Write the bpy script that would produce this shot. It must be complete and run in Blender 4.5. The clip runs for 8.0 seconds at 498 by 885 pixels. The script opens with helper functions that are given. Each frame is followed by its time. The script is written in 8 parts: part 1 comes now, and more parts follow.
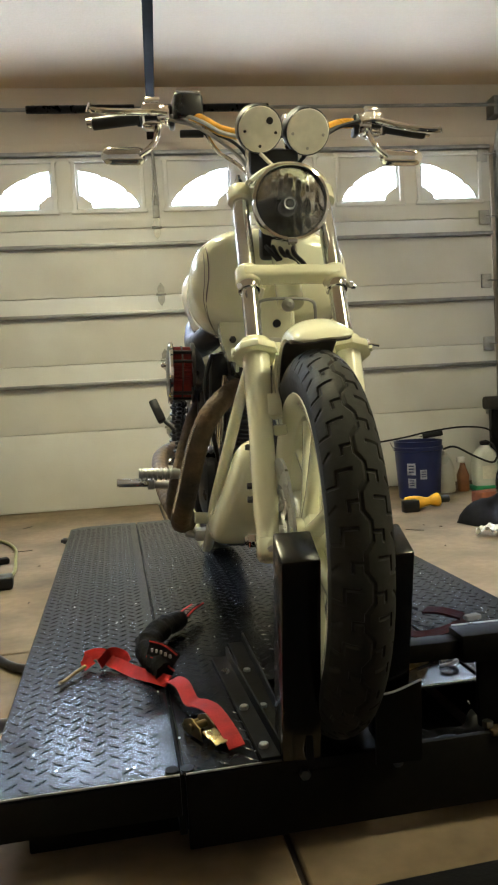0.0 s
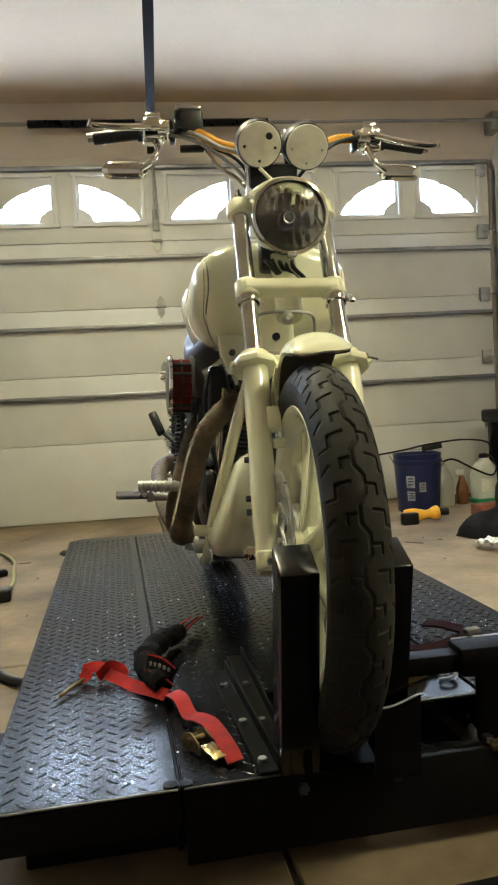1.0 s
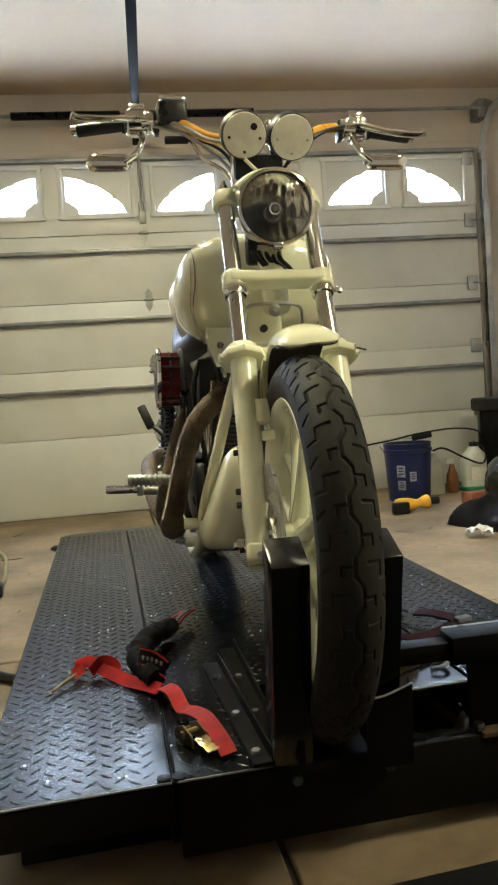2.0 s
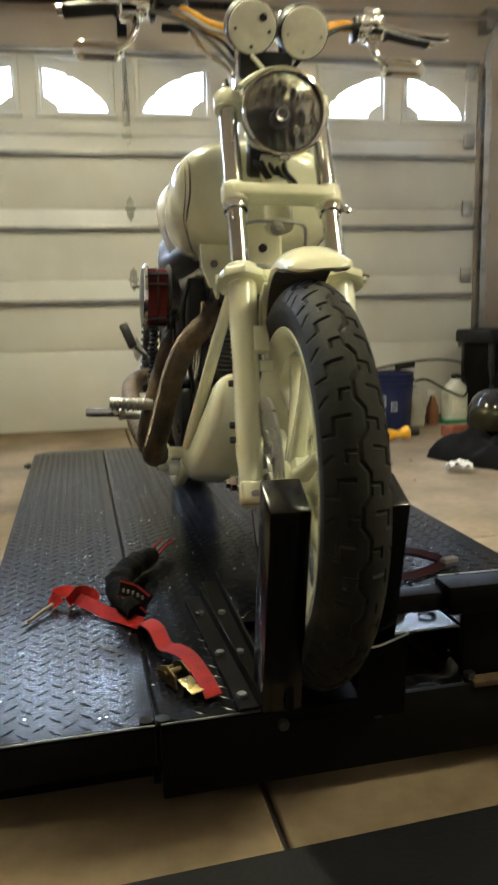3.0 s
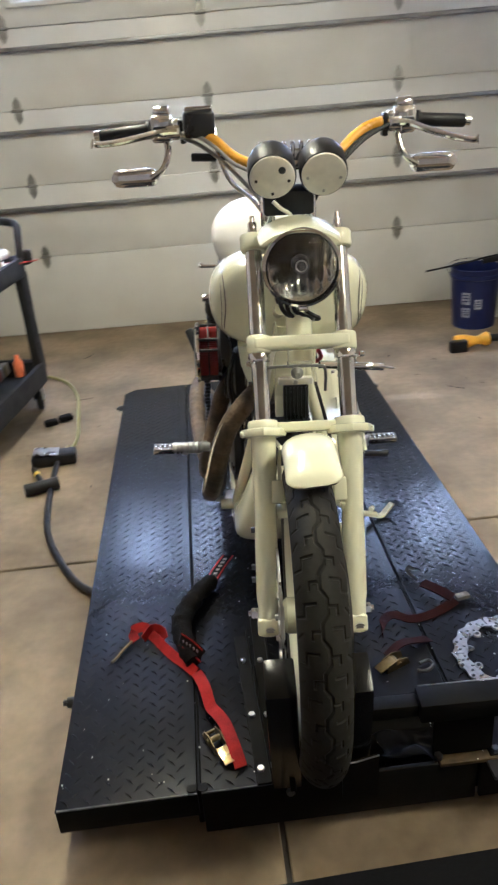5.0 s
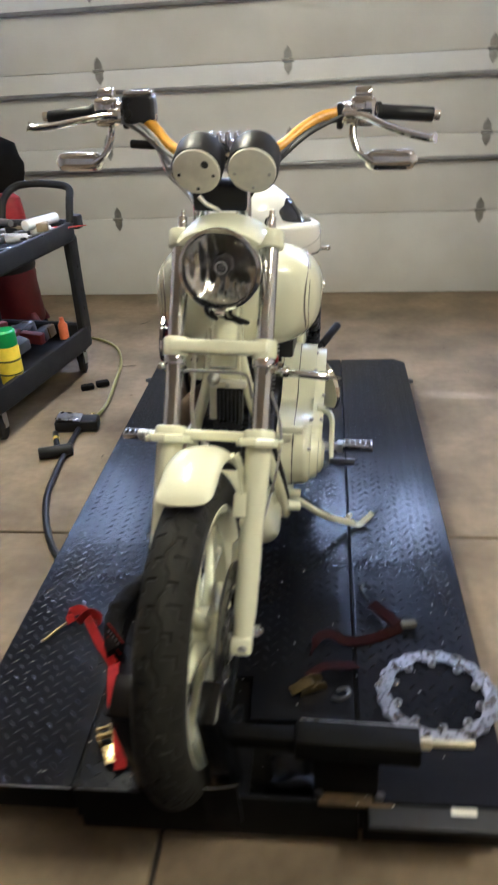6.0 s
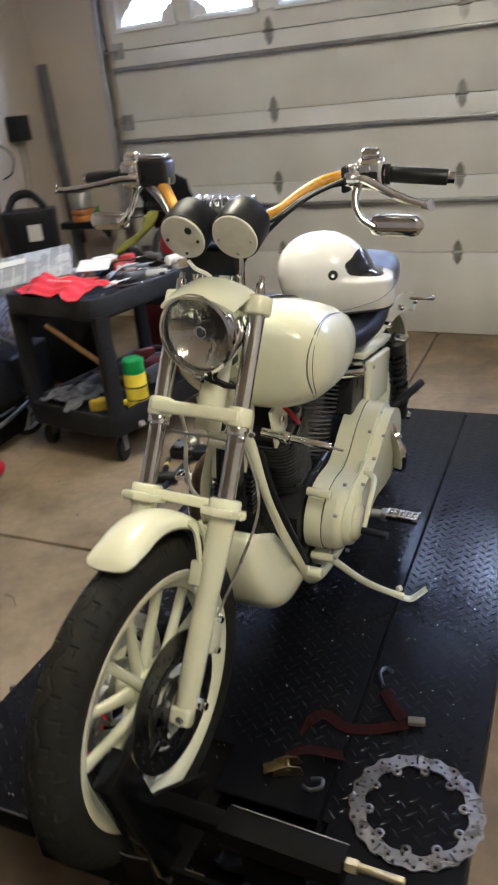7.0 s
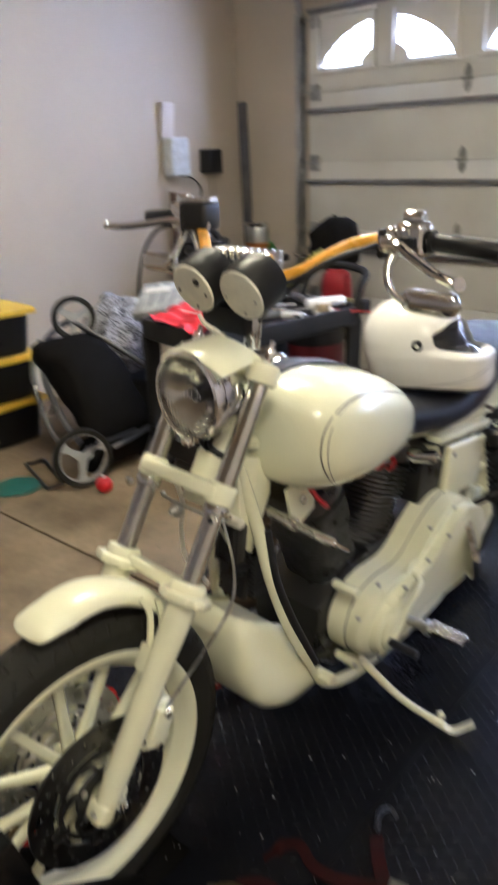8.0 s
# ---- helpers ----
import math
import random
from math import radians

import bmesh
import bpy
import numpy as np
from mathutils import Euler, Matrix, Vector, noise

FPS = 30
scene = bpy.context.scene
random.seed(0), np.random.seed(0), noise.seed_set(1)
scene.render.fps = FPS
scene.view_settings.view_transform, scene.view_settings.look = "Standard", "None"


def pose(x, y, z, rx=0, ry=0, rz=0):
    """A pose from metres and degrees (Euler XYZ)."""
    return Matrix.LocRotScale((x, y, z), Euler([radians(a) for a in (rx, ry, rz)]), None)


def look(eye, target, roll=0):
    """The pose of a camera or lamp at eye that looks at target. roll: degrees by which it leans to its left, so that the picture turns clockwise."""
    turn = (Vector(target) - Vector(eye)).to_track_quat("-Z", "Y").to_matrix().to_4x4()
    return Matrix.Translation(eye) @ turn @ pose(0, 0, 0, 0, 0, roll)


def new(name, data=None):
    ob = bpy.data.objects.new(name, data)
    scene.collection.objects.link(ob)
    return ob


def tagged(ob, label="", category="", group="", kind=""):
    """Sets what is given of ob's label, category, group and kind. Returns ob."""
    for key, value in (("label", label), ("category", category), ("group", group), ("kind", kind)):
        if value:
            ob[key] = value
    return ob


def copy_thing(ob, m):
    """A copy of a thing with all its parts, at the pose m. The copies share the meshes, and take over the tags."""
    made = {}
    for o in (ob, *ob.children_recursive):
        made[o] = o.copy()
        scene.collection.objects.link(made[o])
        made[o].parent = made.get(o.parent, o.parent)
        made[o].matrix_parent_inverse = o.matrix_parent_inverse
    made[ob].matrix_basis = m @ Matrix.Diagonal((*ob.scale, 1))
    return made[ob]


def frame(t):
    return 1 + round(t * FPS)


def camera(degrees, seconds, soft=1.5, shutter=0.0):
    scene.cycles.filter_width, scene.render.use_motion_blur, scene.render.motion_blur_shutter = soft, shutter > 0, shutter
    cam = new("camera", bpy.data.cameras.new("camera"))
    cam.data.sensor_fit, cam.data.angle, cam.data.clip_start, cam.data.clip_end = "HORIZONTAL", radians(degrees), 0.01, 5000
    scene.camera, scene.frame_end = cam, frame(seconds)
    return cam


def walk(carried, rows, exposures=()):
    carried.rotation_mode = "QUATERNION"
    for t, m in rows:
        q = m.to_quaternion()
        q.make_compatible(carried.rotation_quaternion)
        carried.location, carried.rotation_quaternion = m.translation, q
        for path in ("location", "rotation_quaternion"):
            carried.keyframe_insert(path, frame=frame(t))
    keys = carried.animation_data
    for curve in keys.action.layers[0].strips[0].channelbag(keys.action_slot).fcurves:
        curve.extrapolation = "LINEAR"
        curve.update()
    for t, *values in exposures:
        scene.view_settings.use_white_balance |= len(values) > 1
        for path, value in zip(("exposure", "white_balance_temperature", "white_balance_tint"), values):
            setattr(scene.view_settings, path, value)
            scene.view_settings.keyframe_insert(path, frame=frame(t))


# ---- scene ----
# ---------------------------------------------------------------- camera and its walk
cam = camera(37.3, 8.0, soft=2.1, shutter=0.5)
PATH = [
    (0, (-0.245, -0.035, 0.739), (-0.01, 1.947, 0.607), -3.3),
    (0.5, (-0.242, -0.037, 0.738), (-0.007, 1.946, 0.629), -3.2),
    (1, (-0.245, -0.037, 0.74), (-0.006, 1.946, 0.641), -3.2),
    (1.5, (-0.243, -0.038, 0.74), (0.014, 1.943, 0.646), -3.2),
    (1.7, (-0.241, -0.037, 0.744), (0.017, 1.944, 0.639), -3.4),
    (2.8, (-0.244, 0.004, 0.732), (0.027, 1.969, 0.477), -5.3),
    (3, (-0.267, 0.058, 0.757), (0.054, 2.002, 0.415), -1.3),
    (3.2, (-0.275, 0.078, 0.856), (0.047, 1.991, 0.368), -3.1),
    (3.5, (-0.276, 0.073, 1.015), (0.073, 1.958, 0.446), -3.5),
    (3.8, (-0.278, 0.083, 1.191), (-0.006, 1.903, 0.409), -5.3),
    (4, (-0.284, 0.056, 1.34), (-0.057, 1.828, 0.441), -5.4),
    (4.2, (-0.291, 0.035, 1.411), (0.027, 1.804, 0.534), -3.1),
    (4.5, (-0.247, 0.019, 1.453), (0.019, 1.777, 0.537), -5.1),
    (4.7, (-0.187, -0.005, 1.466), (-0.011, 1.799, 0.619), -5.3),
    (5.8, (0.277, 0.053, 1.51), (-0.06, 1.772, 0.545), -5.6),
    (6, (0.353, 0.121, 1.51), (0.036, 1.862, 0.578), -3.5),
    (6.2, (0.440, 0.201, 1.509), (-0.006, 1.928, 0.604), -3.5),
    (6.5, (0.532, 0.248, 1.539), (-0.024, 1.974, 0.696), -5.9),
    (6.7, (0.627, 0.275, 1.536), (-0.107, 1.952, 0.729), -6.5),
    (7, (0.794, 0.340, 1.547), (-0.068, 1.935, 0.703), -5.6),
    (7.2, (0.868, 0.373, 1.540), (-0.126, 1.886, 0.690), -4.7),
    (7.5, (0.930, 0.448, 1.523), (-0.178, 1.878, 0.671), -5.2),
    (7.8, (0.970, 0.598, 1.520), (-0.192, 2.015, 0.720), -1.1),
    (8, (0.994, 0.707, 1.532), (-0.298, 2.050, 0.804), -1.9),
]
EXPOSURES = [(0.0, 0.0, 5650, 11), (2.0, 0.0, 5650, 11), (3.0, 0.02, 5600, 12), (3.5, 0.12, 5600, 16), (4.5, 0.1, 5100, 22), (6.0, -0.05, 5000, 23), (6.5, -0.15, 4850, 26), (7.0, -0.31, 5100, 25), (7.5, -0.28, 5150, 25), (8.0, -0.25, 5250, 25)]
walk(cam, [(t, look(eye, target, roll)) for t, eye, target, roll in PATH], EXPOSURES)

# ---------------------------------------------------------------- plan
DOOR_Y = 5.17                      # inner face of the garage door
DOOR_L, DOOR_R, DOOR_TOP = -2.60, 2.24, 2.44
WALL_L, WALL_R, WALL_BACK, CEILING = -3.36, 2.90, -3.2, 2.88
PLAT_Z = 0.158                     # top of the lift table

# ---------------------------------------------------------------- world, sun, lamps
world = bpy.data.worlds.new("world")
scene.world = world
world.use_nodes = True
sky = world.node_tree.nodes.new("ShaderNodeTexSky")
sky.sky_type, sky.sun_disc, sky.sun_elevation, sky.sun_rotation = "NISHITA", False, radians(38), radians(200)
world.node_tree.links.new(sky.outputs[0], world.node_tree.nodes["Background"].inputs[0])
world.node_tree.nodes["Background"].inputs[1].default_value = 0.12
sun = new("sun", bpy.data.lights.new("sun", "SUN"))
sun.data.energy, sun.data.angle, sun.data.color = 2.5, radians(0.5), (1.0, 0.95, 0.88)
sun.matrix_world = look((0, 0, 20), (6, -16, 0))


def area_lamp(name, place, aim, sx, sy, watts, colour):
    lamp = new(name, bpy.data.lights.new(name, "AREA"))
    lamp.data.shape, lamp.data.size, lamp.data.size_y = "RECTANGLE", sx, sy
    lamp.data.energy, lamp.data.color = watts, colour
    lamp.matrix_world = look(place, aim)
    return lamp


# ---------------------------------------------------------------- materials
def mat(name, colour, rough=0.5, metal=0.0, vary=0.15, scale=6.0, fine=60.0, bump=0.0, coat=0.0, rvary=0.1, dirt=None, spec=0.5):
    """A principled material: two scales of noise in colour and roughness, fine relief, optional second colour in blotches."""
    m = bpy.data.materials.new(name)
    m.use_nodes = True
    nt = m.node_tree
    n, l = nt.nodes, nt.links
    b = n["Principled BSDF"]
    b.inputs["Metallic"].default_value = metal
    b.inputs["Coat Weight"].default_value = coat
    b.inputs["Coat Roughness"].default_value = 0.06
    b.inputs["Specular IOR Level"].default_value = spec
    tc = n.new("ShaderNodeTexCoord")
    big, small = n.new("ShaderNodeTexNoise"), n.new("ShaderNodeTexNoise")
    big.inputs["Scale"].default_value, small.inputs["Scale"].default_value = scale, fine
    big.inputs["Detail"].default_value, small.inputs["Detail"].default_value = 5, 3
    for t in (big, small):
        l.new(tc.outputs["Object"], t.inputs["Vector"])
    ramp = n.new("ShaderNodeValToRGB")
    lo = [c * (1 - vary) for c in colour] if dirt is None else list(dirt)
    hi = [min(1.0, c * (1 + vary * 0.6)) for c in colour]
    ramp.color_ramp.elements[0].color, ramp.color_ramp.elements[1].color = (*lo, 1), (*hi, 1)
    ramp.color_ramp.elements[0].position, ramp.color_ramp.elements[1].position = 0.3, 0.62
    l.new(big.outputs["Fac"], ramp.inputs["Fac"])
    mix = n.new("ShaderNodeMix")
    mix.data_type, mix.blend_type = "RGBA", "MULTIPLY"
    mix.inputs["Factor"].default_value = min(1.0, vary * 1.6)
    l.new(ramp.outputs["Color"], mix.inputs["A"])
    grey = n.new("ShaderNodeMapRange")
    grey.inputs["To Min"].default_value, grey.inputs["To Max"].default_value = 0.6, 1.35
    l.new(small.outputs["Fac"], grey.inputs["Value"])
    l.new(grey.outputs["Result"], mix.inputs["B"])
    l.new(mix.outputs["Result"], b.inputs["Base Color"])
    rr = n.new("ShaderNodeMapRange")
    rr.inputs["From Min"].default_value, rr.inputs["From Max"].default_value = 0.3, 0.7
    rr.inputs["To Min"].default_value, rr.inputs["To Max"].default_value = max(0.02, rough - rvary), min(1.0, rough + rvary)
    l.new(big.outputs["Fac"], rr.inputs["Value"])
    l.new(rr.outputs["Result"], b.inputs["Roughness"])
    if bump:
        bp = n.new("ShaderNodeBump")
        bp.inputs["Strength"].default_value, bp.inputs["Distance"].default_value = min(1.0, bump), 0.002
        l.new(small.outputs["Fac"], bp.inputs["Height"])
        l.new(bp.outputs["Normal"], b.inputs["Normal"])
    return m


def glow(name, colour, strength):
    m = bpy.data.materials.new(name)
    m.use_nodes = True
    b = m.node_tree.nodes["Principled BSDF"]
    b.inputs["Base Color"].default_value = (*colour, 1)
    b.inputs["Emission Color"].default_value = (*colour, 1)
    b.inputs["Emission Strength"].default_value = strength
    return m


def glass(name, colour=(1, 1, 1), rough=0.02, ior=1.45):
    m = bpy.data.materials.new(name)
    m.use_nodes = True
    b = m.node_tree.nodes["Principled BSDF"]
    b.inputs["Base Color"].default_value = (*colour, 1)
    b.inputs["Transmission Weight"].default_value = 1.0
    b.inputs["Roughness"].default_value, b.inputs["IOR"].default_value = rough, ior
    return m


PEARL = mat("cream_white_gloss_paint", (0.83, 0.825, 0.61), 0.22, vary=0.04, scale=5, fine=200, coat=0.7, rvary=0.05)
WHITE = mat("white_gloss_shell", (0.84, 0.83, 0.80), 0.2, vary=0.03, scale=8, coat=0.6, rvary=0.04)
CHROME = mat("polished_chrome", (0.80, 0.80, 0.79), 0.07, metal=1.0, vary=0.05, scale=14, rvary=0.04)
DARKSTEEL = mat("dark_brake_steel", (0.13, 0.13, 0.128), 0.35, metal=1.0, vary=0.25, scale=18, bump=0.05)
STEEL = mat("brushed_steel", (0.52, 0.52, 0.51), 0.32, metal=1.0, vary=0.18, scale=18, bump=0.05)
ALLOY = mat("dull_cast_alloy", (0.42, 0.42, 0.40), 0.45, metal=1.0, vary=0.2, scale=20, bump=0.1)
BLACKMETAL = mat("black_enamelled_metal", (0.012, 0.012, 0.013), 0.32, vary=0.3, scale=16, coat=0.2)
FINS = mat("black_fins_with_bare_edges", (0.20, 0.20, 0.195), 0.36, metal=0.9, vary=0.3, scale=30)
BLACKPLASTIC = mat("black_satin_plastic", (0.009, 0.009, 0.010), 0.45, vary=0.25, scale=20, bump=0.15, spec=0.32)
CARTPLASTIC = mat("charcoal_moulded_plastic", (0.013, 0.0132, 0.0145), 0.55, vary=0.4, scale=9, fine=140, bump=0.35, spec=0.2, dirt=(0.018, 0.017, 0.016))
RUBBER = mat("tyre_rubber", (0.018, 0.0172, 0.0142), 0.72, vary=0.3, scale=10, fine=90, bump=0.25, dirt=(0.016, 0.015, 0.012), spec=0.22)
LEATHER = mat("navy_black_leather", (0.010, 0.012, 0.022), 0.40, vary=0.2, scale=14, fine=160, bump=0.5, spec=0.35)
GLOSSBLACK = mat("glossy_black_paint", (0.004, 0.004, 0.0042), 0.2, vary=0.3, scale=6, fine=50, bump=0.05, rvary=0.08, spec=0.4)
LIFTPAINT = mat("black_lift_enamel", (0.0058, 0.0056, 0.0050), 0.5, vary=0.35, scale=4, fine=70, bump=0.15, rvary=0.12, dirt=(0.007, 0.0062, 0.005), spec=0.05)
PLATEPAINT = mat("blue_black_tread_plate", (0.0062, 0.0066, 0.0088), 0.22, vary=0.25, scale=2.2, fine=120, rvary=0.025, spec=0.115)
TREADPAINT = mat("scuffed_tread_lozenges", (0.0062, 0.0066, 0.0088), 0.22, vary=0.25, scale=2.2, fine=120, rvary=0.05, spec=0.15)
WRAP = mat("scorched_exhaust_wrap", (0.095, 0.064, 0.036), 0.7, vary=0.6, scale=14, fine=120, bump=0.9, dirt=(0.030, 0.022, 0.014))
ORANGE = mat("amber_bar_tape", (0.74, 0.36, 0.02), 0.3, vary=0.2, scale=25, coat=0.3)
REDFILTER = mat("red_oiled_gauze", (0.27, 0.035, 0.032), 0.55, vary=0.3, scale=40, bump=0.4)
REDWEB = mat("red_nylon_webbing", (0.30, 0.015, 0.011), 0.7, vary=0.3, scale=30, fine=260, bump=0.6, spec=0.12)
REDWIRE = mat("red_wire", (0.5, 0.02, 0.02), 0.4)
BLACKCLOTH = mat("black_fleece_cloth", (0.0075, 0.007, 0.007), 0.9, vary=0.4, scale=30, fine=200, bump=0.9, spec=0.1)
BRASS = mat("yellow_zinc_plating", (0.72, 0.56, 0.25), 0.3, metal=1.0, vary=0.3, scale=40)
CONCRETE = mat("worn_tan_concrete", (0.222, 0.172, 0.112), 0.74, vary=0.36, scale=2.3, fine=26, bump=0.35, dirt=(0.118, 0.089, 0.055), rvary=0.10, spec=0.14)
JOINTDIRT = mat("dark_joint_dirt", (0.05, 0.042, 0.034), 0.9, vary=0.3)
MATRUBBER = mat("dark_rubber_mat", (0.010, 0.0105, 0.013), 0.65, spec=0.2, vary=0.3, scale=5, fine=120, bump=0.4)
WALLPAINT = mat("beige_wall_paint", (0.535, 0.47, 0.39), 0.75, vary=0.06, scale=1.2, fine=90, bump=0.25)
CEILPAINT = mat("textured_ceiling_paint", (0.56, 0.45, 0.31), 0.85, vary=0.06, scale=1.5, fine=60, bump=0.6)
DOORPAINT = mat("off_white_steel_door", (0.66, 0.655, 0.615), 0.42, vary=0.07, scale=2.2, fine=110, bump=0.18, dirt=(0.60, 0.585, 0.54))
STRUT = mat("galvanised_strut", (0.30, 0.30, 0.30), 0.42, metal=0.9, vary=0.25, scale=9)
HINGE = mat("dull_zinc_hinge", (0.33, 0.325, 0.30), 0.42, metal=0.7, vary=0.2, scale=25)
TRACK = mat("galvanised_track", (0.42, 0.42, 0.41), 0.4, metal=0.9, vary=0.3, scale=7)
FACE = mat("cream_gauge_back", (0.74, 0.72, 0.63), 0.4, vary=0.08, scale=30)
BOWL = mat("fluted_mirror_bowl", (0.74, 0.74, 0.72), 0.10, metal=1.0, vary=0.1)
LENS = glass("headlight_glass", (0.97, 0.98, 0.97))
nt = LENS.node_tree
tc, flute, relief = nt.nodes.new("ShaderNodeTexCoord"), nt.nodes.new("ShaderNodeTexWave"), nt.nodes.new("ShaderNodeBump")
flute.bands_direction, flute.inputs["Scale"].default_value = "X", 36.0
relief.inputs["Strength"].default_value, relief.inputs["Distance"].default_value = 0.22, 0.001
nt.links.new(tc.outputs["Object"], flute.inputs["Vector"])
nt.links.new(flute.outputs["Fac"], relief.inputs["Height"])
nt.links.new(relief.outputs["Normal"], nt.nodes["Principled BSDF"].inputs["Normal"])
WINGLASS = glass("window_glass")
DARKGLASS = mat("smoked_visor", (0.012, 0.013, 0.016), 0.06, vary=0.1, coat=0.5)


# ---------------------------------------------------------------- mesh helpers
def part(name, bm, material, parent=None, label="", sharp=38):
    """Links a bmesh as one mesh object, under a thing or a part."""
    bmesh.ops.recalc_face_normals(bm, faces=bm.faces)
    me = bpy.data.meshes.new(name)
    for f in bm.faces:
        f.smooth = True
    bm.to_mesh(me)
    bm.free()
    me.set_sharp_from_angle(angle=radians(sharp))
    for m in (material if isinstance(material, (list, tuple)) else (material,)):
        me.materials.append(m)
    ob = new(name, me)
    if parent is not None:
        ob.parent = parent
    if label:
        ob["label"] = label
    return ob


def shared(name, me, parent, m):
    """One more object on a mesh that exists already."""
    ob = new(name, me)
    ob.parent = parent
    ob.matrix_basis = m
    return ob


def thing(name, m, label, category, group="", kind=""):
    ob = new(name)
    ob.matrix_world = m
    return tagged(ob, label, category, group, kind)


def B():
    return bmesh.new()


def box(bm, c, s, rot=(0, 0, 0), bevel=0.0, seg=2, taper=None):
    m = pose(*c, *rot)
    vs = bmesh.ops.create_cube(bm, size=1.0, matrix=Matrix.Identity(4))["verts"]
    for v in vs:
        k = 1.0
        if taper is not None and v.co.z > 0:
            k = taper
        v.co = m @ Vector((v.co.x * s[0] * k, v.co.y * s[1] * k, v.co.z * s[2]))
    if bevel:
        es = list({e for v in vs for e in v.link_edges})
        bmesh.ops.bevel(bm, geom=es, offset=bevel, segments=seg, affect="EDGES", profile=0.5, clamp_overlap=True)
    return bm


def ring_faces(bm, rings, closed=False):
    n = len(rings[0])
    k = len(rings)
    for i in range(k if closed else k - 1):
        a, b = rings[i], rings[(i + 1) % k]
        for j in range(n):
            q = (a[j], a[(j + 1) % n], b[(j + 1) % n], b[j])
            if len(set(q)) == 4:
                bm.faces.new(q)


def loft(bm, sections, cap=True, closed=False):
    """Skins closed rings of points; caps the two ends."""
    rings = [[bm.verts.new(p) for p in s] for s in sections]
    ring_faces(bm, rings, closed)
    if cap and not closed:
        bm.faces.new(list(reversed(rings[0])))
        bm.faces.new(rings[-1])
    return bm


def lathe(bm, profile, m=None, seg=32, closed=False):
    """Turns (radius, height) pairs round the local z of m."""
    m = m or Matrix.Identity(4)
    rings = []
    for r, h in profile:
        rings.append([bm.verts.new(m @ Vector((max(r, 1e-4) * math.cos(2 * math.pi * i / seg), max(r, 1e-4) * math.sin(2 * math.pi * i / seg), h))) for i in range(seg)])
    ring_faces(bm, rings, closed)
    if not closed:
        bm.faces.new(list(reversed(rings[0])))
        bm.faces.new(rings[-1])
    return bm


def cyl(bm, a, b, r, r2=None, seg=20, bevel=0.0):
    a, b = Vector(a), Vector(b)
    d = (b - a).length
    m = Matrix.Translation(a) @ (b - a).to_track_quat("Z", "Y").to_matrix().to_4x4()
    r2 = r if r2 is None else r2
    e = bevel
    prof = [(r, 0), (r2, d)] if not e else [(r - e, 0), (r - 0.3 * e, 0.3 * e), (r, e), (r2, d - e), (r2 - 0.3 * e, d - 0.3 * e), (r2 - e, d)]
    return lathe(bm, prof, m, seg)


def spline(pts, per=6):
    """A smooth curve through the points."""
    p = [Vector(q) for q in pts]
    if len(p) < 3:
        return p
    out = []
    for i in range(len(p) - 1):
        a, b, c, d = p[max(i - 1, 0)], p[i], p[i + 1], p[min(i + 2, len(p) - 1)]
        for k in range(per):
            t = k / per
            out.append(0.5 * (2 * b + (c - a) * t + (2 * a - 5 * b + 4 * c - d) * t * t + (3 * b - a - 3 * c + d) * t ** 3))
    out.append(p[-1])
    return out


def frames_along(path):
    t0 = (path[1] - path[0]).normalized()
    up = Vector((0, 0, 1)) if abs(t0.z) < 0.9 else Vector((1, 0, 0))
    nrm = (up - up.dot(t0) * t0).normalized()
    out = []
    for i, p in enumerate(path):
        t = (path[min(i + 1, len(path) - 1)] - path[max(i - 1, 0)]).normalized()
        nrm = (nrm - nrm.dot(t) * t).normalized()
        out.append((p, t, nrm, t.cross(nrm)))
    return out


def sweep(bm, pts, r, seg=10, per=6, smooth=True):
    """A round bar along a curve. r: one radius or a function of 0..1."""
    path = spline(pts, per) if smooth else [Vector(q) for q in pts]
    fr = frames_along(path)
    k = len(fr) - 1
    secs = []
    for i, (p, t, n, b) in enumerate(fr):
        rr = r(i / k) if callable(r) else r
        secs.append([p + rr * (math.cos(2 * math.pi * j / seg) * n + math.sin(2 * math.pi * j / seg) * b) for j in range(seg)])
    return loft(bm, secs)


def ribbon(bm, pts, width, thick, side=None, per=6, twist=None):
    """A flat strap along a curve; side: the way of its width."""
    path = spline(pts, per)
    fr = frames_along(path)
    k = len(fr) - 1
    secs = []
    for i, (p, t, n, b) in enumerate(fr):
        w = Vector(side).normalized() if side is not None else b
        w = (w - w.dot(t) * t).normalized()
        if twist is not None:
            w = Matrix.Rotation(twist(i / k), 3, t) @ w
        u = t.cross(w).normalized()
        secs.append([p + w * width / 2 + u * thick / 2, p - w * width / 2 + u * thick / 2, p - w * width / 2 - u * thick / 2, p + w * width / 2 - u * thick / 2])
    return loft(bm, secs)


def superring(cx, cy, cz, hw, hh, n=24, p=2.6, plane="xz", lower=None):
    """A rounded-box ring in a plane."""
    out = []
    for i in range(n):
        a = 2 * math.pi * i / n
        c, s = math.cos(a), math.sin(a)
        u = hw * math.copysign(abs(c) ** (2 / p), c)
        h = hh if s >= 0 or lower is None else lower
        v = h * math.copysign(abs(s) ** (2 / p), s)
        out.append(Vector((cx + u, cy, cz + v)) if plane == "xz" else Vector((cx + u, cy + v, cz)) if plane == "xy" else Vector((cx, cy + u, cz + v)))
    return out


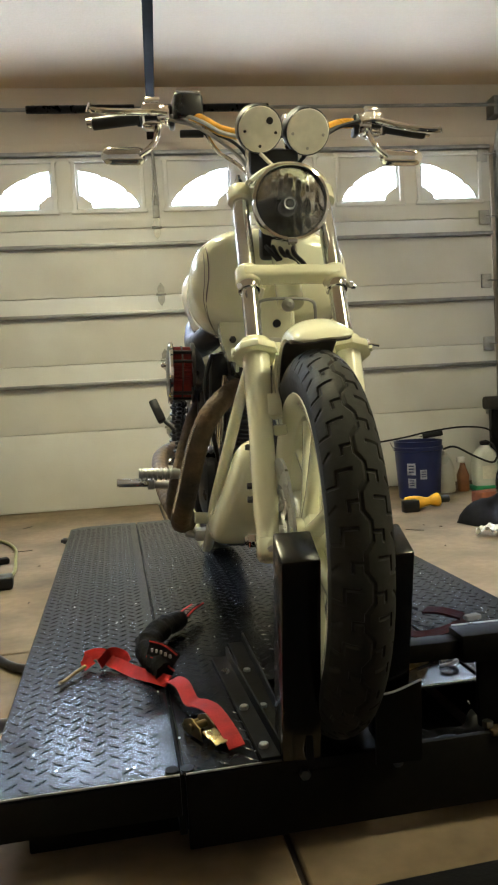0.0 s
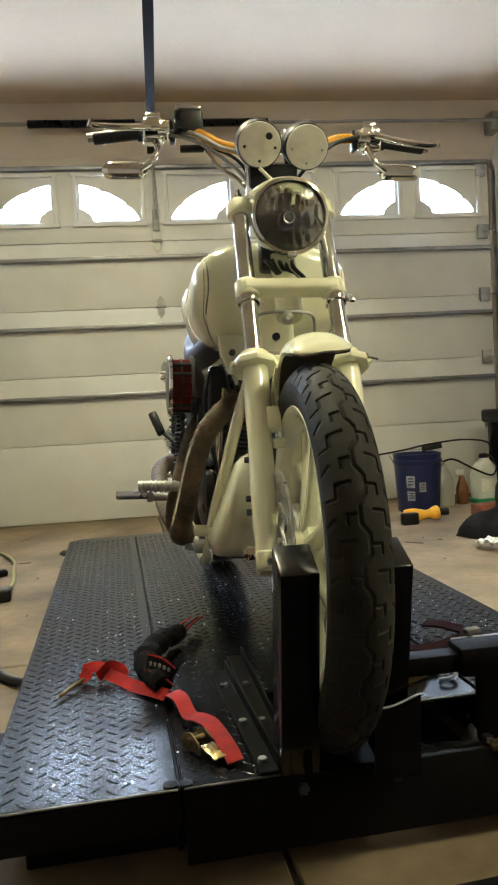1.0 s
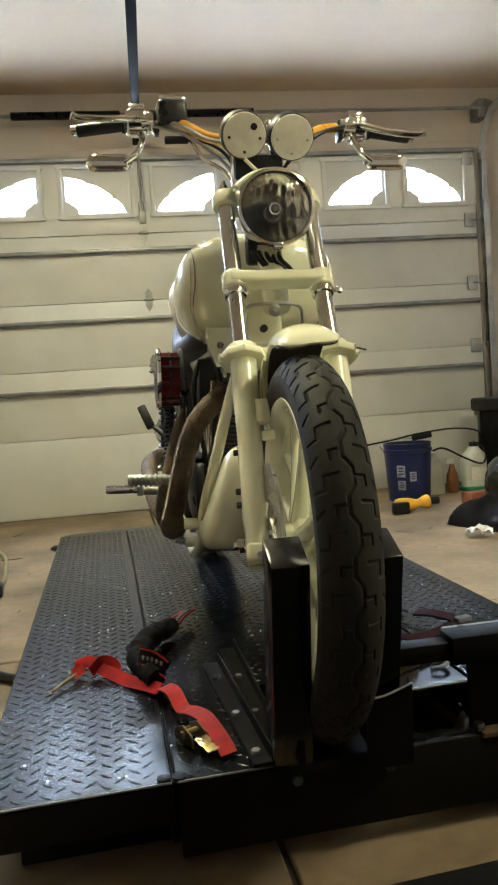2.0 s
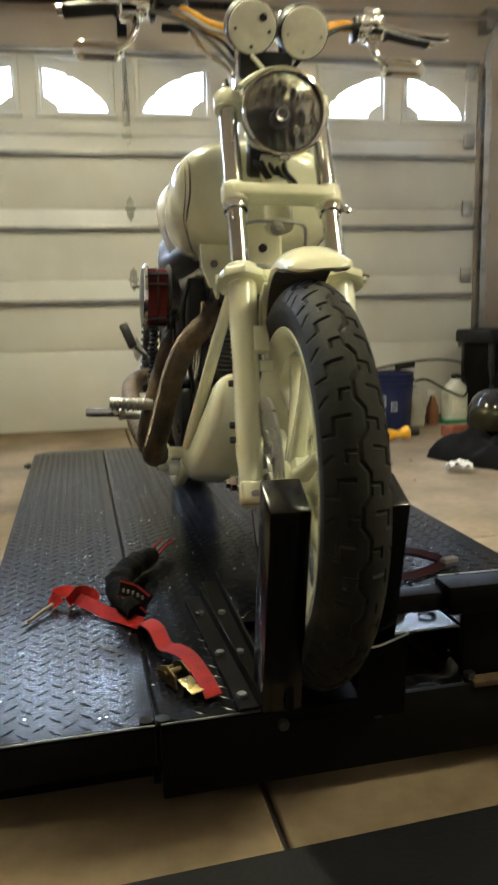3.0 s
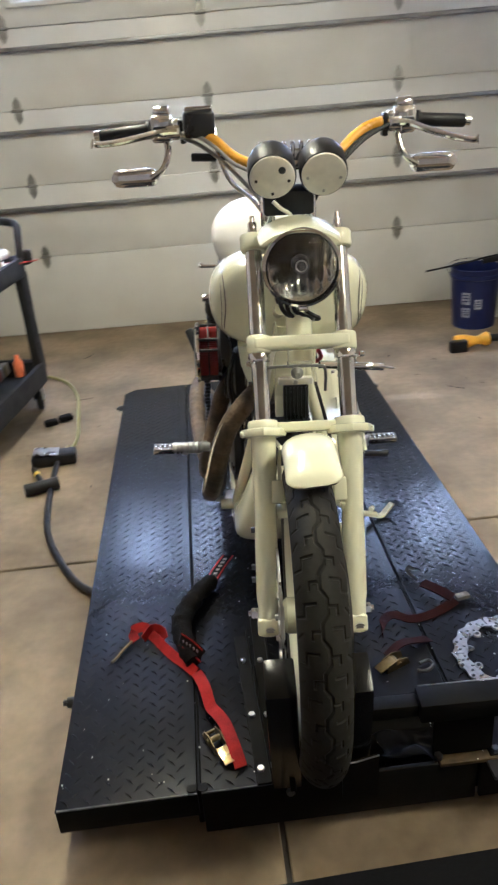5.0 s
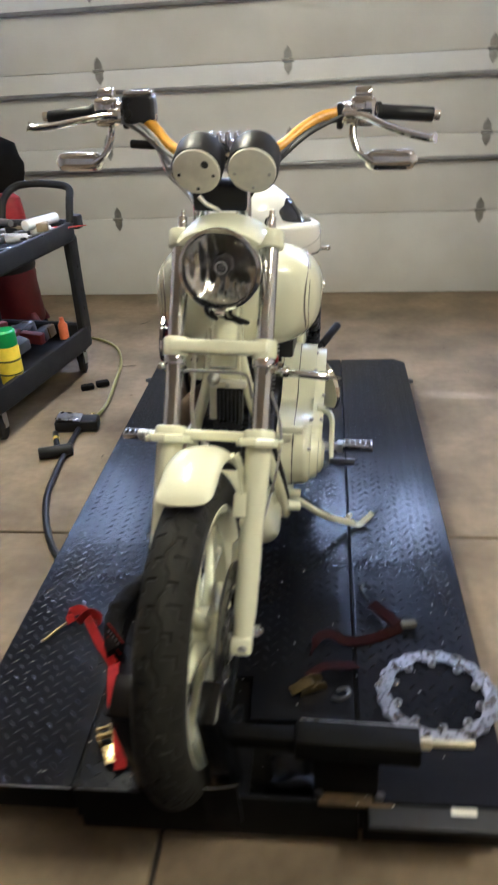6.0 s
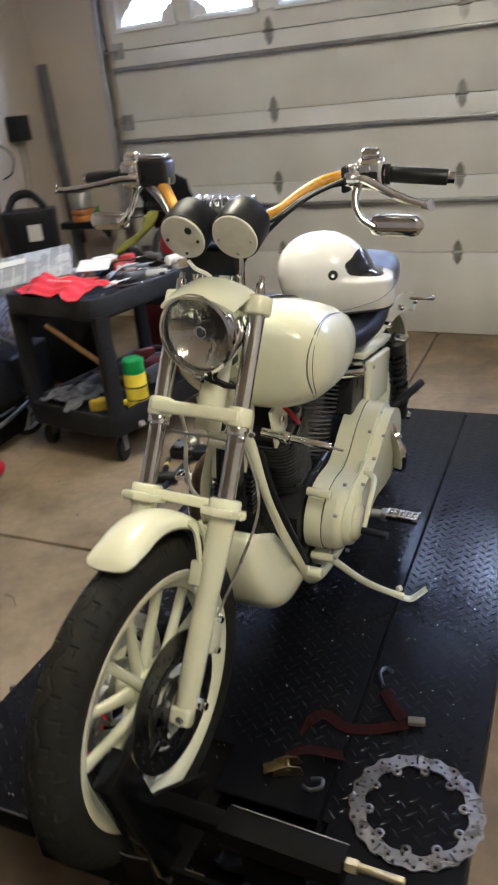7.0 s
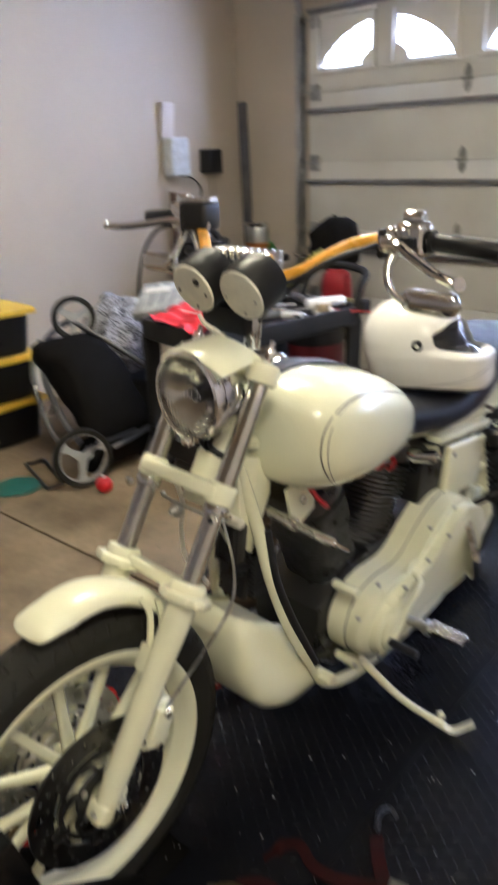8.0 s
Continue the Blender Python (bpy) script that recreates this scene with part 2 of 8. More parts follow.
def prism(bm, outline, axis, lo, hi, bevel=0.0, seg=2):
    """A flat outline of (a, b) pushed from lo to hi along an axis."""
    put = {"x": lambda a, b, h: (h, a, b), "y": lambda a, b, h: (a, h, b), "z": lambda a, b, h: (a, b, h)}[axis]
    v0 = [bm.verts.new(put(a, b, lo)) for a, b in outline]
    v1 = [bm.verts.new(put(a, b, hi)) for a, b in outline]
    ring_faces(bm, [v0, v1])
    bm.faces.new(list(reversed(v0)))
    top = bm.faces.new(v1)
    if bevel:
        es = [e for e in top.edges]
        bmesh.ops.bevel(bm, geom=es, offset=bevel, segments=seg, affect="EDGES", profile=0.5, clamp_overlap=True)
    return bm


def hexbolt(bm, p, axis, r=0.008, h=0.006):
    q = Vector(axis).normalized()
    m = Matrix.Translation(p) @ q.to_track_quat("Z", "Y").to_matrix().to_4x4()
    return lathe(bm, [(r, 0), (r, h * 0.8), (r * 0.85, h)], m, seg=6)


def jitter(ob, amount, scale, seed=0.0):
    """Pushes a mesh's points about by smooth noise, for cloth and dents."""
    for v in ob.data.vertices:
        v.co += noise.noise_vector(v.co * scale + Vector((seed, seed * 1.7, 0))) * amount


# ---------------------------------------------------------------- the room
def slab(x0, x1, y0, y1, z0, z1, name, material, parent=None, kind="structure", label="", category="", bevel=0.0):
    ob = part(name, box(B(), ((x0 + x1) / 2, (y0 + y1) / 2, (z0 + z1) / 2), (x1 - x0, y1 - y0, z1 - z0), bevel=bevel, seg=1), material, parent)
    if parent is None:
        tagged(ob, label, category, kind=kind)
    return ob


floor = slab(WALL_L - 0.3, WALL_R + 0.3, WALL_BACK - 0.3, DOOR_Y + 0.5, -0.14, -0.012, "floor", JOINTDIRT, label="tan concrete garage floor with dirty control joints", category="floor")
for x0, x1 in ((WALL_L - 0.04, -0.070), (-0.058, WALL_R - 0.02)):
    for y0, y1 in ((WALL_BACK - 0.3, -0.85), (-0.84, 2.245), (2.255, DOOR_Y + 0.5)):
        ob = part("floor_slab", box(B(), ((x0 + x1) / 2, (y0 + y1) / 2, -0.03), (x1 - x0, y1 - y0, 0.06), bevel=0.004, seg=1), CONCRETE, floor)
        ob.rotation_euler.z = radians(3.0)
        ob.location = (0.045, 0.0, 0)

slab(WALL_L - 0.15, WALL_L, WALL_BACK, DOOR_Y + 0.22, 0, CEILING, "wall_west", WALLPAINT, label="beige painted side wall of the garage", category="wall")
slab(WALL_R, WALL_R + 0.15, WALL_BACK, DOOR_Y + 0.22, 0, CEILING, "wall_east", WALLPAINT, label="beige painted side wall", category="wall")
slab(WALL_L - 0.15, WALL_R + 0.15, WALL_BACK - 0.15, WALL_BACK, 0, CEILING, "wall_south", WALLPAINT, label="beige painted back wall", category="wall")
slab(WALL_L - 0.3, WALL_R + 0.3, WALL_BACK - 0.3, DOOR_Y + 0.4, CEILING, CEILING + 0.12, "ceiling", CEILPAINT, label="textured beige garage ceiling", category="ceiling")
bm = B()
wy0, wy1 = DOOR_Y + 0.055, DOOR_Y + 0.22
for x0, x1, z0, z1 in ((WALL_L, DOOR_L - 0.02, 0, CEILING), (DOOR_R + 0.02, WALL_R, 0, CEILING), (DOOR_L - 0.02, DOOR_R + 0.02, DOOR_TOP, CEILING)):
    box(bm, ((x0 + x1) / 2, (wy0 + wy1) / 2, (z0 + z1) / 2), (x1 - x0, wy1 - wy0, z1 - z0))
tagged(part("wall_north", bm, WALLPAINT), "beige wall round the garage door opening", "wall", kind="structure")
bm = B()
box(bm, (DOOR_L - 0.05, wy0 - 0.012, 1.22), (0.06, 0.024, 2.44), bevel=0.004)
box(bm, (DOOR_R + 0.05, wy0 - 0.012, 1.22), (0.06, 0.024, 2.44), bevel=0.004)
box(bm, ((DOOR_L + DOOR_R) / 2, wy0 - 0.012, 2.47), (DOOR_R - DOOR_L + 0.16, 0.024, 0.06), bevel=0.004)
box(bm, (DOOR_L - 0.0, wy0 + 0.012, 1.22), (0.09, 0.02, 2.44))
box(bm, (DOOR_R + 0.0, wy0 + 0.012, 1.22), (0.09, 0.02, 2.44))
box(bm, ((DOOR_L + DOOR_R) / 2, wy0 + 0.012, 2.44), (DOOR_R - DOOR_L, 0.02, 0.08))
box(bm, ((DOOR_L + DOOR_R) / 2, wy0 - 0.002, 0.004), (DOOR_R - DOOR_L, 0.03, 0.028))
tagged(part("trim", bm, WALLPAINT), "painted timber trim round the garage door", "trim", kind="structure")

# the ground and the bright day outside the door
slab(-60, 60, DOOR_Y + 0.5, 120, -0.2, -0.06, "ground", CONCRETE, label="pale driveway outside the garage", category="ground")
day = part("backdrop", box(B(), (0, 9.0, 2.6), (24, 0.05, 6.4)), glow("bright_daylight", (0.80, 0.90, 1.0), 30.0))
tagged(day, "overexposed white daylight outside the windows", "backdrop", kind="structure")

# ---------------------------------------------------------------- garage door
door = thing("door_1", Matrix.Identity(4), "off-white sectional garage door with arched sunburst windows, closed", "garage door", kind="structure")
JOINTS = [0.004, 0.54, 1.005, 1.46, 1.915, DOOR_TOP]
BAY = (DOOR_R - DOOR_L) / 4
dw = DOOR_R - DOOR_L
for i in range(4):
    z0, z1 = JOINTS[i], JOINTS[i + 1]
    bm = box(B(), ((DOOR_L + DOOR_R) / 2, DOOR_Y + 0.024, (z0 + z1) / 2), (dw, 0.045, z1 - z0 - 0.003), bevel=0.003)
    box(bm, ((DOOR_L + DOOR_R) / 2, DOOR_Y + 0.036, z0), (dw - 0.004, 0.018, 0.03))
    part("door_section", bm, DOORPAINT, door)
# the window section: rails and stiles round eight openings
z0, z1 = JOINTS[4] + 0.003, JOINTS[5]
W0, W1, WZ0, WZ1 = 0.065, 0.525, 2.035, 2.375
bm = B()
dy = DOOR_Y + 0.024
box(bm, ((DOOR_L + DOOR_R) / 2, dy, (z0 + WZ0) / 2), (dw, 0.045, WZ0 - z0), bevel=0.003)
box(bm, ((DOOR_L + DOOR_R) / 2, DOOR_Y + 0.038, z0), (dw - 0.004, 0.014, 0.03))
box(bm, ((DOOR_L + DOOR_R) / 2, dy, (z1 + WZ1) / 2), (dw, 0.045, z1 - WZ1), bevel=0.003)
edges = [DOOR_L]
for k in range(4):
    c = DOOR_L + BAY * (k + 0.5)
    edges += [c - W1, c - W0, c + W0, c + W1]
edges.append(DOOR_R)
for k in range(0, len(edges), 2):
    a, b = edges[k], edges[k + 1]
    box(bm, ((a + b) / 2, dy, (WZ0 + WZ1) / 2), (b - a, 0.045, WZ1 - WZ0))
part("window_section", bm, DOORPAINT, door)


def fan_outline(n=60):
    """The open part of one half of a sunburst arch, from the inner bottom corner, in a unit square."""
    pts = []
    for i in range(n + 1):
        a = (math.pi / 2) * i / n
        d = min(abs(math.degrees(a) - 31), abs(math.degrees(a) - 61))
        r = 1.0 - 0.055 * max(0.0, 1 - d / 3.2)
        pts.append((r * math.cos(a) ** 1.3 if i < n else 0.0, r * math.sin(a) ** 1.3))
    return pts + [(0.0, 0.34), (0.05, 0.33), (0.09, 0.28), (0.10, 0.235), (0.145, 0.225), (0.165, 0.17), (0.20, 0.15), (0.205, 0.08), (0.215, 0.0)]


def window_half(side):
    """Insert plate with the fan-shaped hole, for the half right (1) or left (-1) of the arch's middle."""
    iw, ih = W1 - W0, WZ1 - WZ0
    inner = [((0.07 + 0.86 * u) * iw, (0.085 + 0.725 * v) * ih) for u, v in fan_outline()]
    cx, cz = 0.38 * iw, 0.42 * ih
    outer = []
    for x, z in inner:
        dx, dz = x - cx, z - cz
        k = min([((iw if dx > 0 else 0) - cx) / dx if abs(dx) > 1e-6 else 1e9, ((ih if dz > 0 else 0) - cz) / dz if abs(dz) > 1e-6 else 1e9])
        outer.append((cx + dx * k, cz + dz * k))
    bm = B()
    rings = []
    for loop, y in ((outer, 0.0), (inner, 0.0), (inner, 0.012), (outer, 0.012)):
        rings.append([bm.verts.new((side * x, y, z)) for x, z in loop])
    ring_faces(bm, rings, closed=True)
    return bm


me_half = {}
for side in (1, -1):
    me = bpy.data.meshes.new("insert")
    bm = window_half(side)
    bmesh.ops.recalc_face_normals(bm, faces=bm.faces)
    bm.to_mesh(me)
    bm.free()
    me.materials.append(DOORPAINT)
    me_half[side] = me
bm = B()
iw, ih = W1 - W0, WZ1 - WZ0
for c, s in (((iw / 2, -0.008, 0), (iw + 0.05, 0.022, 0.028)), ((iw / 2, -0.008, ih), (iw + 0.05, 0.022, 0.028)), ((0, -0.008, ih / 2), (0.028, 0.022, ih)), ((iw, -0.008, ih / 2), (0.028, 0.022, ih))):
    box(bm, c, s, bevel=0.004)
bmesh.ops.recalc_face_normals(bm, faces=bm.faces)
me_frame = bpy.data.meshes.new("window_frame")
bm.to_mesh(me_frame)
bm.free()
me_frame.materials.append(DOORPAINT)
bm = box(B(), (iw / 2, 0.02, ih / 2), (iw, 0.004, ih))
me_pane = bpy.data.meshes.new("pane")
bm.to_mesh(me_pane)
bm.free()
me_pane.materials.append(WINGLASS)
for k in range(4):
    for side in (-1, 1):
        c = DOOR_L + BAY * (k + 0.5) + side * W0
        f = shared("window_frame", me_frame, door, pose(c if side > 0 else c - iw, DOOR_Y, WZ0))
        shared("window_insert", me_half[side], door, pose(c, DOOR_Y + 0.006, WZ0))
        p = shared("pane", me_pane, door, pose(c if side > 0 else c - iw, DOOR_Y + 0.004, WZ0))
        p.visible_shadow = False
# daylight that falls in through each pair of panes
for k in range(4):
    area_lamp("window_daylight", (DOOR_L + BAY * (k + 0.5), DOOR_Y + 0.09, 2.20), (DOOR_L + BAY * (k + 0.5), 0, 0.70), 1.06, 0.34, 88, (0.74, 0.86, 1.0))
# struts across the sections
for z in (0.865, 1.335, 1.80, 2.412):
    bm = box(B(), ((DOOR_L + DOOR_R) / 2, DOOR_Y - 0.022, z), (dw - 0.02, 0.045, 0.026), bevel=0.005)
    part("strut", bm, STRUT, door)


def hinge_mesh():
    bm = B()
    dia = [(0.0, 0.082), (0.024, 0.045), (0.024, 0.012), (-0.024, 0.012), (-0.024, 0.045)]
    prism(bm, dia, "y", -0.006, 0.0)
    prism(bm, [(x, -z) for x, z in reversed(dia)], "y", -0.006, 0.0)
    cyl(bm, (-0.034, -0.010, 0), (0.034, -0.010, 0), 0.009, seg=10)
    for z in (0.035, 0.06, -0.035, -0.06):
        hexbolt(bm, (0, -0.006, z), (0, -1, 0), 0.005, 0.005)
    bmesh.ops.recalc_face_normals(bm, faces=bm.faces)
    me = bpy.data.meshes.new("hinge")
    bm.to_mesh(me)
    bm.free()
    me.materials.append(HINGE)
    return me


me_hinge = hinge_mesh()
for k in range(1, 4):
    for z in JOINTS[1:5]:
        shared("hinge", me_hinge, door, pose(DOOR_L + BAY * k, DOOR_Y + 0.001, z))
for k in (0, 4):
    for z in JOINTS[1:5] + [0.07, 2.36]:
        x = DOOR_L + 0.06 if k == 0 else DOOR_R - 0.06
        bm = box(B(), (x, DOOR_Y - 0.012, z), (0.075, 0.022, 0.10), bevel=0.004)
        s = -1 if k == 0 else 1
        cyl(bm, (x, DOOR_Y - 0.035, z), (x + s * 0.10, DOOR_Y - 0.035, z), 0.006, seg=8)
        cyl(bm, (x + s * 0.085, DOOR_Y - 0.035, z), (x + s * 0.105, DOOR_Y - 0.035, z), 0.022, seg=12)
        part("roller_bracket", bm, TRACK, door)
# opener arm bracket on the middle column
bm = B()
sweep(bm, [(-0.18 - 0.012, DOOR_Y - 0.03, 2.06), (-0.18 - 0.006, DOOR_Y - 0.06, 2.28), (-0.18, DOOR_Y - 0.11, 2.42)], 0.008, seg=6)
sweep(bm, [(-0.18 + 0.018, DOOR_Y - 0.03, 2.06), (-0.18 + 0.008, DOOR_Y - 0.06, 2.28), (-0.18, DOOR_Y - 0.11, 2.42)], 0.008, seg=6)
box(bm, (-0.18, DOOR_Y - 0.012, 2.055), (0.046, 0.02, 0.15), bevel=0.004)
part("arm_bracket", bm, HINGE, door)

# tracks, torsion shaft and springs
for s, x in ((-1, DOOR_L - 0.045), (1, DOOR_R + 0.045)):
    bm = B()
    for c, d in (((x + s * 0.022, 5.128, 1.2), (0.004, 0.055, 2.4)), ((x, 5.10, 1.2), (0.045, 0.004, 2.4)), ((x, 5.156, 1.2), (0.045, 0.004, 2.4))):
        box(bm, c, d)
    for z in (0.3, 0.85, 1.4, 1.95):
        box(bm, (x + s * 0.03, 5.175, z), (0.05, 0.09, 0.05), bevel=0.003)
    path = [(x, 5.128, 2.38), (x, 5.09, 2.50), (x, 4.98, 2.60), (x, 4.80, 2.645), (x, 3.8, 2.66), (x, 2.3, 2.68)]
    ribbon(bm, path, 0.05, 0.006, side=(1, 0, 0))
    ob = part("door_track", bm, TRACK)
    tagged(ob, "galvanised steel track beside the garage door", "door track", group="garage door tracks")
bm = B()
cyl(bm, (DOOR_L - 0.1, 5.10, 2.69), (DOOR_R + 0.1, 5.10, 2.69), 0.0127, seg=12)
shaft = tagged(part("torsion_shaft", bm, STRUT), "steel torsion shaft with dark springs above the garage door", "torsion shaft")
for a, b in ((-0.99, -0.28), (-0.08, 0.63)):
    bm = B()
    n = 260
    lathe(bm, [(0.024 + 0.0045 * (k % 2), k * (b - a) / n) for k in range(n + 1)], Matrix.Translation((a, 5.10, 2.69)) @ pose(0, 0, 0, 0, 90, 0), seg=12)
    part("spring", bm, BLACKMETAL, shaft)
bm = B()
for x in (DOOR_L - 0.05, -0.18, DOOR_R + 0.05):
    box(bm, (x, 5.16, 2.69), (0.07, 0.13, 0.13), bevel=0.004)
    cyl(bm, (x + 0.03, 5.10, 2.69), (x + 0.055, 5.10, 2.69), 0.055 if abs(x) > 1 else 0.03, seg=20)
part("bearing_plate", bm, STRUT, shaft)

# opener rail with its motor head
bm = B()
box(bm, (-0.18, 3.75, 2.55), (0.05, 2.7, 0.045), bevel=0.004)
box(bm, (-0.18, 5.14, 2.56), (0.06, 0.10, 0.09), bevel=0.004)
opener = tagged(part("door_opener", bm, mat("dull_dark_rail", (0.02, 0.019, 0.018), 0.9, spec=0.02)), "steel opener rail hung below the ceiling with its motor head", "door opener")
bm = box(B(), (-0.18, 2.2, 2.60), (0.30, 0.42, 0.18), bevel=0.03)
part("motor_head", bm, BLACKPLASTIC, opener)
bm = B()
for x in (-0.3, -0.06):
    box(bm, (x, 2.2, 2.785), (0.025, 0.025, 0.19))
part("hanger", bm, STRUT, opener)


# fluorescent fixtures on the ceiling
def shop_light(x, y, rz, watts, tube):
    ob = thing("ceiling_light", pose(x, y, CEILING, 0, 0, rz), "white twin-tube fluorescent fixture on the ceiling, lit", "ceiling light", group="garage ceiling lights")
    part("housing", box(B(), (0, 0, -0.03), (0.16, 1.24, 0.06), bevel=0.01), WHITE, ob)
    lit = glow("lit_tube", (1.0, 0.88, 0.49), tube)
    for s in (-1, 1):
        part("tube", cyl(B(), (s * 0.06, -0.58, -0.085), (s * 0.06, 0.58, -0.085), 0.016, seg=12), lit, ob)
        for e in (-0.595, 0.595):
            part("socket", box(B(), (s * 0.06, e, -0.075), (0.03, 0.03, 0.045), bevel=0.004), WHITE, ob)
    lamp = area_lamp("tube_lamp", (x, y, CEILING - 0.11), (x, y, 0), 0.18, 1.16, watts, (1.0, 0.88, 0.49))
    lamp.rotation_euler.z += radians(rz)
    return ob


shop_light(-0.62, 2.45, 4, 44, 105.0)
shop_light(1.50, 0.55, 0, 43, 52.0)

# ---------------------------------------------------------------- lift table
lift = thing("lift_table", pose(-0.548, 1.062, 0, 0, 0, 3.4), "black motorcycle lift table with raised tread plate, lowered", "lift table")
LW, LL = 1.21, 2.42
SEAMS = (0.0, 0.303, 0.907, LW)


def tread(bm, x0, x1, y0, y1, z):
    """Raised lozenges in two crossing ways."""
    pitch, step = 0.0225, 0.036
    nx, ny = int((x1 - x0 - 0.02) / pitch), int((y1 - y0 - 0.02) / step)
    for i in range(nx):
        for j in range(ny):
            cx, cy = x0 + 0.018 + i * pitch, y0 + 0.016 + (j + 0.5 * (i % 2)) * step
            a = radians(44 if i % 2 else -44)
            ux, uy = math.cos(a), math.sin(a)
            l, w = 0.0150, 0.0034
            pts = ((l, 0, 0), (0, w, 0), (-l, 0, 0), (0, -w, 0), (l * 0.45, 0, 0.0011), (-l * 0.45, 0, 0.0011))
            v = [bm.verts.new((cx + p * ux - q * uy, cy + p * uy + q * ux, z + h)) for p, q, h in pts]
            for f in ((0, 1, 4), (1, 5, 4), (1, 2, 5), (2, 3, 5), (3, 4, 5), (3, 0, 4)):
                bm.faces.new([v[k] for k in f])


for k in range(3):
    x0, x1 = SEAMS[k] + (0.003 if k else 0), SEAMS[k + 1] - (0.003 if k < 2 else 0)
    bm = B()
    if k == 1:
        outline = [(x0, 0), (0.485, 0), (0.485, 0.33), (0.66, 0.33), (0.66, 0.20), (x1, 0.20), (x1, LL), (x0, LL)]
    elif k == 2:
        outline = [(x0, 0.20), (0.93, 0.20), (0.93, 0.0), (x1, 0), (x1, LL - 0.05), (x1 - 0.05, LL), (x0, LL)]
    else:
        outline = [(x0, 0), (x1, 0), (x1, LL), (x0 + 0.05, LL), (x0, LL - 0.05)]
    prism(bm, outline, "z", PLAT_Z - 0.006, PLAT_Z, bevel=0.002, seg=1)
    deck = part("deck_plate", bm, PLATEPAINT, lift)
    bm = B()
    tread(bm, x0, x1, 0.0 if k < 1 else 0.34, LL - 0.04, PLAT_Z)
    if k == 1:
        tread(bm, x0, 0.485, 0.0, 0.35, PLAT_Z)
    if k == 2:
        tread(bm, x0, x1, 0.205, 0.35, PLAT_Z)
    tagged(part("tread", bm, TREADPAINT, deck, sharp=10), kind="stuff")
WORNEDGE = mat("scuffed_bare_edge", (0.16, 0.155, 0.145), 0.5, metal=0.6, vary=0.6, scale=22)
for a, b in ((0.004, 0.298), (0.308, 0.482)):
    part("worn_edge", cyl(B(), (a, 0.0005, PLAT_Z - 0.0016), (b, 0.0005, PLAT_Z - 0.0016), 0.0019, seg=8), WORNEDGE, lift, "deck edge scuffed to bare metal")
bm = B()
for x in (0.006, 0.30, 0.91, LW - 0.006):
    box(bm, (x, LL / 2, PLAT_Z - 0.056), (0.012, LL - 0.10 if x in (0.006, LW - 0.006) else LL - 0.02, 0.098), bevel=0.002, seg=1)
part("side_rail", bm, LIFTPAINT, lift)
for a, b in ((0.0, 0.299), (0.307, 0.903), (0.911, LW)):
    for y in (0.006, LL - 0.006):
        deep = 0.062 if a == 0 else 0.118
        bm = box(B(), ((a + b) / 2, y, PLAT_Z - 0.007 - deep / 2), (b - a - (0.1 if y > 1 and (a == 0 or b == LW) else 0), 0.012, deep), bevel=0.003)
        part("end_rail", bm, LIFTPAINT, lift)
bm = box(B(), (LW / 2, LL / 2, 0.025), (0.56, LL - 0.2, 0.05), bevel=0.004)
for y in (0.15, LL - 0.15):
    box(bm, (LW / 2, y, 0.028), (LW - 0.1, 0.08, 0.055), bevel=0.004)
part("base_frame", bm, LIFTPAINT, lift)
bm = box(B(), (0.575, 0.17, 0.133), (0.20, 0.34, 0.008), bevel=0.002)
part("wheel_tray", bm, LIFTPAINT, lift)


# ---------------------------------------------------------------- motorcycle (x to its left, y to its rear, z up, from the front tyre's foot)
bike = thing("motorcycle", pose(0.007, 1.235, PLAT_Z + 0.002, 0, 0, 2.0) @ pose(0, 0, 0, 0, 3.0, 0), "cream-white cruiser motorcycle with a v-twin engine, clamped by its front wheel", "motorcycle")
RAKE = 0.56
AXLE = 0.3175


def fork_at(z, x=0.0, ahead=0.0):
    """The point of the steering line at height z; ahead: metres square to it, forwards."""
    u = Vector((0, RAKE, 1)).normalized()
    x += 0.012 * min(1.0, max(0.0, (z - AXLE) / 0.30))
    return Vector((x, RAKE * (z - AXLE), z)) + Vector((0, -u.z, u.y)) * ahead


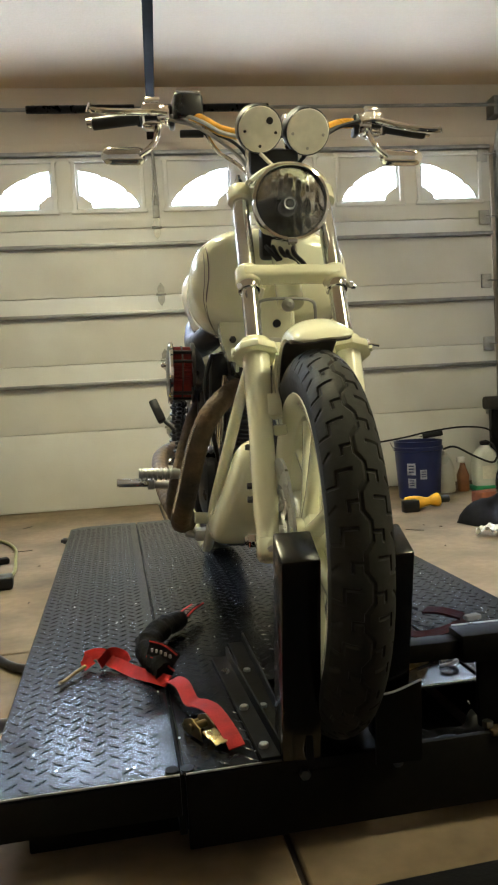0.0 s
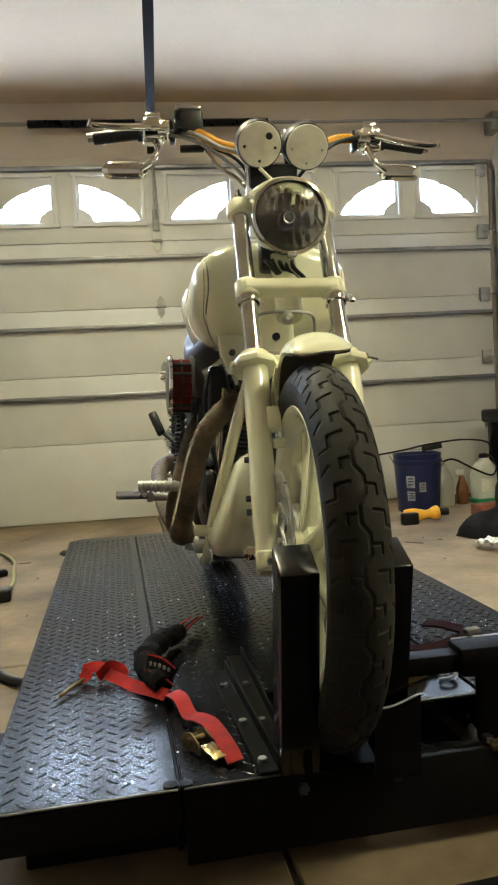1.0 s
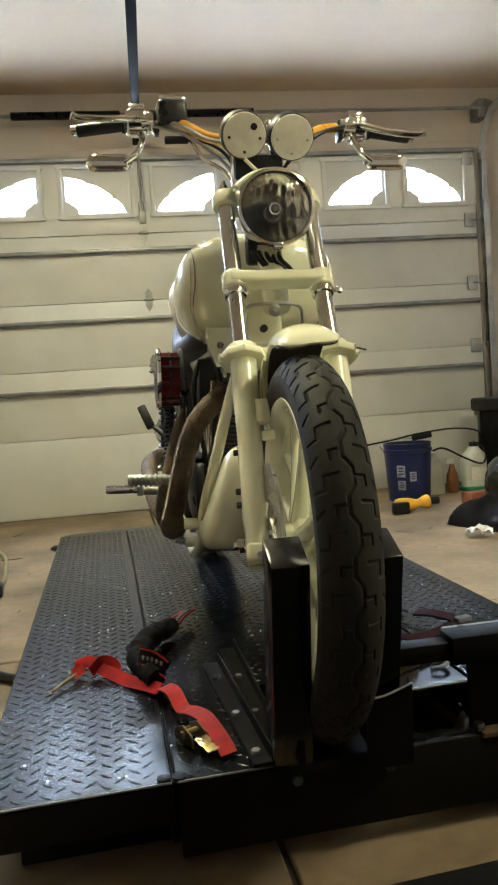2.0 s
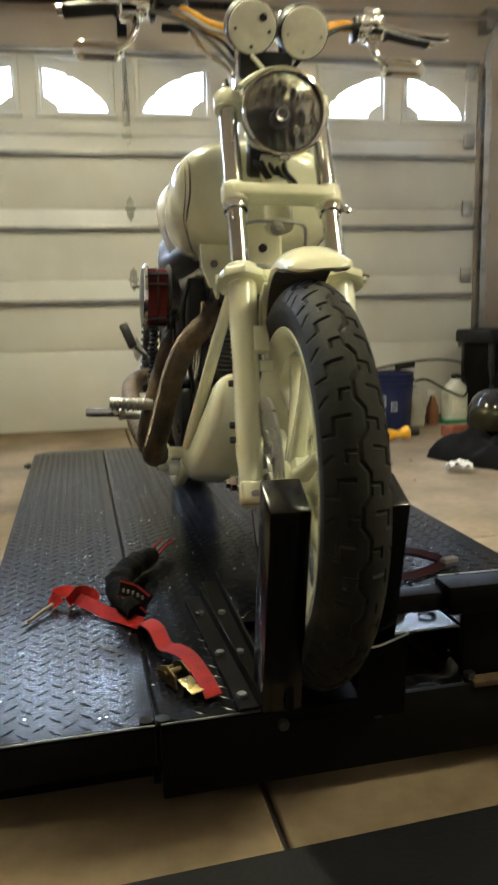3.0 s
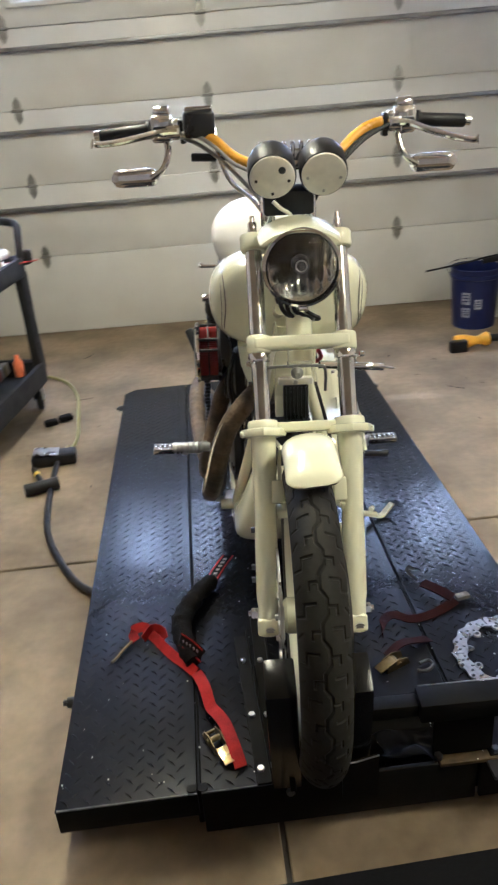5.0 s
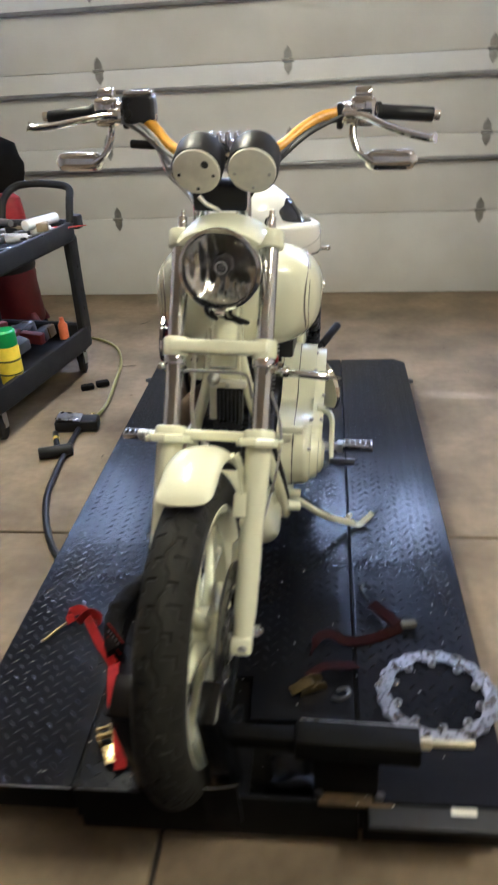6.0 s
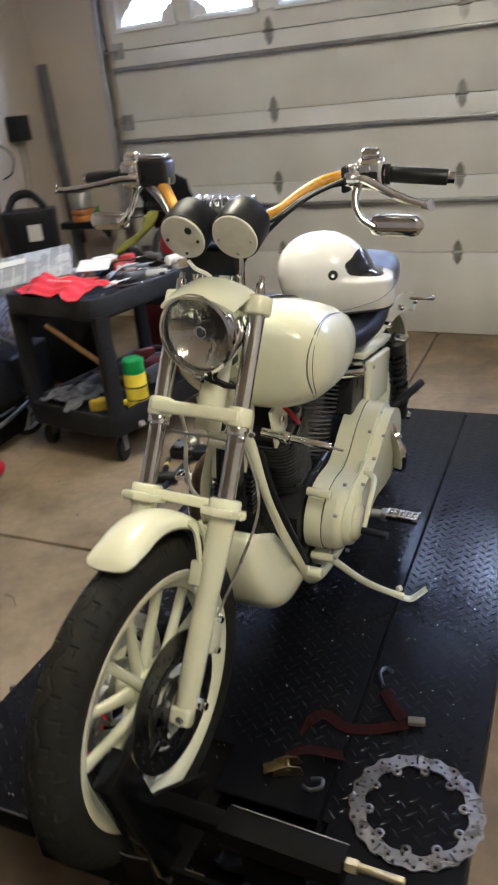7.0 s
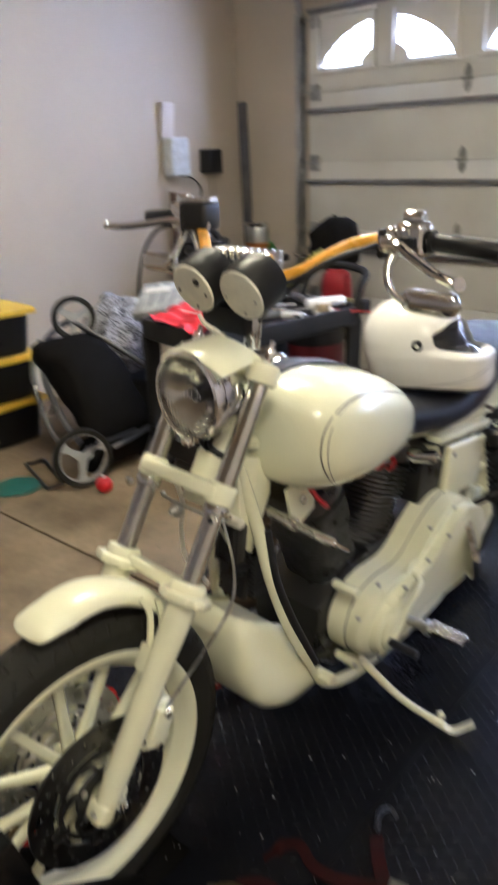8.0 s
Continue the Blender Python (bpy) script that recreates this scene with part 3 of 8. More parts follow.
def tyre_mesh(R, half, rim_r, pitch, treaded=True):
    """A tyre round the x axis with its grooves cut into the crown."""
    bm = B()
    if treaded:
        per = round(2 * math.pi * R / pitch)
        nu = per * 34
        nv = 56
        arc = 0.95 * half
        segs = [((0, -0.10), (0.32, -0.10)), ((0.32, -0.10), (0.5, 0.10)), ((0.5, 0.10), (0.82, 0.10)), ((0.82, 0.10), (1.0, -0.10)),
                ((0.10, 0.26), (0.10, 0.62)), ((0.10, 0.62), (0.36, 0.62)), ((0.36, 0.62), (0.36, 0.98)),
                ((0.60, -0.26), (0.60, -0.62)), ((0.60, -0.62), (0.86, -0.62)), ((0.86, -0.62), (0.86, -0.98)),
                ((0.66, 0.10), (0.66, 0.40)), ((0.66, 0.40), (0.82, 0.40)), ((0.16, -0.10), (0.16, -0.40)), ((0.16, -0.40), (0.32, -0.40)),
                ((0.72, 0.72), (0.86, 0.98)), ((0.22, -0.72), (0.36, -0.98))]
        wid = 2 * half * 1.12 / 2
        u = (np.arange(nu) / nu * per) % 1.0
        w = np.linspace(-1, 1, nv)
        U, Wd = np.meshgrid(u * pitch, w * wid, indexing="ij")
        depth = np.zeros_like(U)
        for (a, p), (b, q) in segs:
            for shift in (-1, 0, 1):
                ax, ay, bx, by = (a + shift) * pitch, p * wid, (b + shift) * pitch, q * wid
                L2 = (bx - ax) ** 2 + (by - ay) ** 2
                t = np.clip(((U - ax) * (bx - ax) + (Wd - ay) * (by - ay)) / L2, 0, 1)
                d = np.hypot(U - ax - t * (bx - ax), Wd - ay - t * (by - ay))
                depth = np.maximum(depth, np.clip((0.0028 - d) / 0.0012, 0, 1))
        crown = [(half * math.sin(x * 1.12) / math.sin(1.12) * 1.0, R - 0.036 * (1 - math.cos(x * 1.12)) / (1 - math.cos(1.12))) for x in w]
        rings = []
        for i in range(nu):
            a = 2 * math.pi * i / nu
            row = []
            for j in range(nv):
                x, r = crown[j]
                r -= 0.0034 * depth[i, j]
                row.append(bm.verts.new((x, r * math.cos(a), r * math.sin(a))))
            rings.append(row)
        for i in range(nu):
            a, b = rings[i], rings[(i + 1) % nu]
            for j in range(nv - 1):
                bm.faces.new((a[j], a[j + 1], b[j + 1], b[j]))
    m = pose(0, 0, 0, 0, 90, 0)
    edge_r = R - 0.036
    if not treaded:
        lathe(bm, [(edge_r, -half), (R - 0.014, -half * 0.75), (R - 0.003, -half * 0.4), (R, 0), (R - 0.003, half * 0.4), (R - 0.014, half * 0.75), (edge_r, half), (rim_r + 0.02, half * 1.02), (rim_r, half * 0.8), (rim_r, -half * 0.8), (rim_r + 0.02, -half * 1.02)], m, seg=72, closed=True)
    else:
        for s in (-1, 1):
            prof = [(edge_r + 0.002, s * half * 0.985), (edge_r - 0.012, s * half * 1.02), (edge_r - 0.014, s * half * 1.015), (rim_r + 0.022, s * half * 0.98), (rim_r + 0.012, s * half * 0.9), (rim_r - 0.004, s * half * 0.72), (rim_r - 0.004, s * half * 0.5)]
            rr = [[bm.verts.new(m @ Vector((r * math.cos(2 * math.pi * i / 96), r * math.sin(2 * math.pi * i / 96), h))) for i in range(96)] for r, h in prof]
            ring_faces(bm, rr)
    return bm


def wheel(name, y, R, half, rim_r, n_spokes, treaded):
    hub_bm = B()
    mx = pose(0, y, AXLE, 0, 90, 0)
    lathe(hub_bm, [(0.014, -0.062), (0.03, -0.062), (0.038, -0.052), (0.038, -0.03), (0.05, -0.022), (0.05, 0.022), (0.038, 0.03), (0.038, 0.052), (0.03, 0.062), (0.014, 0.062)], mx, seg=32)
    hub = part(name, hub_bm, PEARL, bike)
    t = part("tyre", tyre_mesh(R, half, rim_r, 0.083, treaded), RUBBER, hub, "black rubber tyre with stepped tread grooves", sharp=28)
    t.location = (0, y, AXLE)
    bm = B()
    w = half * 0.82
    lathe(bm, [(rim_r + 0.012, -w), (rim_r + 0.008, -w - 0.004), (rim_r - 0.006, -w - 0.002), (rim_r - 0.014, -w + 0.006), (rim_r - 0.030, -w * 0.42), (rim_r - 0.032, w * 0.42), (rim_r - 0.014, w - 0.006), (rim_r - 0.006, w + 0.002), (rim_r + 0.008, w + 0.004), (rim_r + 0.012, w), (rim_r - 0.002, w * 0.85), (rim_r - 0.018, 0.3 * w), (rim_r - 0.018, -0.3 * w), (rim_r - 0.002, -w * 0.85)], mx, seg=80, closed=True)
    part("rim", bm, PEARL, hub)
    # one tapered cast spoke, then its repeats on the same mesh
    bm = B()
    secs = []
    for k, (r, hw, ht, off) in enumerate(((0.036, 0.014, 0.016, 0.016), (0.08, 0.0115, 0.012, 0.012), (0.15, 0.0095, 0.0095, 0.006), (rim_r - 0.026, 0.0105, 0.010, 0.0), (rim_r - 0.018, 0.016, 0.016, 0.0))):
        secs.append([Vector((off + ht * a, hw * b, r)) for a, b in ((1, 0.55), (0.55, 1), (-0.55, 1), (-1, 0.55), (-1, -0.55), (-0.55, -1), (0.55, -1), (1, -0.55))])
    loft(bm, secs)
    bmesh.ops.recalc_face_normals(bm, faces=bm.faces)
    for f in bm.faces:
        f.smooth = True
    me = bpy.data.meshes.new("spoke")
    bm.to_mesh(me)
    bm.free()
    me.set_sharp_from_angle(angle=radians(50))
    me.materials.append(PEARL)
    for k in range(n_spokes):
        shared("spoke", me, hub, pose(0, y, AXLE, 360 / n_spokes * k + 6, 0, 0) @ (Matrix.Identity(4) if k % 2 else pose(0, 0, 0, 0, 0, 180)))
    return hub


def disc_mesh(ro, ri, thick, holes, wave=0, material=STEEL):
    """A drilled brake disc round z, with the holes cut through by skipping cells of a fine grid."""
    bm = B()
    nu, nr = 288, 9
    rows = [[], []]
    for side, h in ((0, thick / 2), (1, -thick / 2)):
        for i in range(nu):
            a = 2 * math.pi * i / nu
            edge = 1 + (0.022 * math.cos(wave * a) if wave else 0)
            inn = 1 + (0.03 * math.cos(wave / 2 * a) if wave else 0)
            rows[side].append([bm.verts.new(((ri * inn + (ro * edge - ri * inn) * k / nr) * math.cos(a), (ri * inn + (ro * edge - ri * inn) * k / nr) * math.sin(a), h)) for k in range(nr + 1)])
    open_cell = set()
    for h in range(holes):
        i0 = int(h * nu / holes)
        k0 = (2, 4, 6)[h % 3]
        for di in (0, 1, 2):
            open_cell.add(((i0 + di) % nu, k0))
        open_cell.add(((i0 + 1) % nu, k0 + 1)) if h % 2 else None
    for i in range(nu):
        j = (i + 1) % nu
        for k in range(nr):
            if (i, k) in open_cell:
                continue
            a, b = rows
            bm.faces.new((a[i][k], a[i][k + 1], a[j][k + 1], a[j][k]))
            bm.faces.new((b[i][k], b[j][k], b[j][k + 1], b[i][k + 1]))
        for k in (0, nr):
            bm.faces.new((rows[0][i][k], rows[0][j][k], rows[1][j][k], rows[1][i][k]))
    for i, k in open_cell:
        j = (i + 1) % nu
        a, b = rows
        for p, q, nb in (((i, k), (i, k + 1), ((i - 1) % nu, k)), ((j, k), (j, k + 1), ((i + 1) % nu, k)), ((i, k), (j, k), (i, k - 1)), ((i, k + 1), (j, k + 1), (i, k + 1))):
            if nb not in open_cell:
                bm.faces.new((a[p[0]][p[1]], a[q[0]][q[1]], b[q[0]][q[1]], b[p[0]][p[1]]))
    return bm


front_wheel = wheel("front_wheel", 0.0, 0.333, 0.0455, 0.249, 13, True)
for s, m in ((-1, STEEL), (1, BLACKMETAL)):
    d = part("brake_disc", disc_mesh(0.144, 0.098, 0.005, 48), STEEL if s < 0 else DARKSTEEL, front_wheel, "drilled steel brake disc")
    d.matrix_basis = pose(s * 0.066, 0, AXLE, 0, 90, 0)
    bm = B()
    hubm = pose(s * 0.066, 0, AXLE, 0, 90, 0)
    lathe(bm, [(0.026, -0.004), (0.050, -0.004), (0.052, 0.0), (0.050, 0.004), (0.026, 0.006)], hubm, seg=40, closed=True)
    lathe(bm, [(0.079, -0.003), (0.089, -0.003), (0.089, 0.003), (0.079, 0.003)], hubm, seg=48, closed=True)
    for k in range(6):
        arm = [Vector((r * math.cos(2 * math.pi * k / 6 + w), r * math.sin(2 * math.pi * k / 6 + w), 0)) for r, w in ((0.050, 0.0), (0.062, 0.10), (0.073, 0.26), (0.081, 0.46))]
        ribbon(bm, [hubm @ p for p in arm], 0.012, 0.006, side=(1, 0, 0))
    for k in range(6):
        a = 2 * math.pi * (k + 0.3) / 6
        part("carrier_lug", box(B(), (s * 0.066, 0.094 * math.cos(a), AXLE + 0.094 * math.sin(a)), (0.008, 0.024, 0.022), rot=(math.degrees(a), 0, 0), bevel=0.002), m, front_wheel)
    for k in range(5):
        a = 2 * math.pi * k / 5
        part("carrier_bolt", hexbolt(B(), (s * 0.071, 0.045 * math.cos(a), AXLE + 0.045 * math.sin(a)), (s, 0, 0), 0.007, 0.006), STEEL, front_wheel)
    part("disc_carrier", bm, m, front_wheel)
rear_wheel = wheel("rear_wheel", 1.52, 0.315, 0.064, 0.21, 13, False)

# fork: tubes, sliders, clamps
TUBECHROME = mat("worn_fork_chrome", (0.68, 0.69, 0.67), 0.13, metal=1.0, vary=0.08, scale=10, rvary=0.06)
for s in (-1, 1):
    x = s * 0.0925
    part("fork_tube", cyl(B(), fork_at(0.64, x), fork_at(1.028, x), 0.0183, seg=28), TUBECHROME, bike, "polished chrome fork tube")
    bm = B()
    a, b = fork_at(0.284, x, 0.006), fork_at(0.656, x)
    m = Matrix.Translation(a) @ (b - a).to_track_quat("Z", "Y").to_matrix().to_4x4()
    L = (b - a).length
    lathe(bm, [(0.012, 0.003), (0.0165, 0), (0.0195, 0.001), (0.0203, 0.004), (0.0210, 0.060), (0.0236, 0.082), (0.0240, L * 0.45), (0.0230, L * 0.60), (0.0238, L * 0.66), (0.0258, L * 0.80), (0.0272, L - 0.012), (0.0272, L)], m, seg=28)
    box(bm, (x, 0.012, AXLE + 0.002), (0.030, 0.034, 0.040), rot=(-29, 0, 0), bevel=0.006, seg=2)
    box(bm, fork_at(0.545, x - s * 0.026, 0.012), (0.03, 0.022, 0.05), rot=(-29, 0, 0), bevel=0.005)
    leg = part("fork_leg", bm, PEARL, bike)
    bm = B()
    cyl(bm, (x + s * 0.016, 0.010, AXLE), (x + s * 0.034, 0.010, AXLE), 0.0130, seg=6, bevel=0.002)
    cyl(bm, (x + s * 0.034, 0.010, AXLE), (x + s * 0.040, 0.010, AXLE), 0.0080, seg=12)
    part("axle_nut", bm, CHROME, leg)
    foot = fork_at(0.300, x, 0.006)
    part("axle_clamp", box(B(), foot + Vector((0.0, -0.004, 0.004)), (0.044, 0.034, 0.036), rot=(-29, 0, 0), bevel=0.007, seg=3), PEARL, leg)
    part("drain_screw", lathe(B(), [(0.003, 0.003), (0.008, 0.003), (0.0085, 0.001), (0.0115, 0.001), (0.0115, -0.006)], Matrix.Translation(foot + Vector((0.004, -0.021, 0.002))) @ pose(0, 0, 0, 90, 0, 0), seg=18), STEEL, leg, "recessed steel screw")
    if s < 0:
        for z in (0.477, 0.409, 0.386):
            part("leg_stud", hexbolt(B(), fork_at(z, x - 0.022), (-1, 0, 0), 0.0065, 0.010), DARKSTEEL, leg)
    bm = B()
    for z in (0.36, 0.41):
        hexbolt(bm, fork_at(z, x + s * 0.0, -0.024), (0, 0.87, -0.4), 0.007, 0.012)
    part("pinch_bolt", bm, CHROME, leg)


def clamp(name, z, ahead, width, h, depth, boss, material):
    """A cross clamp round both fork tubes, square to the steering line."""
    bm = B()
    tilt = -math.degrees(math.atan(RAKE))
    box(bm, fork_at(z, 0, ahead), (width - boss, depth, h), rot=(tilt, 0, 0), bevel=min(h, depth) * 0.25, seg=3)
    for s in (-1, 1):
        c = fork_at(z, s * 0.0925)
        u = Vector((0, RAKE, 1)).normalized()
        cyl(bm, c - u * (h / 2 + 0.006), c + u * (h / 2 + 0.006), boss, seg=32, bevel=0.006)
    return part(name, bm, material, bike)


brace = clamp("fork_brace", 0.664, -0.004, 0.25, 0.022, 0.034, 0.0330, PEARL)
for s in (-1, 1):
    # eight-sided flange round the top of each leg
    c, u = fork_at(0.656, s * 0.0925), Vector((0, RAKE, 1)).normalized()
    part("leg_flange", cyl(B(), c - u * 0.010, c + u * 0.008, 0.0490, seg=8, bevel=0.005), PEARL, brace)
    part("brace_bolt", hexbolt(B(), c + Vector((s * 0.043, -0.014, 0.004)), (s, -0.4, 0.1), 0.007, 0.006), PEARL, brace)
lower_clamp = clamp("lower_clamp", 0.821, 0.008, 0.232, 0.028, 0.040, 0.0265, PEARL)
bm = B()
for s in (-1, 1):
    c = fork_at(0.796, s * 0.0925)
    u = Vector((0, RAKE, 1)).normalized()
    cyl(bm, c - u * 0.009, c + u * 0.009, 0.0235, seg=24, bevel=0.002)
    hexbolt(bm, c + Vector((s * 0.02, -0.024, 0)), (s * 0.3, -1, 0), 0.007, 0.012)
    if s > 0:
        hexbolt(bm, c + Vector((s * 0.030, -0.004, 0)), (s, 0, 0), 0.006, 0.010)
part("clamp_ring", bm, CHROME, lower_clamp, "chrome clamp ring with bolts")
upper_clamp = clamp("upper_clamp", 1.016, -0.01, 0.236, 0.026, 0.056, 0.0285, PEARL)
bm = B()
for s in (-1, 1):
    c = fork_at(1.033, s * 0.0925)
    cyl(bm, c, c + Vector((0, 0.012, 0.024)), 0.010, seg=12, bevel=0.002)
    cyl(bm, c + Vector((0, 0.012, 0.024)), c + Vector((0, 0.018, 0.036)), 0.0055, seg=10)
part("fork_cap", bm, CHROME, upper_clamp)
# steering stem behind the clamps and the lower bracket lamp
cyl(bm := B(), fork_at(0.79, 0, -0.045), fork_at(1.02, 0, -0.045), 0.029, seg=28)
part("steering_head", bm, PEARL, bike)
bm = B()
lathe(bm, [(0.004, -0.012), (0.010, -0.010), (0.0135, -0.003), (0.0135, 0.004), (0.008, 0.010), (0.005, 0.016)], Matrix.Translation((0.0, 0.266, 0.760)) @ pose(0, 0, 0, 90, 0, 0), seg=24)
sweep(bm, [(-0.075, 0.30, 0.758), (-0.05, 0.275, 0.772), (0, 0.268, 0.774), (0.05, 0.275, 0.770), (0.065, 0.30, 0.75), (0.068, 0.33, 0.69)], 0.0035, seg=6)
part("brake_tee", bm, ALLOY, bike, "dull brake line junction below the clamp")

# headlight in its visor
hl = (0.017, 0.292, 0.980)
my = Matrix.Translation((hl[0], hl[1], hl[2])) @ pose(0, 0, 0, 90, 0, 0)
bm = B()
lathe(bm, [(0.0755, 0.0), (0.079, -0.02), (0.078, -0.05), (0.066, -0.085), (0.04, -0.11), (0.004, -0.118), (0.004, -0.115), (0.038, -0.107), (0.063, -0.083), (0.0755, -0.05), (0.0760, -0.02)], my, seg=40, closed=True)
headlight = part("headlight", bm, CHROME, bike, "round chrome headlight with clear faceted lens")
bm = B()
lathe(bm, [(0.0725, -0.004), (0.076, 0.008), (0.0815, 0.006), (0.0835, -0.004), (0.082, -0.016), (0.074, -0.018)], my, seg=48, closed=True)
box(bm, (hl[0], 0.286, hl[2] - 0.084), (0.02, 0.018, 0.012), bevel=0.003)
part("trim_ring", bm, CHROME, headlight)
bm = B()
prof = [(0.0735, -0.001), (0.072, 0.005), (0.06, 0.013), (0.04, 0.019), (0.02, 0.022), (0.001, 0.0225), (0.001, 0.0195), (0.02, 0.019), (0.04, 0.016), (0.06, 0.010), (0.0735, -0.004)]
lathe(bm, prof, my, seg=48, closed=True)
lens = part("lens", bm, LENS, headlight)
lens.visible_shadow = False
bm = B()
rows = []
for k in range(16):
    r = 0.0735 - 0.0635 * k / 15
    row = []
    for m in range(120):
        px, py = r * math.cos(2 * math.pi * m / 120), r * math.sin(2 * math.pi * m / 120)
        scallop = (0.0006 * math.cos(2 * math.pi * px / 0.019) + 0.0007 * math.cos(2 * math.pi * (py + 0.3 * abs(px)) / 0.046)) * min(1.0, (0.0735 - r) / 0.010)
        row.append(bm.verts.new(my @ Vector((px, py, -0.056 + 0.048 * (r / 0.0735) ** 2 - scallop))))
    rows.append(row)
ring_faces(bm, rows)
bm.faces.new(rows[-1])
part("reflector", bm, BOWL, headlight, sharp=50)
bm = B()
lathe(bm, [(0.001, -0.016), (0.013, -0.017), (0.018, -0.024), (0.019, -0.056), (0.008, -0.058)], my, seg=20)
part("bulb_shield", bm, BLACKMETAL, headlight)
part("cap_ring", lathe(B(), [(0.0095, -0.0150), (0.0118, -0.0140), (0.0130, -0.0160), (0.0118, -0.0172)], my, seg=24, closed=True), STEEL, headlight)
bm = lathe(B(), [(0.0005, -0.0135), (0.0055, -0.0138), (0.0075, -0.0165)], my, seg=20)
part("bulb_cap", bm, DARKSTEEL, headlight)

# visor: an arched hood bolted between the tubes
bm = B()
secs = []
for yy, rr, zz, wy in ((0.284, 0.0875, 0.0, 0.0), (0.292, 0.091, 0.001, 0.0), (0.330, 0.093, 0.006, 0), (0.378, 0.090, 0.012, 0)):
    ringp = []
    for k in range(25):
        a = radians(39 + (141 - 39) * k / 24)
        ringp.append(Vector((0.015 + 1.20 * rr * math.cos(a), yy + 0.03 * math.cos(a) ** 2, 0.974 + zz + 0.97 * rr * math.sin(a))))
    for k in range(24, -1, -1):
        a = radians(39 + (141 - 39) * k / 24)
        ringp.append(Vector((0.015 + 1.20 * (rr - 0.006) * math.cos(a), yy + 0.03 * math.cos(a) ** 2, 0.974 + zz + 0.97 * (rr - 0.006) * math.sin(a))))
    secs.append(ringp)
loft(bm, secs)
visor = part("headlight_visor", bm, PEARL, bike)
bm = B()
box(bm, (0.0, 0.42, 1.10), (0.11, 0.05, 0.055), rot=(12, 0, 0), bevel=0.008)
box(bm, (0.0, 0.40, 0.94), (0.075, 0.05, 0.12), bevel=0.01)
for k in range(5):
    sweep(bm, [(-0.03 + 0.015 * k, 0.36, 0.90), (-0.02 + 0.012 * k, 0.33, 0.878 - 0.006 * (k % 2)), (0.01 + 0.012 * k, 0.36, 0.85), (0.0, 0.42, 0.84)], 0.005, seg=6)
part("wiring_box", bm, BLACKPLASTIC, bike)

# gauges, seen from behind
for s, x, y in ((-1, -0.035, 0.362), (1, 0.073, 0.374)):
    g = Matrix.Translation((x, y, 1.153)) @ pose(0, 0, 0, 90 + 24, 0, 0)
    bm = B()
    lathe(bm, [(0.049, 0.0), (0.0505, -0.004), (0.0505, -0.052), (0.047, -0.064), (0.02, -0.068)], g, seg=40)
    gauge = part("gauge", bm, BLACKPLASTIC, bike, "black gauge cup with a cream back plate")
    bm = B()
    lathe(bm, [(0.0465, -0.004), (0.0475, 0.001), (0.046, 0.004), (0.040, 0.0052), (0.001, 0.0056)], g, seg=40)
    part("back_plate", bm, FACE, gauge)
    bm = B()
    if s < 0:
        lathe(bm, [(0.0075, 0.004), (0.0075, 0.0075), (0.005, 0.008)], g @ pose(0.020, 0.018, 0), seg=16)
    for px, py in ((-0.034, -0.004), (0.034, -0.006), (0.0, -0.034)):
        lathe(bm, [(0.0034, 0.004), (0.0034, 0.0068), (0.002, 0.0072)], g @ pose(px, py, 0), seg=10)
    part("screw", bm, BLACKMETAL if s < 0 else ALLOY, gauge)
bm = B()
sweep(bm, [(-0.035, 0.372, 1.105), (-0.02, 0.372, 1.09), (0.0, 0.385, 1.075), (0.01, 0.40, 1.05)], 0.0042, seg=8)
part("gauge_cable", bm, FACE, bike)

# handlebar
BAR = {1: [(0.035, 0.437, 1.168), (0.075, 0.448, 1.172), (0.115, 0.470, 1.190), (0.150, 0.497, 1.220), (0.190, 0.522, 1.244), (0.240, 0.548, 1.252), (0.30, 0.560, 1.250), (0.425, 0.578, 1.240)]}
BAR[-1] = [(-x, y, z) for x, y, z in BAR[1]]
BAR[1] = [(x + 0.008 * k / 7, y + 0.020 * min(1.0, k / 4), z - 0.011 * min(1.0, k / 4)) for k, (x, y, z) in enumerate(BAR[1])]
bm = B()
sweep(bm, list(reversed(BAR[-1])) + BAR[1], 0.0108, seg=14)
handlebar = part("handlebar", bm, CHROME, bike, "chrome handlebar bent back to the grips")
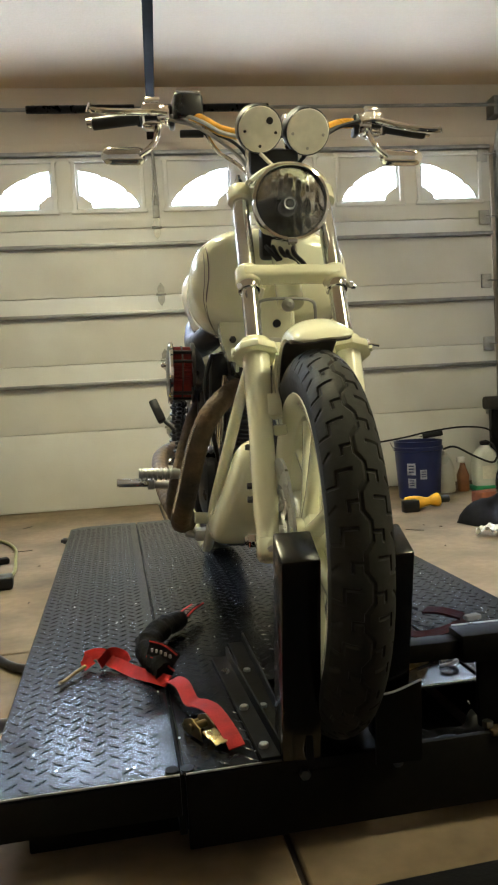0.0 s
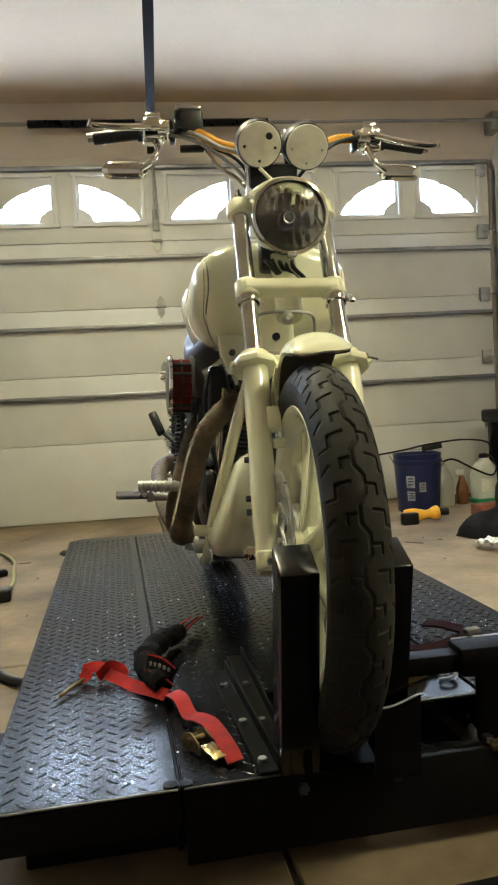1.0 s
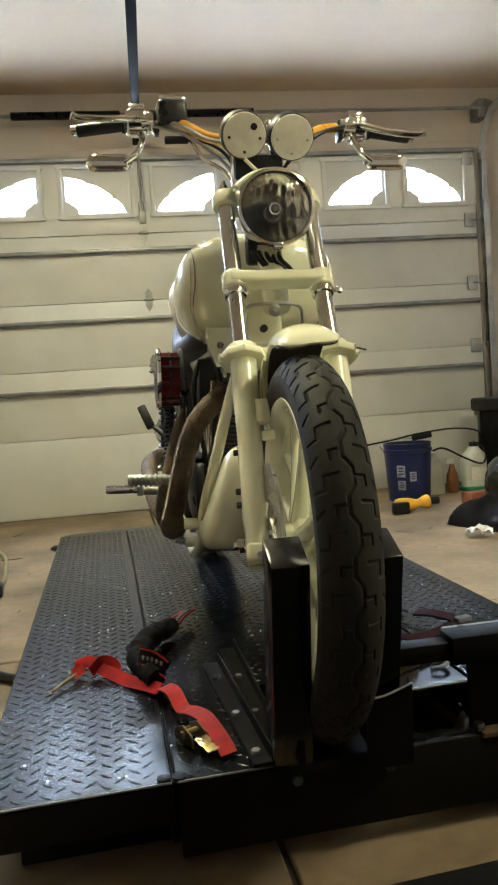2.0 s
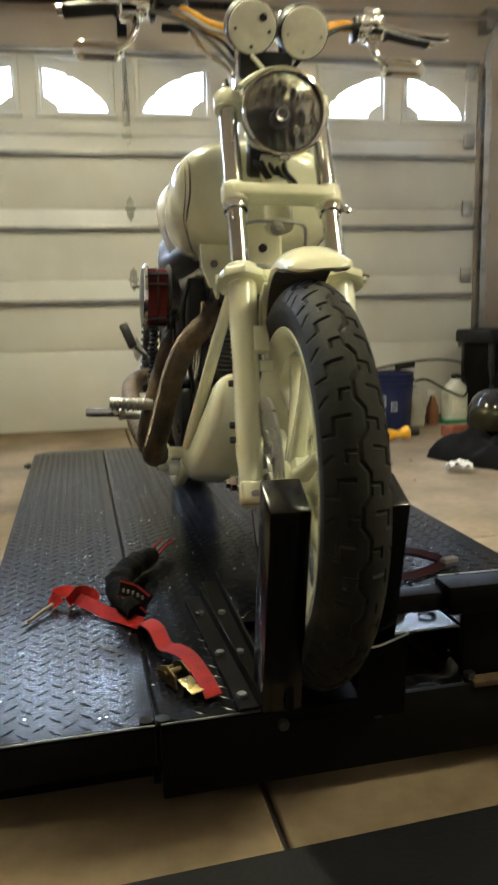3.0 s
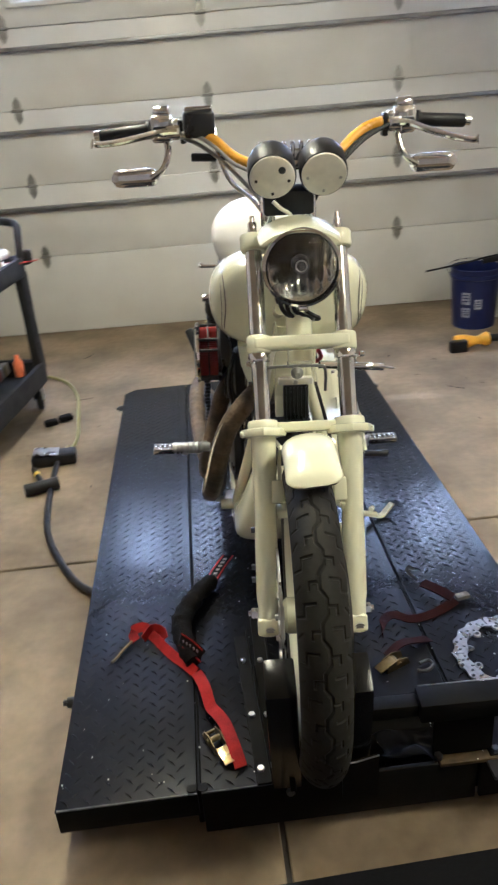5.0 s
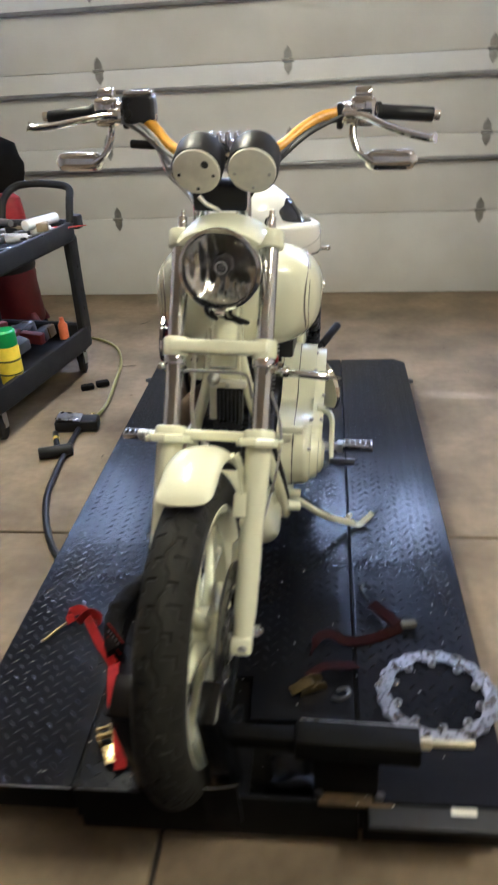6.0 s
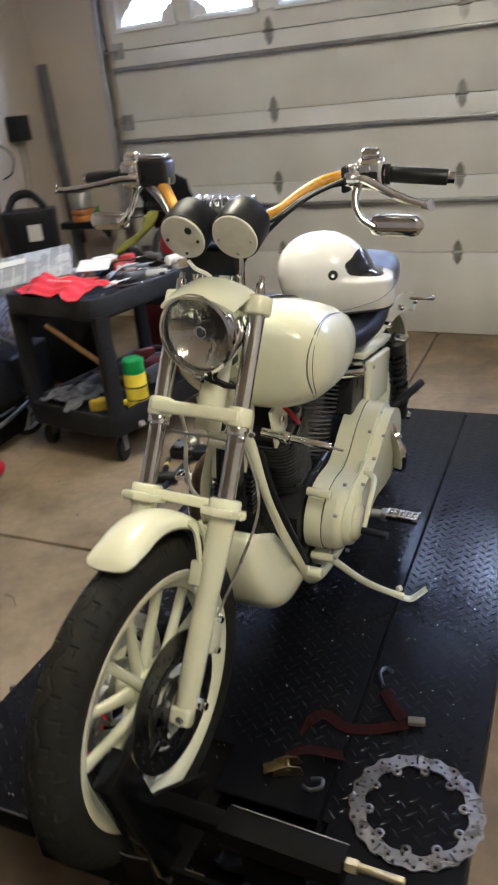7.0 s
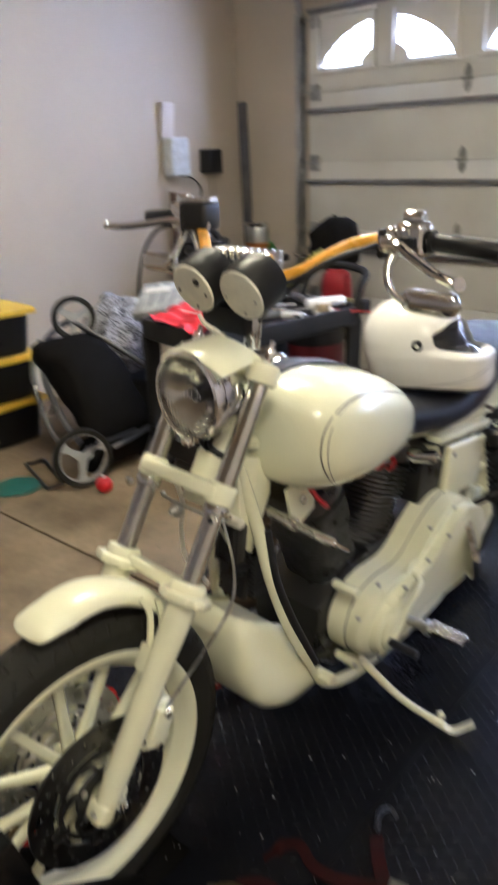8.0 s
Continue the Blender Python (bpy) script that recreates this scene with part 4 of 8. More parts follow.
for s in (-1, 1):
    part("bar_wrap", sweep(B(), BAR[s][1:6], 0.0120, seg=14), ORANGE, handlebar, "amber wrap round the bar")
    bm = B()
    sweep(bm, [(x * 1.0, y - 0.02, z - 0.012) for x, y, z in BAR[s][1:6]], 0.0045, seg=8)
    sweep(bm, [(s * 0.235, 0.53, 1.235), (s * 0.17, 0.492, 1.205), (s * 0.11, 0.455, 1.155), (s * 0.055, 0.43, 1.09), (s * 0.03, 0.43, 1.0)], 0.0045, seg=8)
    part("cable", bm, BLACKPLASTIC if s > 0 else ALLOY, handlebar)
    bm = B()
    set_back = pose(0.008, 0.020, -0.011) if s > 0 else pose(0, 0, -0.003)
    cyl(bm, (s * 0.300, 0.560, 1.250), (s * 0.412, 0.576, 1.241), 0.0150, seg=18, bevel=0.003)
    cyl(bm, (s * 0.296, 0.5595, 1.250), (s * 0.304, 0.561, 1.250), 0.0195, seg=18)
    grip = part("grip", bm, BLACKPLASTIC, handlebar, "black rubber grip")
    # switch housing
    bm = B()
    box(bm, (s * 0.268, 0.556, 1.252), (0.052, 0.046, 0.058), bevel=0.010, seg=3)
    box(bm, (s * 0.236, 0.546, 1.250), (0.022, 0.038, 0.044), bevel=0.008, seg=3)
    box(bm, (s * 0.262, 0.536, 1.262), (0.024, 0.02, 0.02), bevel=0.004)
    cyl(bm, (s * 0.250, 0.553, 1.286), (s * 0.285, 0.557, 1.286), 0.013, seg=14, bevel=0.004)
    housing = part("switch_housing", bm, CHROME, handlebar)
    part("switch", box(B(), (s * 0.272, 0.531, 1.247), (0.030, 0.012, 0.022), bevel=0.003), BLACKPLASTIC, housing, "black rocker switches")
    part("clamp_band", box(B(), (s * 0.222, 0.541, 1.244), (0.014, 0.034, 0.050), bevel=0.005), BLACKMETAL, housing)
    # lever, a flattened blade with a ball end
    drop = 0.018 if s > 0 else 0.0
    bm = B()
    secs = []
    path = spline([(s * 0.236, 0.520, 1.246), (s * 0.27, 0.510, 1.246), (s * 0.31, 0.494, 1.240 - drop * 0.5), (s * 0.36, 0.474, 1.233 - drop), (s * 0.398, 0.460, 1.231 - drop * 1.3), (s * 0.412, 0.454, 1.234 - drop * 1.4)], 5)
    for i, (p, t, n, b) in enumerate(frames_along(path)):
        q = i / (len(path) - 1)
        w, h = 0.0125 - 0.003 * q, 0.0085 - 0.002 * q
        if q > 0.93:
            w, h = 0.0115, 0.0105
        secs.append([p + b * w * math.cos(2 * math.pi * k / 10) + n * h * math.sin(2 * math.pi * k / 10) for k in range(10)])
    loft(bm, secs)
    box(bm, (s * 0.242, 0.530, 1.246), (0.034, 0.036, 0.028), bevel=0.006)
    blade = part("lever", bm, CHROME, handlebar)
    for ob in (grip, housing, blade):
        ob.matrix_basis = set_back
    # mirror on a short curved stem below the bar
    bm = B()
    sweep(bm, [(s * 0.262, 0.548, 1.228), (s * 0.258, 0.530, 1.200), (s * 0.272, 0.518, 1.168), (s * 0.30, 0.522, 1.149)], lambda q: 0.0085 - 0.002 * q, seg=10)
    part("mirror_stem", bm, CHROME, handlebar)
    bm = B()
    secs = []
    for k in range(13):
        t = -1 + 2 * k / 12
        hh = 0.0205 * max(0.05, (1 - abs(t) ** 7)) ** 0.5
        secs.append(superring(s * (0.334 + 0.054 * t), 0.537, 1.160, 0.016 * max(0.1, (1 - abs(t) ** 6)) ** 0.5, hh, 20, 2.6, "yz"))
    loft(bm, secs)
    mirror = part("mirror", bm, CHROME, handlebar, "small chrome mirror with rounded ends")
    mirror.matrix_basis = pose(0.004 * s, 0, -0.010)
# right side: brake reservoir and its bright hose
part("brake_hose", sweep(B(), [(-0.152, 0.512, 1.245), (-0.150, 0.500, 1.215), (-0.142, 0.484, 1.18), (-0.118, 0.462, 1.135), (-0.075, 0.442, 1.10), (-0.040, 0.436, 1.05)], 0.0048, seg=8), CHROME, handlebar, "bright braided brake hose")
bm = box(B(), (-0.186, 0.520, 1.256), (0.068, 0.056, 0.056), rot=(0, 0, 8), bevel=0.009, seg=3)
res = part("brake_reservoir", bm, BLACKMETAL, handlebar)
bm = box(B(), (-0.186, 0.520, 1.287), (0.060, 0.048, 0.010), rot=(0, 0, 8), bevel=0.004)
part("reservoir_cap", bm, CHROME, res)
bm = B()
cyl(bm, (-0.205, 0.50, 1.19), (-0.15, 0.49, 1.188), 0.009, seg=10, bevel=0.002)
sweep(bm, [(-0.15, 0.49, 1.188), (-0.10, 0.48, 1.175), (-0.06, 0.45, 1.13), (-0.04, 0.44, 1.06)], 0.004, seg=8)
part("switch_cable", bm, BLACKPLASTIC, handlebar)
bm = B()
for s in (-1, 1):
    cyl(bm, (s * 0.045, 0.425, 1.045), (s * 0.045, 0.437, 1.168), 0.016, seg=18, bevel=0.003)
box(bm, (0.005, 0.455, 1.184), (0.145, 0.040, 0.034), bevel=0.004)
riser = part("riser_clamp", bm, CHROME, handlebar, "ribbed chrome bar riser clamp")
for k in range(8):
    part("riser_rib", box(B(), (-0.058 + 0.018 * k, 0.458, 1.194), (0.010, 0.048, 0.044), bevel=0.004), CHROME, riser)

# front fender with its stays
bm = B()
secs = []
FEND = spline([(0, -0.072, 0.664), (0, -0.056, 0.680), (0, -0.028, 0.694), (0, 0.012, 0.704), (0, 0.065, 0.702), (0, 0.12, 0.682), (0, 0.165, 0.650), (0, 0.20, 0.612)], 5)
for i, (p, t, n, b) in enumerate(frames_along(FEND)):
    q = i / (len(FEND) - 1)
    nose = min(1.0, q / 0.16)
    w = 0.0535 * (0.42 + 0.58 * math.sqrt(1 - (1 - nose) ** 2))
    up = Vector((0, -t.z, t.y))
    outer, inner = [], []
    for j in range(17):
        g = radians(-88 + 176 * j / 16)
        d = 0.032 * (1 - math.cos(g) ** 0.8) * (0.12 + 0.88 * min(1, q / 0.34))
        outer.append(Vector((w * math.sin(g), p.y, p.z)) - up * d)
        inner.append(Vector(((w - 0.004) * math.sin(g), p.y, p.z)) - up * (d + 0.004))
    secs.append(outer + inner[::-1])
loft(bm, secs)
fender = part("front_fender", bm, PEARL, bike)
fender.matrix_basis = pose(0.004, 0, 0.690, 0, -5, 0) @ pose(0, 0, -0.690)
# thin darker skin just below the fender's inner face
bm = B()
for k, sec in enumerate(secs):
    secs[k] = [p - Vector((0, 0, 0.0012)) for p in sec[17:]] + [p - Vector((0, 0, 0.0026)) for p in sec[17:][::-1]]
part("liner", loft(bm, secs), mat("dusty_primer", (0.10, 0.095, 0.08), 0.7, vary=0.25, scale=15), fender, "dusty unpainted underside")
for s in (-1, 1):
    bm = B()
    ribbon(bm, [(s * 0.054, 0.125, 0.655), (s * 0.060, 0.135, 0.625), (s * 0.064, 0.124, 0.57), (s * 0.066, 0.106, 0.512)], 0.011, 0.006, side=(0, 1, 0.1))
    ribbon(bm, [(s * 0.056, 0.158, 0.640), (s * 0.064, 0.156, 0.60), (s * 0.067, 0.140, 0.55), (s * 0.068, 0.124, 0.512)], 0.010, 0.006, side=(0, 1, 0.1))
    box(bm, (s * 0.069, 0.114, 0.512), (0.026, 0.040, 0.020), bevel=0.004)
    part("fender_stay", bm, PEARL, fender)
# brake caliper behind the left leg, and its line
bm = B()
box(bm, (0.075, 0.118, 0.405), (0.044, 0.06, 0.10), rot=(-24, 0, 0), bevel=0.012, seg=3)
box(bm, (0.098, 0.118, 0.405), (0.016, 0.044, 0.076), rot=(-24, 0, 0), bevel=0.006)
caliper = part("brake_caliper", bm, PEARL, bike)
bm = B()
for z in (0.375, 0.435):
    hexbolt(bm, (0.106, 0.118 + (z - 0.405) * 0.4, z), (1, 0, 0), 0.008, 0.008)
part("caliper_bolt", bm, CHROME, caliper)
bm = sweep(B(), [(0.10, 0.135, 0.44), (0.125, 0.20, 0.53), (0.138, 0.265, 0.61), (0.130, 0.285, 0.68), (0.10, 0.29, 0.76)], 0.0030, seg=8)
part("brake_line", bm, STEEL, bike, "braided brake line")

# ---- tank
TANK = [(0.457, 0.08, 0.835, 0.918), (0.463, 0.128, 0.795, 0.944), (0.478, 0.162, 0.762, 0.962), (0.505, 0.183, 0.742, 0.974), (0.545, 0.194, 0.728, 0.978), (0.6, 0.197, 0.719, 0.974), (0.662, 0.197, 0.717, 0.96), (0.73, 0.189, 0.72, 0.943), (0.793, 0.175, 0.724, 0.921), (0.842, 0.156, 0.73, 0.892), (0.879, 0.131, 0.74, 0.868), (0.902, 0.09, 0.756, 0.839), (0.913, 0.04, 0.776, 0.813)]


def tank_ring(y, w, zb, zt, n=48):
    zm = zb + (zt - zb) * 0.52
    out = []
    for i in range(n):
        a = 2 * math.pi * i / n
        c, s = math.cos(a), math.sin(a)
        p = 2.6
        out.append(Vector((w * math.copysign(abs(c) ** (2 / p), c), y, zm + ((zt - zm) if s > 0 else (zm - zb)) * math.copysign(abs(s) ** (2 / p), s))))
    return out


def tank_dims(y):
    for (y0, *a), (y1, *b) in zip(TANK, TANK[1:]):
        if y0 <= y <= y1:
            t = (y - y0) / (y1 - y0)
            return [p + (q - p) * t for p, q in zip(a, b)]
    return TANK[-1][1:]


def tank_point(y, a, off=0.0):
    w, zb, zt = tank_dims(y)
    w, zb, zt = w + off, zb - off, zt + off
    zm = zb + (zt - zb) * 0.52
    c, s = math.cos(a), math.sin(a)
    p = 2.6
    return Vector((w * math.copysign(abs(c) ** (2 / p), c), y, zm + ((zt - zm) if s > 0 else (zm - zb)) * math.copysign(abs(s) ** (2 / p), s)))


bm = B()
ys = []
for (y0, *a), (y1, *b) in zip(TANK, TANK[1:]):
    ys += [y0 + (y1 - y0) * k / 3 for k in range(3)]
ys.append(TANK[-1][0])
loft(bm, [tank_ring(y, *tank_dims(y)) for y in ys])
bmesh.ops.smooth_vert(bm, verts=bm.verts, factor=0.5, use_axis_x=True, use_axis_y=True, use_axis_z=True)
tank = part("fuel_tank", bm, PEARL, bike, "rounded cream-white fuel tank with fine pinstripes", sharp=80)
tank.matrix_basis = pose(0.013, 0, 0)
STRIPE = mat("grey_pinstripe", (0.16, 0.15, 0.12), 0.4)
for s in (1, -1):
    for gap, rad in ((0.0, 0.0017), (0.010, 0.0009)):
        pts = []
        for a, y in ((26, 0.862), (36, 0.80), (42, 0.71), (42, 0.61), (34, 0.525), (15, 0.482), (-6, 0.477), (-26, 0.497), (-44, 0.552), (-56, 0.635), (-61, 0.72), (-58, 0.80), (-48, 0.85)):
            p = tank_point(y + gap, radians(a - 80 * gap), -0.0004)
            pts.append((s * p.x, p.y, p.z))
        part("pinstripe", sweep(B(), pts, rad, seg=6, per=5), STRIPE, tank)
bm = B()
lathe(bm, [(0.001, 0.018), (0.02, 0.018), (0.032, 0.012), (0.034, 0.0), (0.034, -0.01)], pose(-0.055, 0.59, 0.962, 4, -8, 0), seg=28)
part("filler_cap", bm, CHROME, tank)
bm = B()
ribbon(bm, [(0, y, tank_dims(y)[2] + 0.002) for y in (0.475, 0.52, 0.57, 0.63, 0.69, 0.75, 0.81, 0.87)], 0.05, 0.006, side=(1, 0, 0))
part("tank_strap", bm, LEATHER, tank, "narrow dark leather strip along the tank")

# ---- seat, rear fender, side cover
bm = B()
SEAT = [(0.80, 0.050, 0.80, 0.855), (0.86, 0.095, 0.745, 0.835), (0.95, 0.125, 0.715, 0.805), (1.06, 0.145, 0.700, 0.790), (1.18, 0.150, 0.695, 0.795), (1.27, 0.150, 0.70, 0.83), (1.34, 0.142, 0.715, 0.868), (1.42, 0.130, 0.735, 0.880), (1.56, 0.115, 0.760, 0.880), (1.66, 0.085, 0.765, 0.865), (1.70, 0.04, 0.79, 0.84)]
loft(bm, [superring(0, y, (zb + zt) / 2, w, (zt - zb) / 2, 28, 2.8) for y, w, zb, zt in SEAT])
bmesh.ops.subdivide_edges(bm, edges=bm.edges, cuts=1, smooth=0.6, use_grid_fill=True)
part("seat", bm, LEATHER, bike, "stepped navy-black leather seat", sharp=70)
bm = B()
secs = []
for k in range(25):
    a = radians(118 - 112 * k / 24)
    outer, inner = [], []
    for j in range(13):
        b = radians(-85 + 170 * j / 12)
        rad = 0.375 - 0.05 * (1 - math.cos(b))
        outer.append(Vector((0.098 * math.sin(b), 1.52 + rad * math.cos(a), 0.345 + rad * math.sin(a))))
        rad -= 0.004
        inner.append(Vector((0.094 * math.sin(b), 1.52 + rad * math.cos(a), 0.345 + rad * math.sin(a))))
    secs.append(outer + inner[::-1])
loft(bm, secs)
rear_fender = part("rear_fender", bm, PEARL, bike)
for s in (-1, 1):
    bm = B()
    ribbon(bm, [(s * 0.112, 1.28, 0.70), (s * 0.122, 1.45, 0.715), (s * 0.124, 1.62, 0.70), (s * 0.122, 1.76, 0.655)], 0.06, 0.012, side=(0, 0.1, 1))
    part("fender_strut", bm, PEARL, rear_fender)
    bm = B()
    for y, z in ((1.32, 0.705), (1.48, 0.716), (1.70, 0.678)):
        cyl(bm, (s * 0.12, y, z), (s * 0.150, y, z), 0.010, seg=14, bevel=0.003)
    part("strut_bolt", bm, CHROME, rear_fender)
    bm = B()
    cyl(bm, (s * 0.13, 1.66, 0.70), (s * 0.20, 1.67, 0.70), 0.006, seg=8)
    lathe(bm, [(0.003, -0.014), (0.007, -0.010), (0.010, 0.0), (0.010, 0.006), (0.007, 0.008)], Matrix.Translation((s * 0.205, 1.68, 0.70)) @ pose(0, 0, 0, -90, 0, 0), seg=20)
    part("turn_signal", bm, CHROME, rear_fender)
    # shock absorber
    bm = B()
    a, b = Vector((s * 0.165, 1.315, 0.665)), Vector((s * 0.165, 1.46, 0.335))
    cyl(bm, a, b, 0.0235, seg=20)
    m = Matrix.Translation(a) @ (b - a).to_track_quat("Z", "Y").to_matrix().to_4x4()
    turns = []
    for k in range(100):
        t = k / 99
        turns.append(m @ Vector((0.027 * math.cos(t * 9 * 2 * math.pi), 0.027 * math.sin(t * 9 * 2 * math.pi), 0.06 + 0.24 * t)))
    sweep(bm, turns, 0.0048, seg=6, smooth=False)
    lathe(bm, [(0.02, 0.0), (0.032, 0.01), (0.032, 0.06), (0.022, 0.066)], m, seg=20)
    shock = part("shock_absorber", bm, BLACKMETAL, bike)
    bm = B()
    cyl(bm, a + Vector((s * 0.0, 0, 0)), a + Vector((s * 0.04, 0, 0)), 0.013, seg=14, bevel=0.003)
    cyl(bm, b, b + Vector((s * 0.035, 0, 0)), 0.013, seg=14, bevel=0.003)
    part("shock_bolt", bm, CHROME, shock)
    # folded passenger peg
    bm = B()
    cyl(bm, (s * 0.17, 1.20, 0.455), (s * 0.215, 1.25, 0.490), 0.009, seg=12)
    if s < 0:
        box(bm, (s * 0.242, 1.275, 0.525), (0.030, 0.036, 0.085), rot=(-24, s * 24, 0), bevel=0.007)
    else:
        cyl(bm, (0.205, 1.235, 0.480), (0.255, 1.33, 0.520), 0.0135, seg=12, bevel=0.003)
    part("passenger_peg", bm, BLACKPLASTIC, bike)
bm = box(B(), (0.070, 1.150, 0.585), (0.12, 0.30, 0.150), rot=(-5, 0, -3), bevel=0.008, seg=2)
part("battery_box", bm, BLACKMETAL, bike, "black battery box under the seat")
bm = box(B(), (0.142, 1.185, 0.578), (0.022, 0.195, 0.150), rot=(-5, 0, -3), bevel=0.009, seg=3)
cover = part("side_cover", bm, PEARL, bike)
part("seat_rail", box(B(), (0.118, 1.20, 0.672), (0.05, 0.28, 0.020), rot=(-5, 0, -3), bevel=0.005), PEARL, bike)
bm = B()
for y, z in ((1.105, 0.64), (1.105, 0.525), (1.262, 0.625), (1.262, 0.515)):
    hexbolt(bm, (0.152, y, z), (1, 0, 0), 0.006, 0.005)
part("cover_screw", bm, ALLOY, cover)
bm = box(B(), (-0.115, 1.205, 0.572), (0.05, 0.25, 0.165), bevel=0.03, seg=3)
part("oil_tank", bm, BLACKMETAL, bike)
bm = B()
box(bm, (0.10, 1.02, 0.655), (0.09, 0.07, 0.028), rot=(0, -6, 20), bevel=0.008)
cyl(bm, (0.06, 0.98, 0.64), (0.14, 1.05, 0.655), 0.012, seg=12)
part("ignition_switch", bm, CHROME, bike)

# ---- frame
bm = B()
for s in (-1, 1):
    sweep(bm, [(s * 0.022, 0.40, 0.83), (s * 0.045, 0.440, 0.68), (s * 0.080, 0.450, 0.55), (s * 0.108, 0.485, 0.42), (s * 0.128, 0.535, 0.315), (s * 0.135, 0.60, 0.215), (s * 0.130, 0.78, 0.150), (s * 0.125, 1.10, 0.140), (s * 0.125, 1.22, 0.19), (s * 0.12, 1.28, 0.36), (s * 0.115, 1.30, 0.66)], 0.0142, seg=14, per=5)
    sweep(bm, [(s * 0.02, 0.42, 0.86), (s * 0.03, 0.62, 0.78), (s * 0.05, 0.90, 0.72), (s * 0.09, 1.15, 0.69), (s * 0.115, 1.32, 0.69)], 0.015, seg=12)
    cyl(bm, (s * 0.130, 0.562, 0.268), (s * 0.178, 0.560, 0.270), 0.0145, seg=12, bevel=0.003)
frame_ob = part("bike_frame", bm, PEARL, bike)
part("frame_hose", sweep(B(), [(0.062, 0.455, 0.66), (0.090, 0.452, 0.56), (0.112, 0.474, 0.47), (0.128, 0.508, 0.385), (0.138, 0.545, 0.305)], 0.010, seg=10), BLACKPLASTIC, frame_ob, "black hose clipped along the tube")
bm = B()
prism(bm, [(0.39, 0.84), (0.50, 0.80), (0.50, 0.72), (0.44, 0.60), (0.41, 0.62)], "x", -0.036, 0.036, bevel=0.006)
box(bm, (0, 0.425, 0.69), (0.075, 0.012, 0.19), rot=(-16, 0, 0), bevel=0.004)
part("neck_gusset", bm, PEARL, frame_ob)
# finned black box added for the dark opening between the front tubes; pale strap above
bm = box(B(), (0.012, 0.402, 0.638), (0.060, 0.030, 0.086), rot=(-6, 0, 0), bevel=0.004)
regulator = part("voltage_regulator", bm, BLACKMETAL, bike, "black finned voltage regulator")
for k in range(6):
    part("fin", box(B(), (-0.011 + 0.0092 * k, 0.385, 0.638), (0.003, 0.010, 0.080), rot=(-6, 0, 0), bevel=0.001), BLACKMETAL, regulator)
bm = box(B(), (0.010, 0.392, 0.694), (0.082, 0.020, 0.017), bevel=0.004)
strap_bar = part("holding_strap", bm, FACE, bike, "pale strap across the front tubes")
part("strap_bolt", hexbolt(B(), (0.010, 0.382, 0.694), (0, -1, 0), 0.006, 0.006), STEEL, strap_bar)
# cream cover plate under the tank's front, with its bolt
bm = prism(B(), [(-0.118, 0.748), (-0.113, 0.70), (-0.096, 0.655), (-0.030, 0.648), (-0.030, 0.748)], "y", 0.500, 0.550, bevel=0.004, seg=2)
cover_plate = part("cover_plate", bm, PEARL, bike)
part("cover_bolt", hexbolt(B(), (-0.087, 0.500, 0.706), (0, -1, 0), 0.009, 0.006), DARKSTEEL, cover_plate)
part("hanging_cable", sweep(B(), [(-0.048, 0.305, 0.80), (-0.058, 0.335, 0.73), (-0.064, 0.335, 0.66), (-0.060, 0.345, 0.59), (-0.03, 0.375, 0.53)], 0.005, seg=8), FACE, bike, "pale sheathed cable hanging behind the fork")
bm = B()
cyl(bm, (0.0, 0.392, 0.735), (0.0, 0.404, 0.735), 0.009, seg=14)
box(bm, (0.0, 0.435, 0.555), (0.07, 0.02, 0.12), rot=(-16, 0, 0), bevel=0.004)
for k in range(9):
    box(bm, (0.0, 0.455, 0.50 + 0.012 * k), (0.10, 0.05, 0.005))
part("regulator", bm, BLACKMETAL, frame_ob)
bm = B()
for s in (-1, 1):
    prism(bm, [(0.50, 0.735), (0.60, 0.745), (0.60, 0.66), (0.53, 0.63)], "x", s * 0.072 - 0.004, s * 0.072 + 0.004, bevel=0.002)
part("engine_mount", bm, PEARL, frame_ob)
bm = B()
for s in (-1, 1):
    hexbolt(bm, (s * 0.077, 0.55, 0.70), (s, 0, 0), 0.010, 0.008)
part("mount_bolt", bm, CHROME, frame_ob)
# chrome rod sticking out to the left
bm = B()
cyl(bm, (0.075, 0.445, 0.712), (0.118, 0.446, 0.708), 0.010, seg=14)
cyl(bm, (0.118, 0.446, 0.708), (0.142, 0.447, 0.705), 0.0135, seg=18, bevel=0.002)
cyl(bm, (0.142, 0.447, 0.705), (0.235, 0.452, 0.696), 0.0092, seg=18, bevel=0.002)
cyl(bm, (0.235, 0.452, 0.696), (0.262, 0.456, 0.691), 0.003, seg=8)
part("chrome_peg", bm, CHROME, bike)

# ---- chin fairing
bm = B()
CHIN = [(0.470, 0.380, 0.505, 0.082), (0.464, 0.368, 0.510, 0.090), (0.42, 0.352, 0.530, 0.104), (0.36, 0.350, 0.552, 0.120), (0.30, 0.362, 0.568, 0.133), (0.255, 0.392, 0.576, 0.138), (0.226, 0.440, 0.577, 0.132), (0.208, 0.50, 0.574, 0.112)]
secs = []
for z, yf, yr, w in CHIN:
    out, inn = [], []
    for k in range(29):
        a = math.pi * k / 28
        x = -w * math.copysign(abs(math.cos(a)) ** 0.34, math.cos(a))
        y = yr - (yr - yf) * abs(math.sin(a)) ** 0.34
        zz = z - 0.55 * (y - yf) * max(0.0, (z - 0.25) / 0.22)
        out.append(Vector((x - 0.008, y, zz)))
        inn.append(Vector((x * 0.96 - 0.008, min(yr, y + 0.006), zz + 0.002)))
    secs.append(out + inn[::-1])
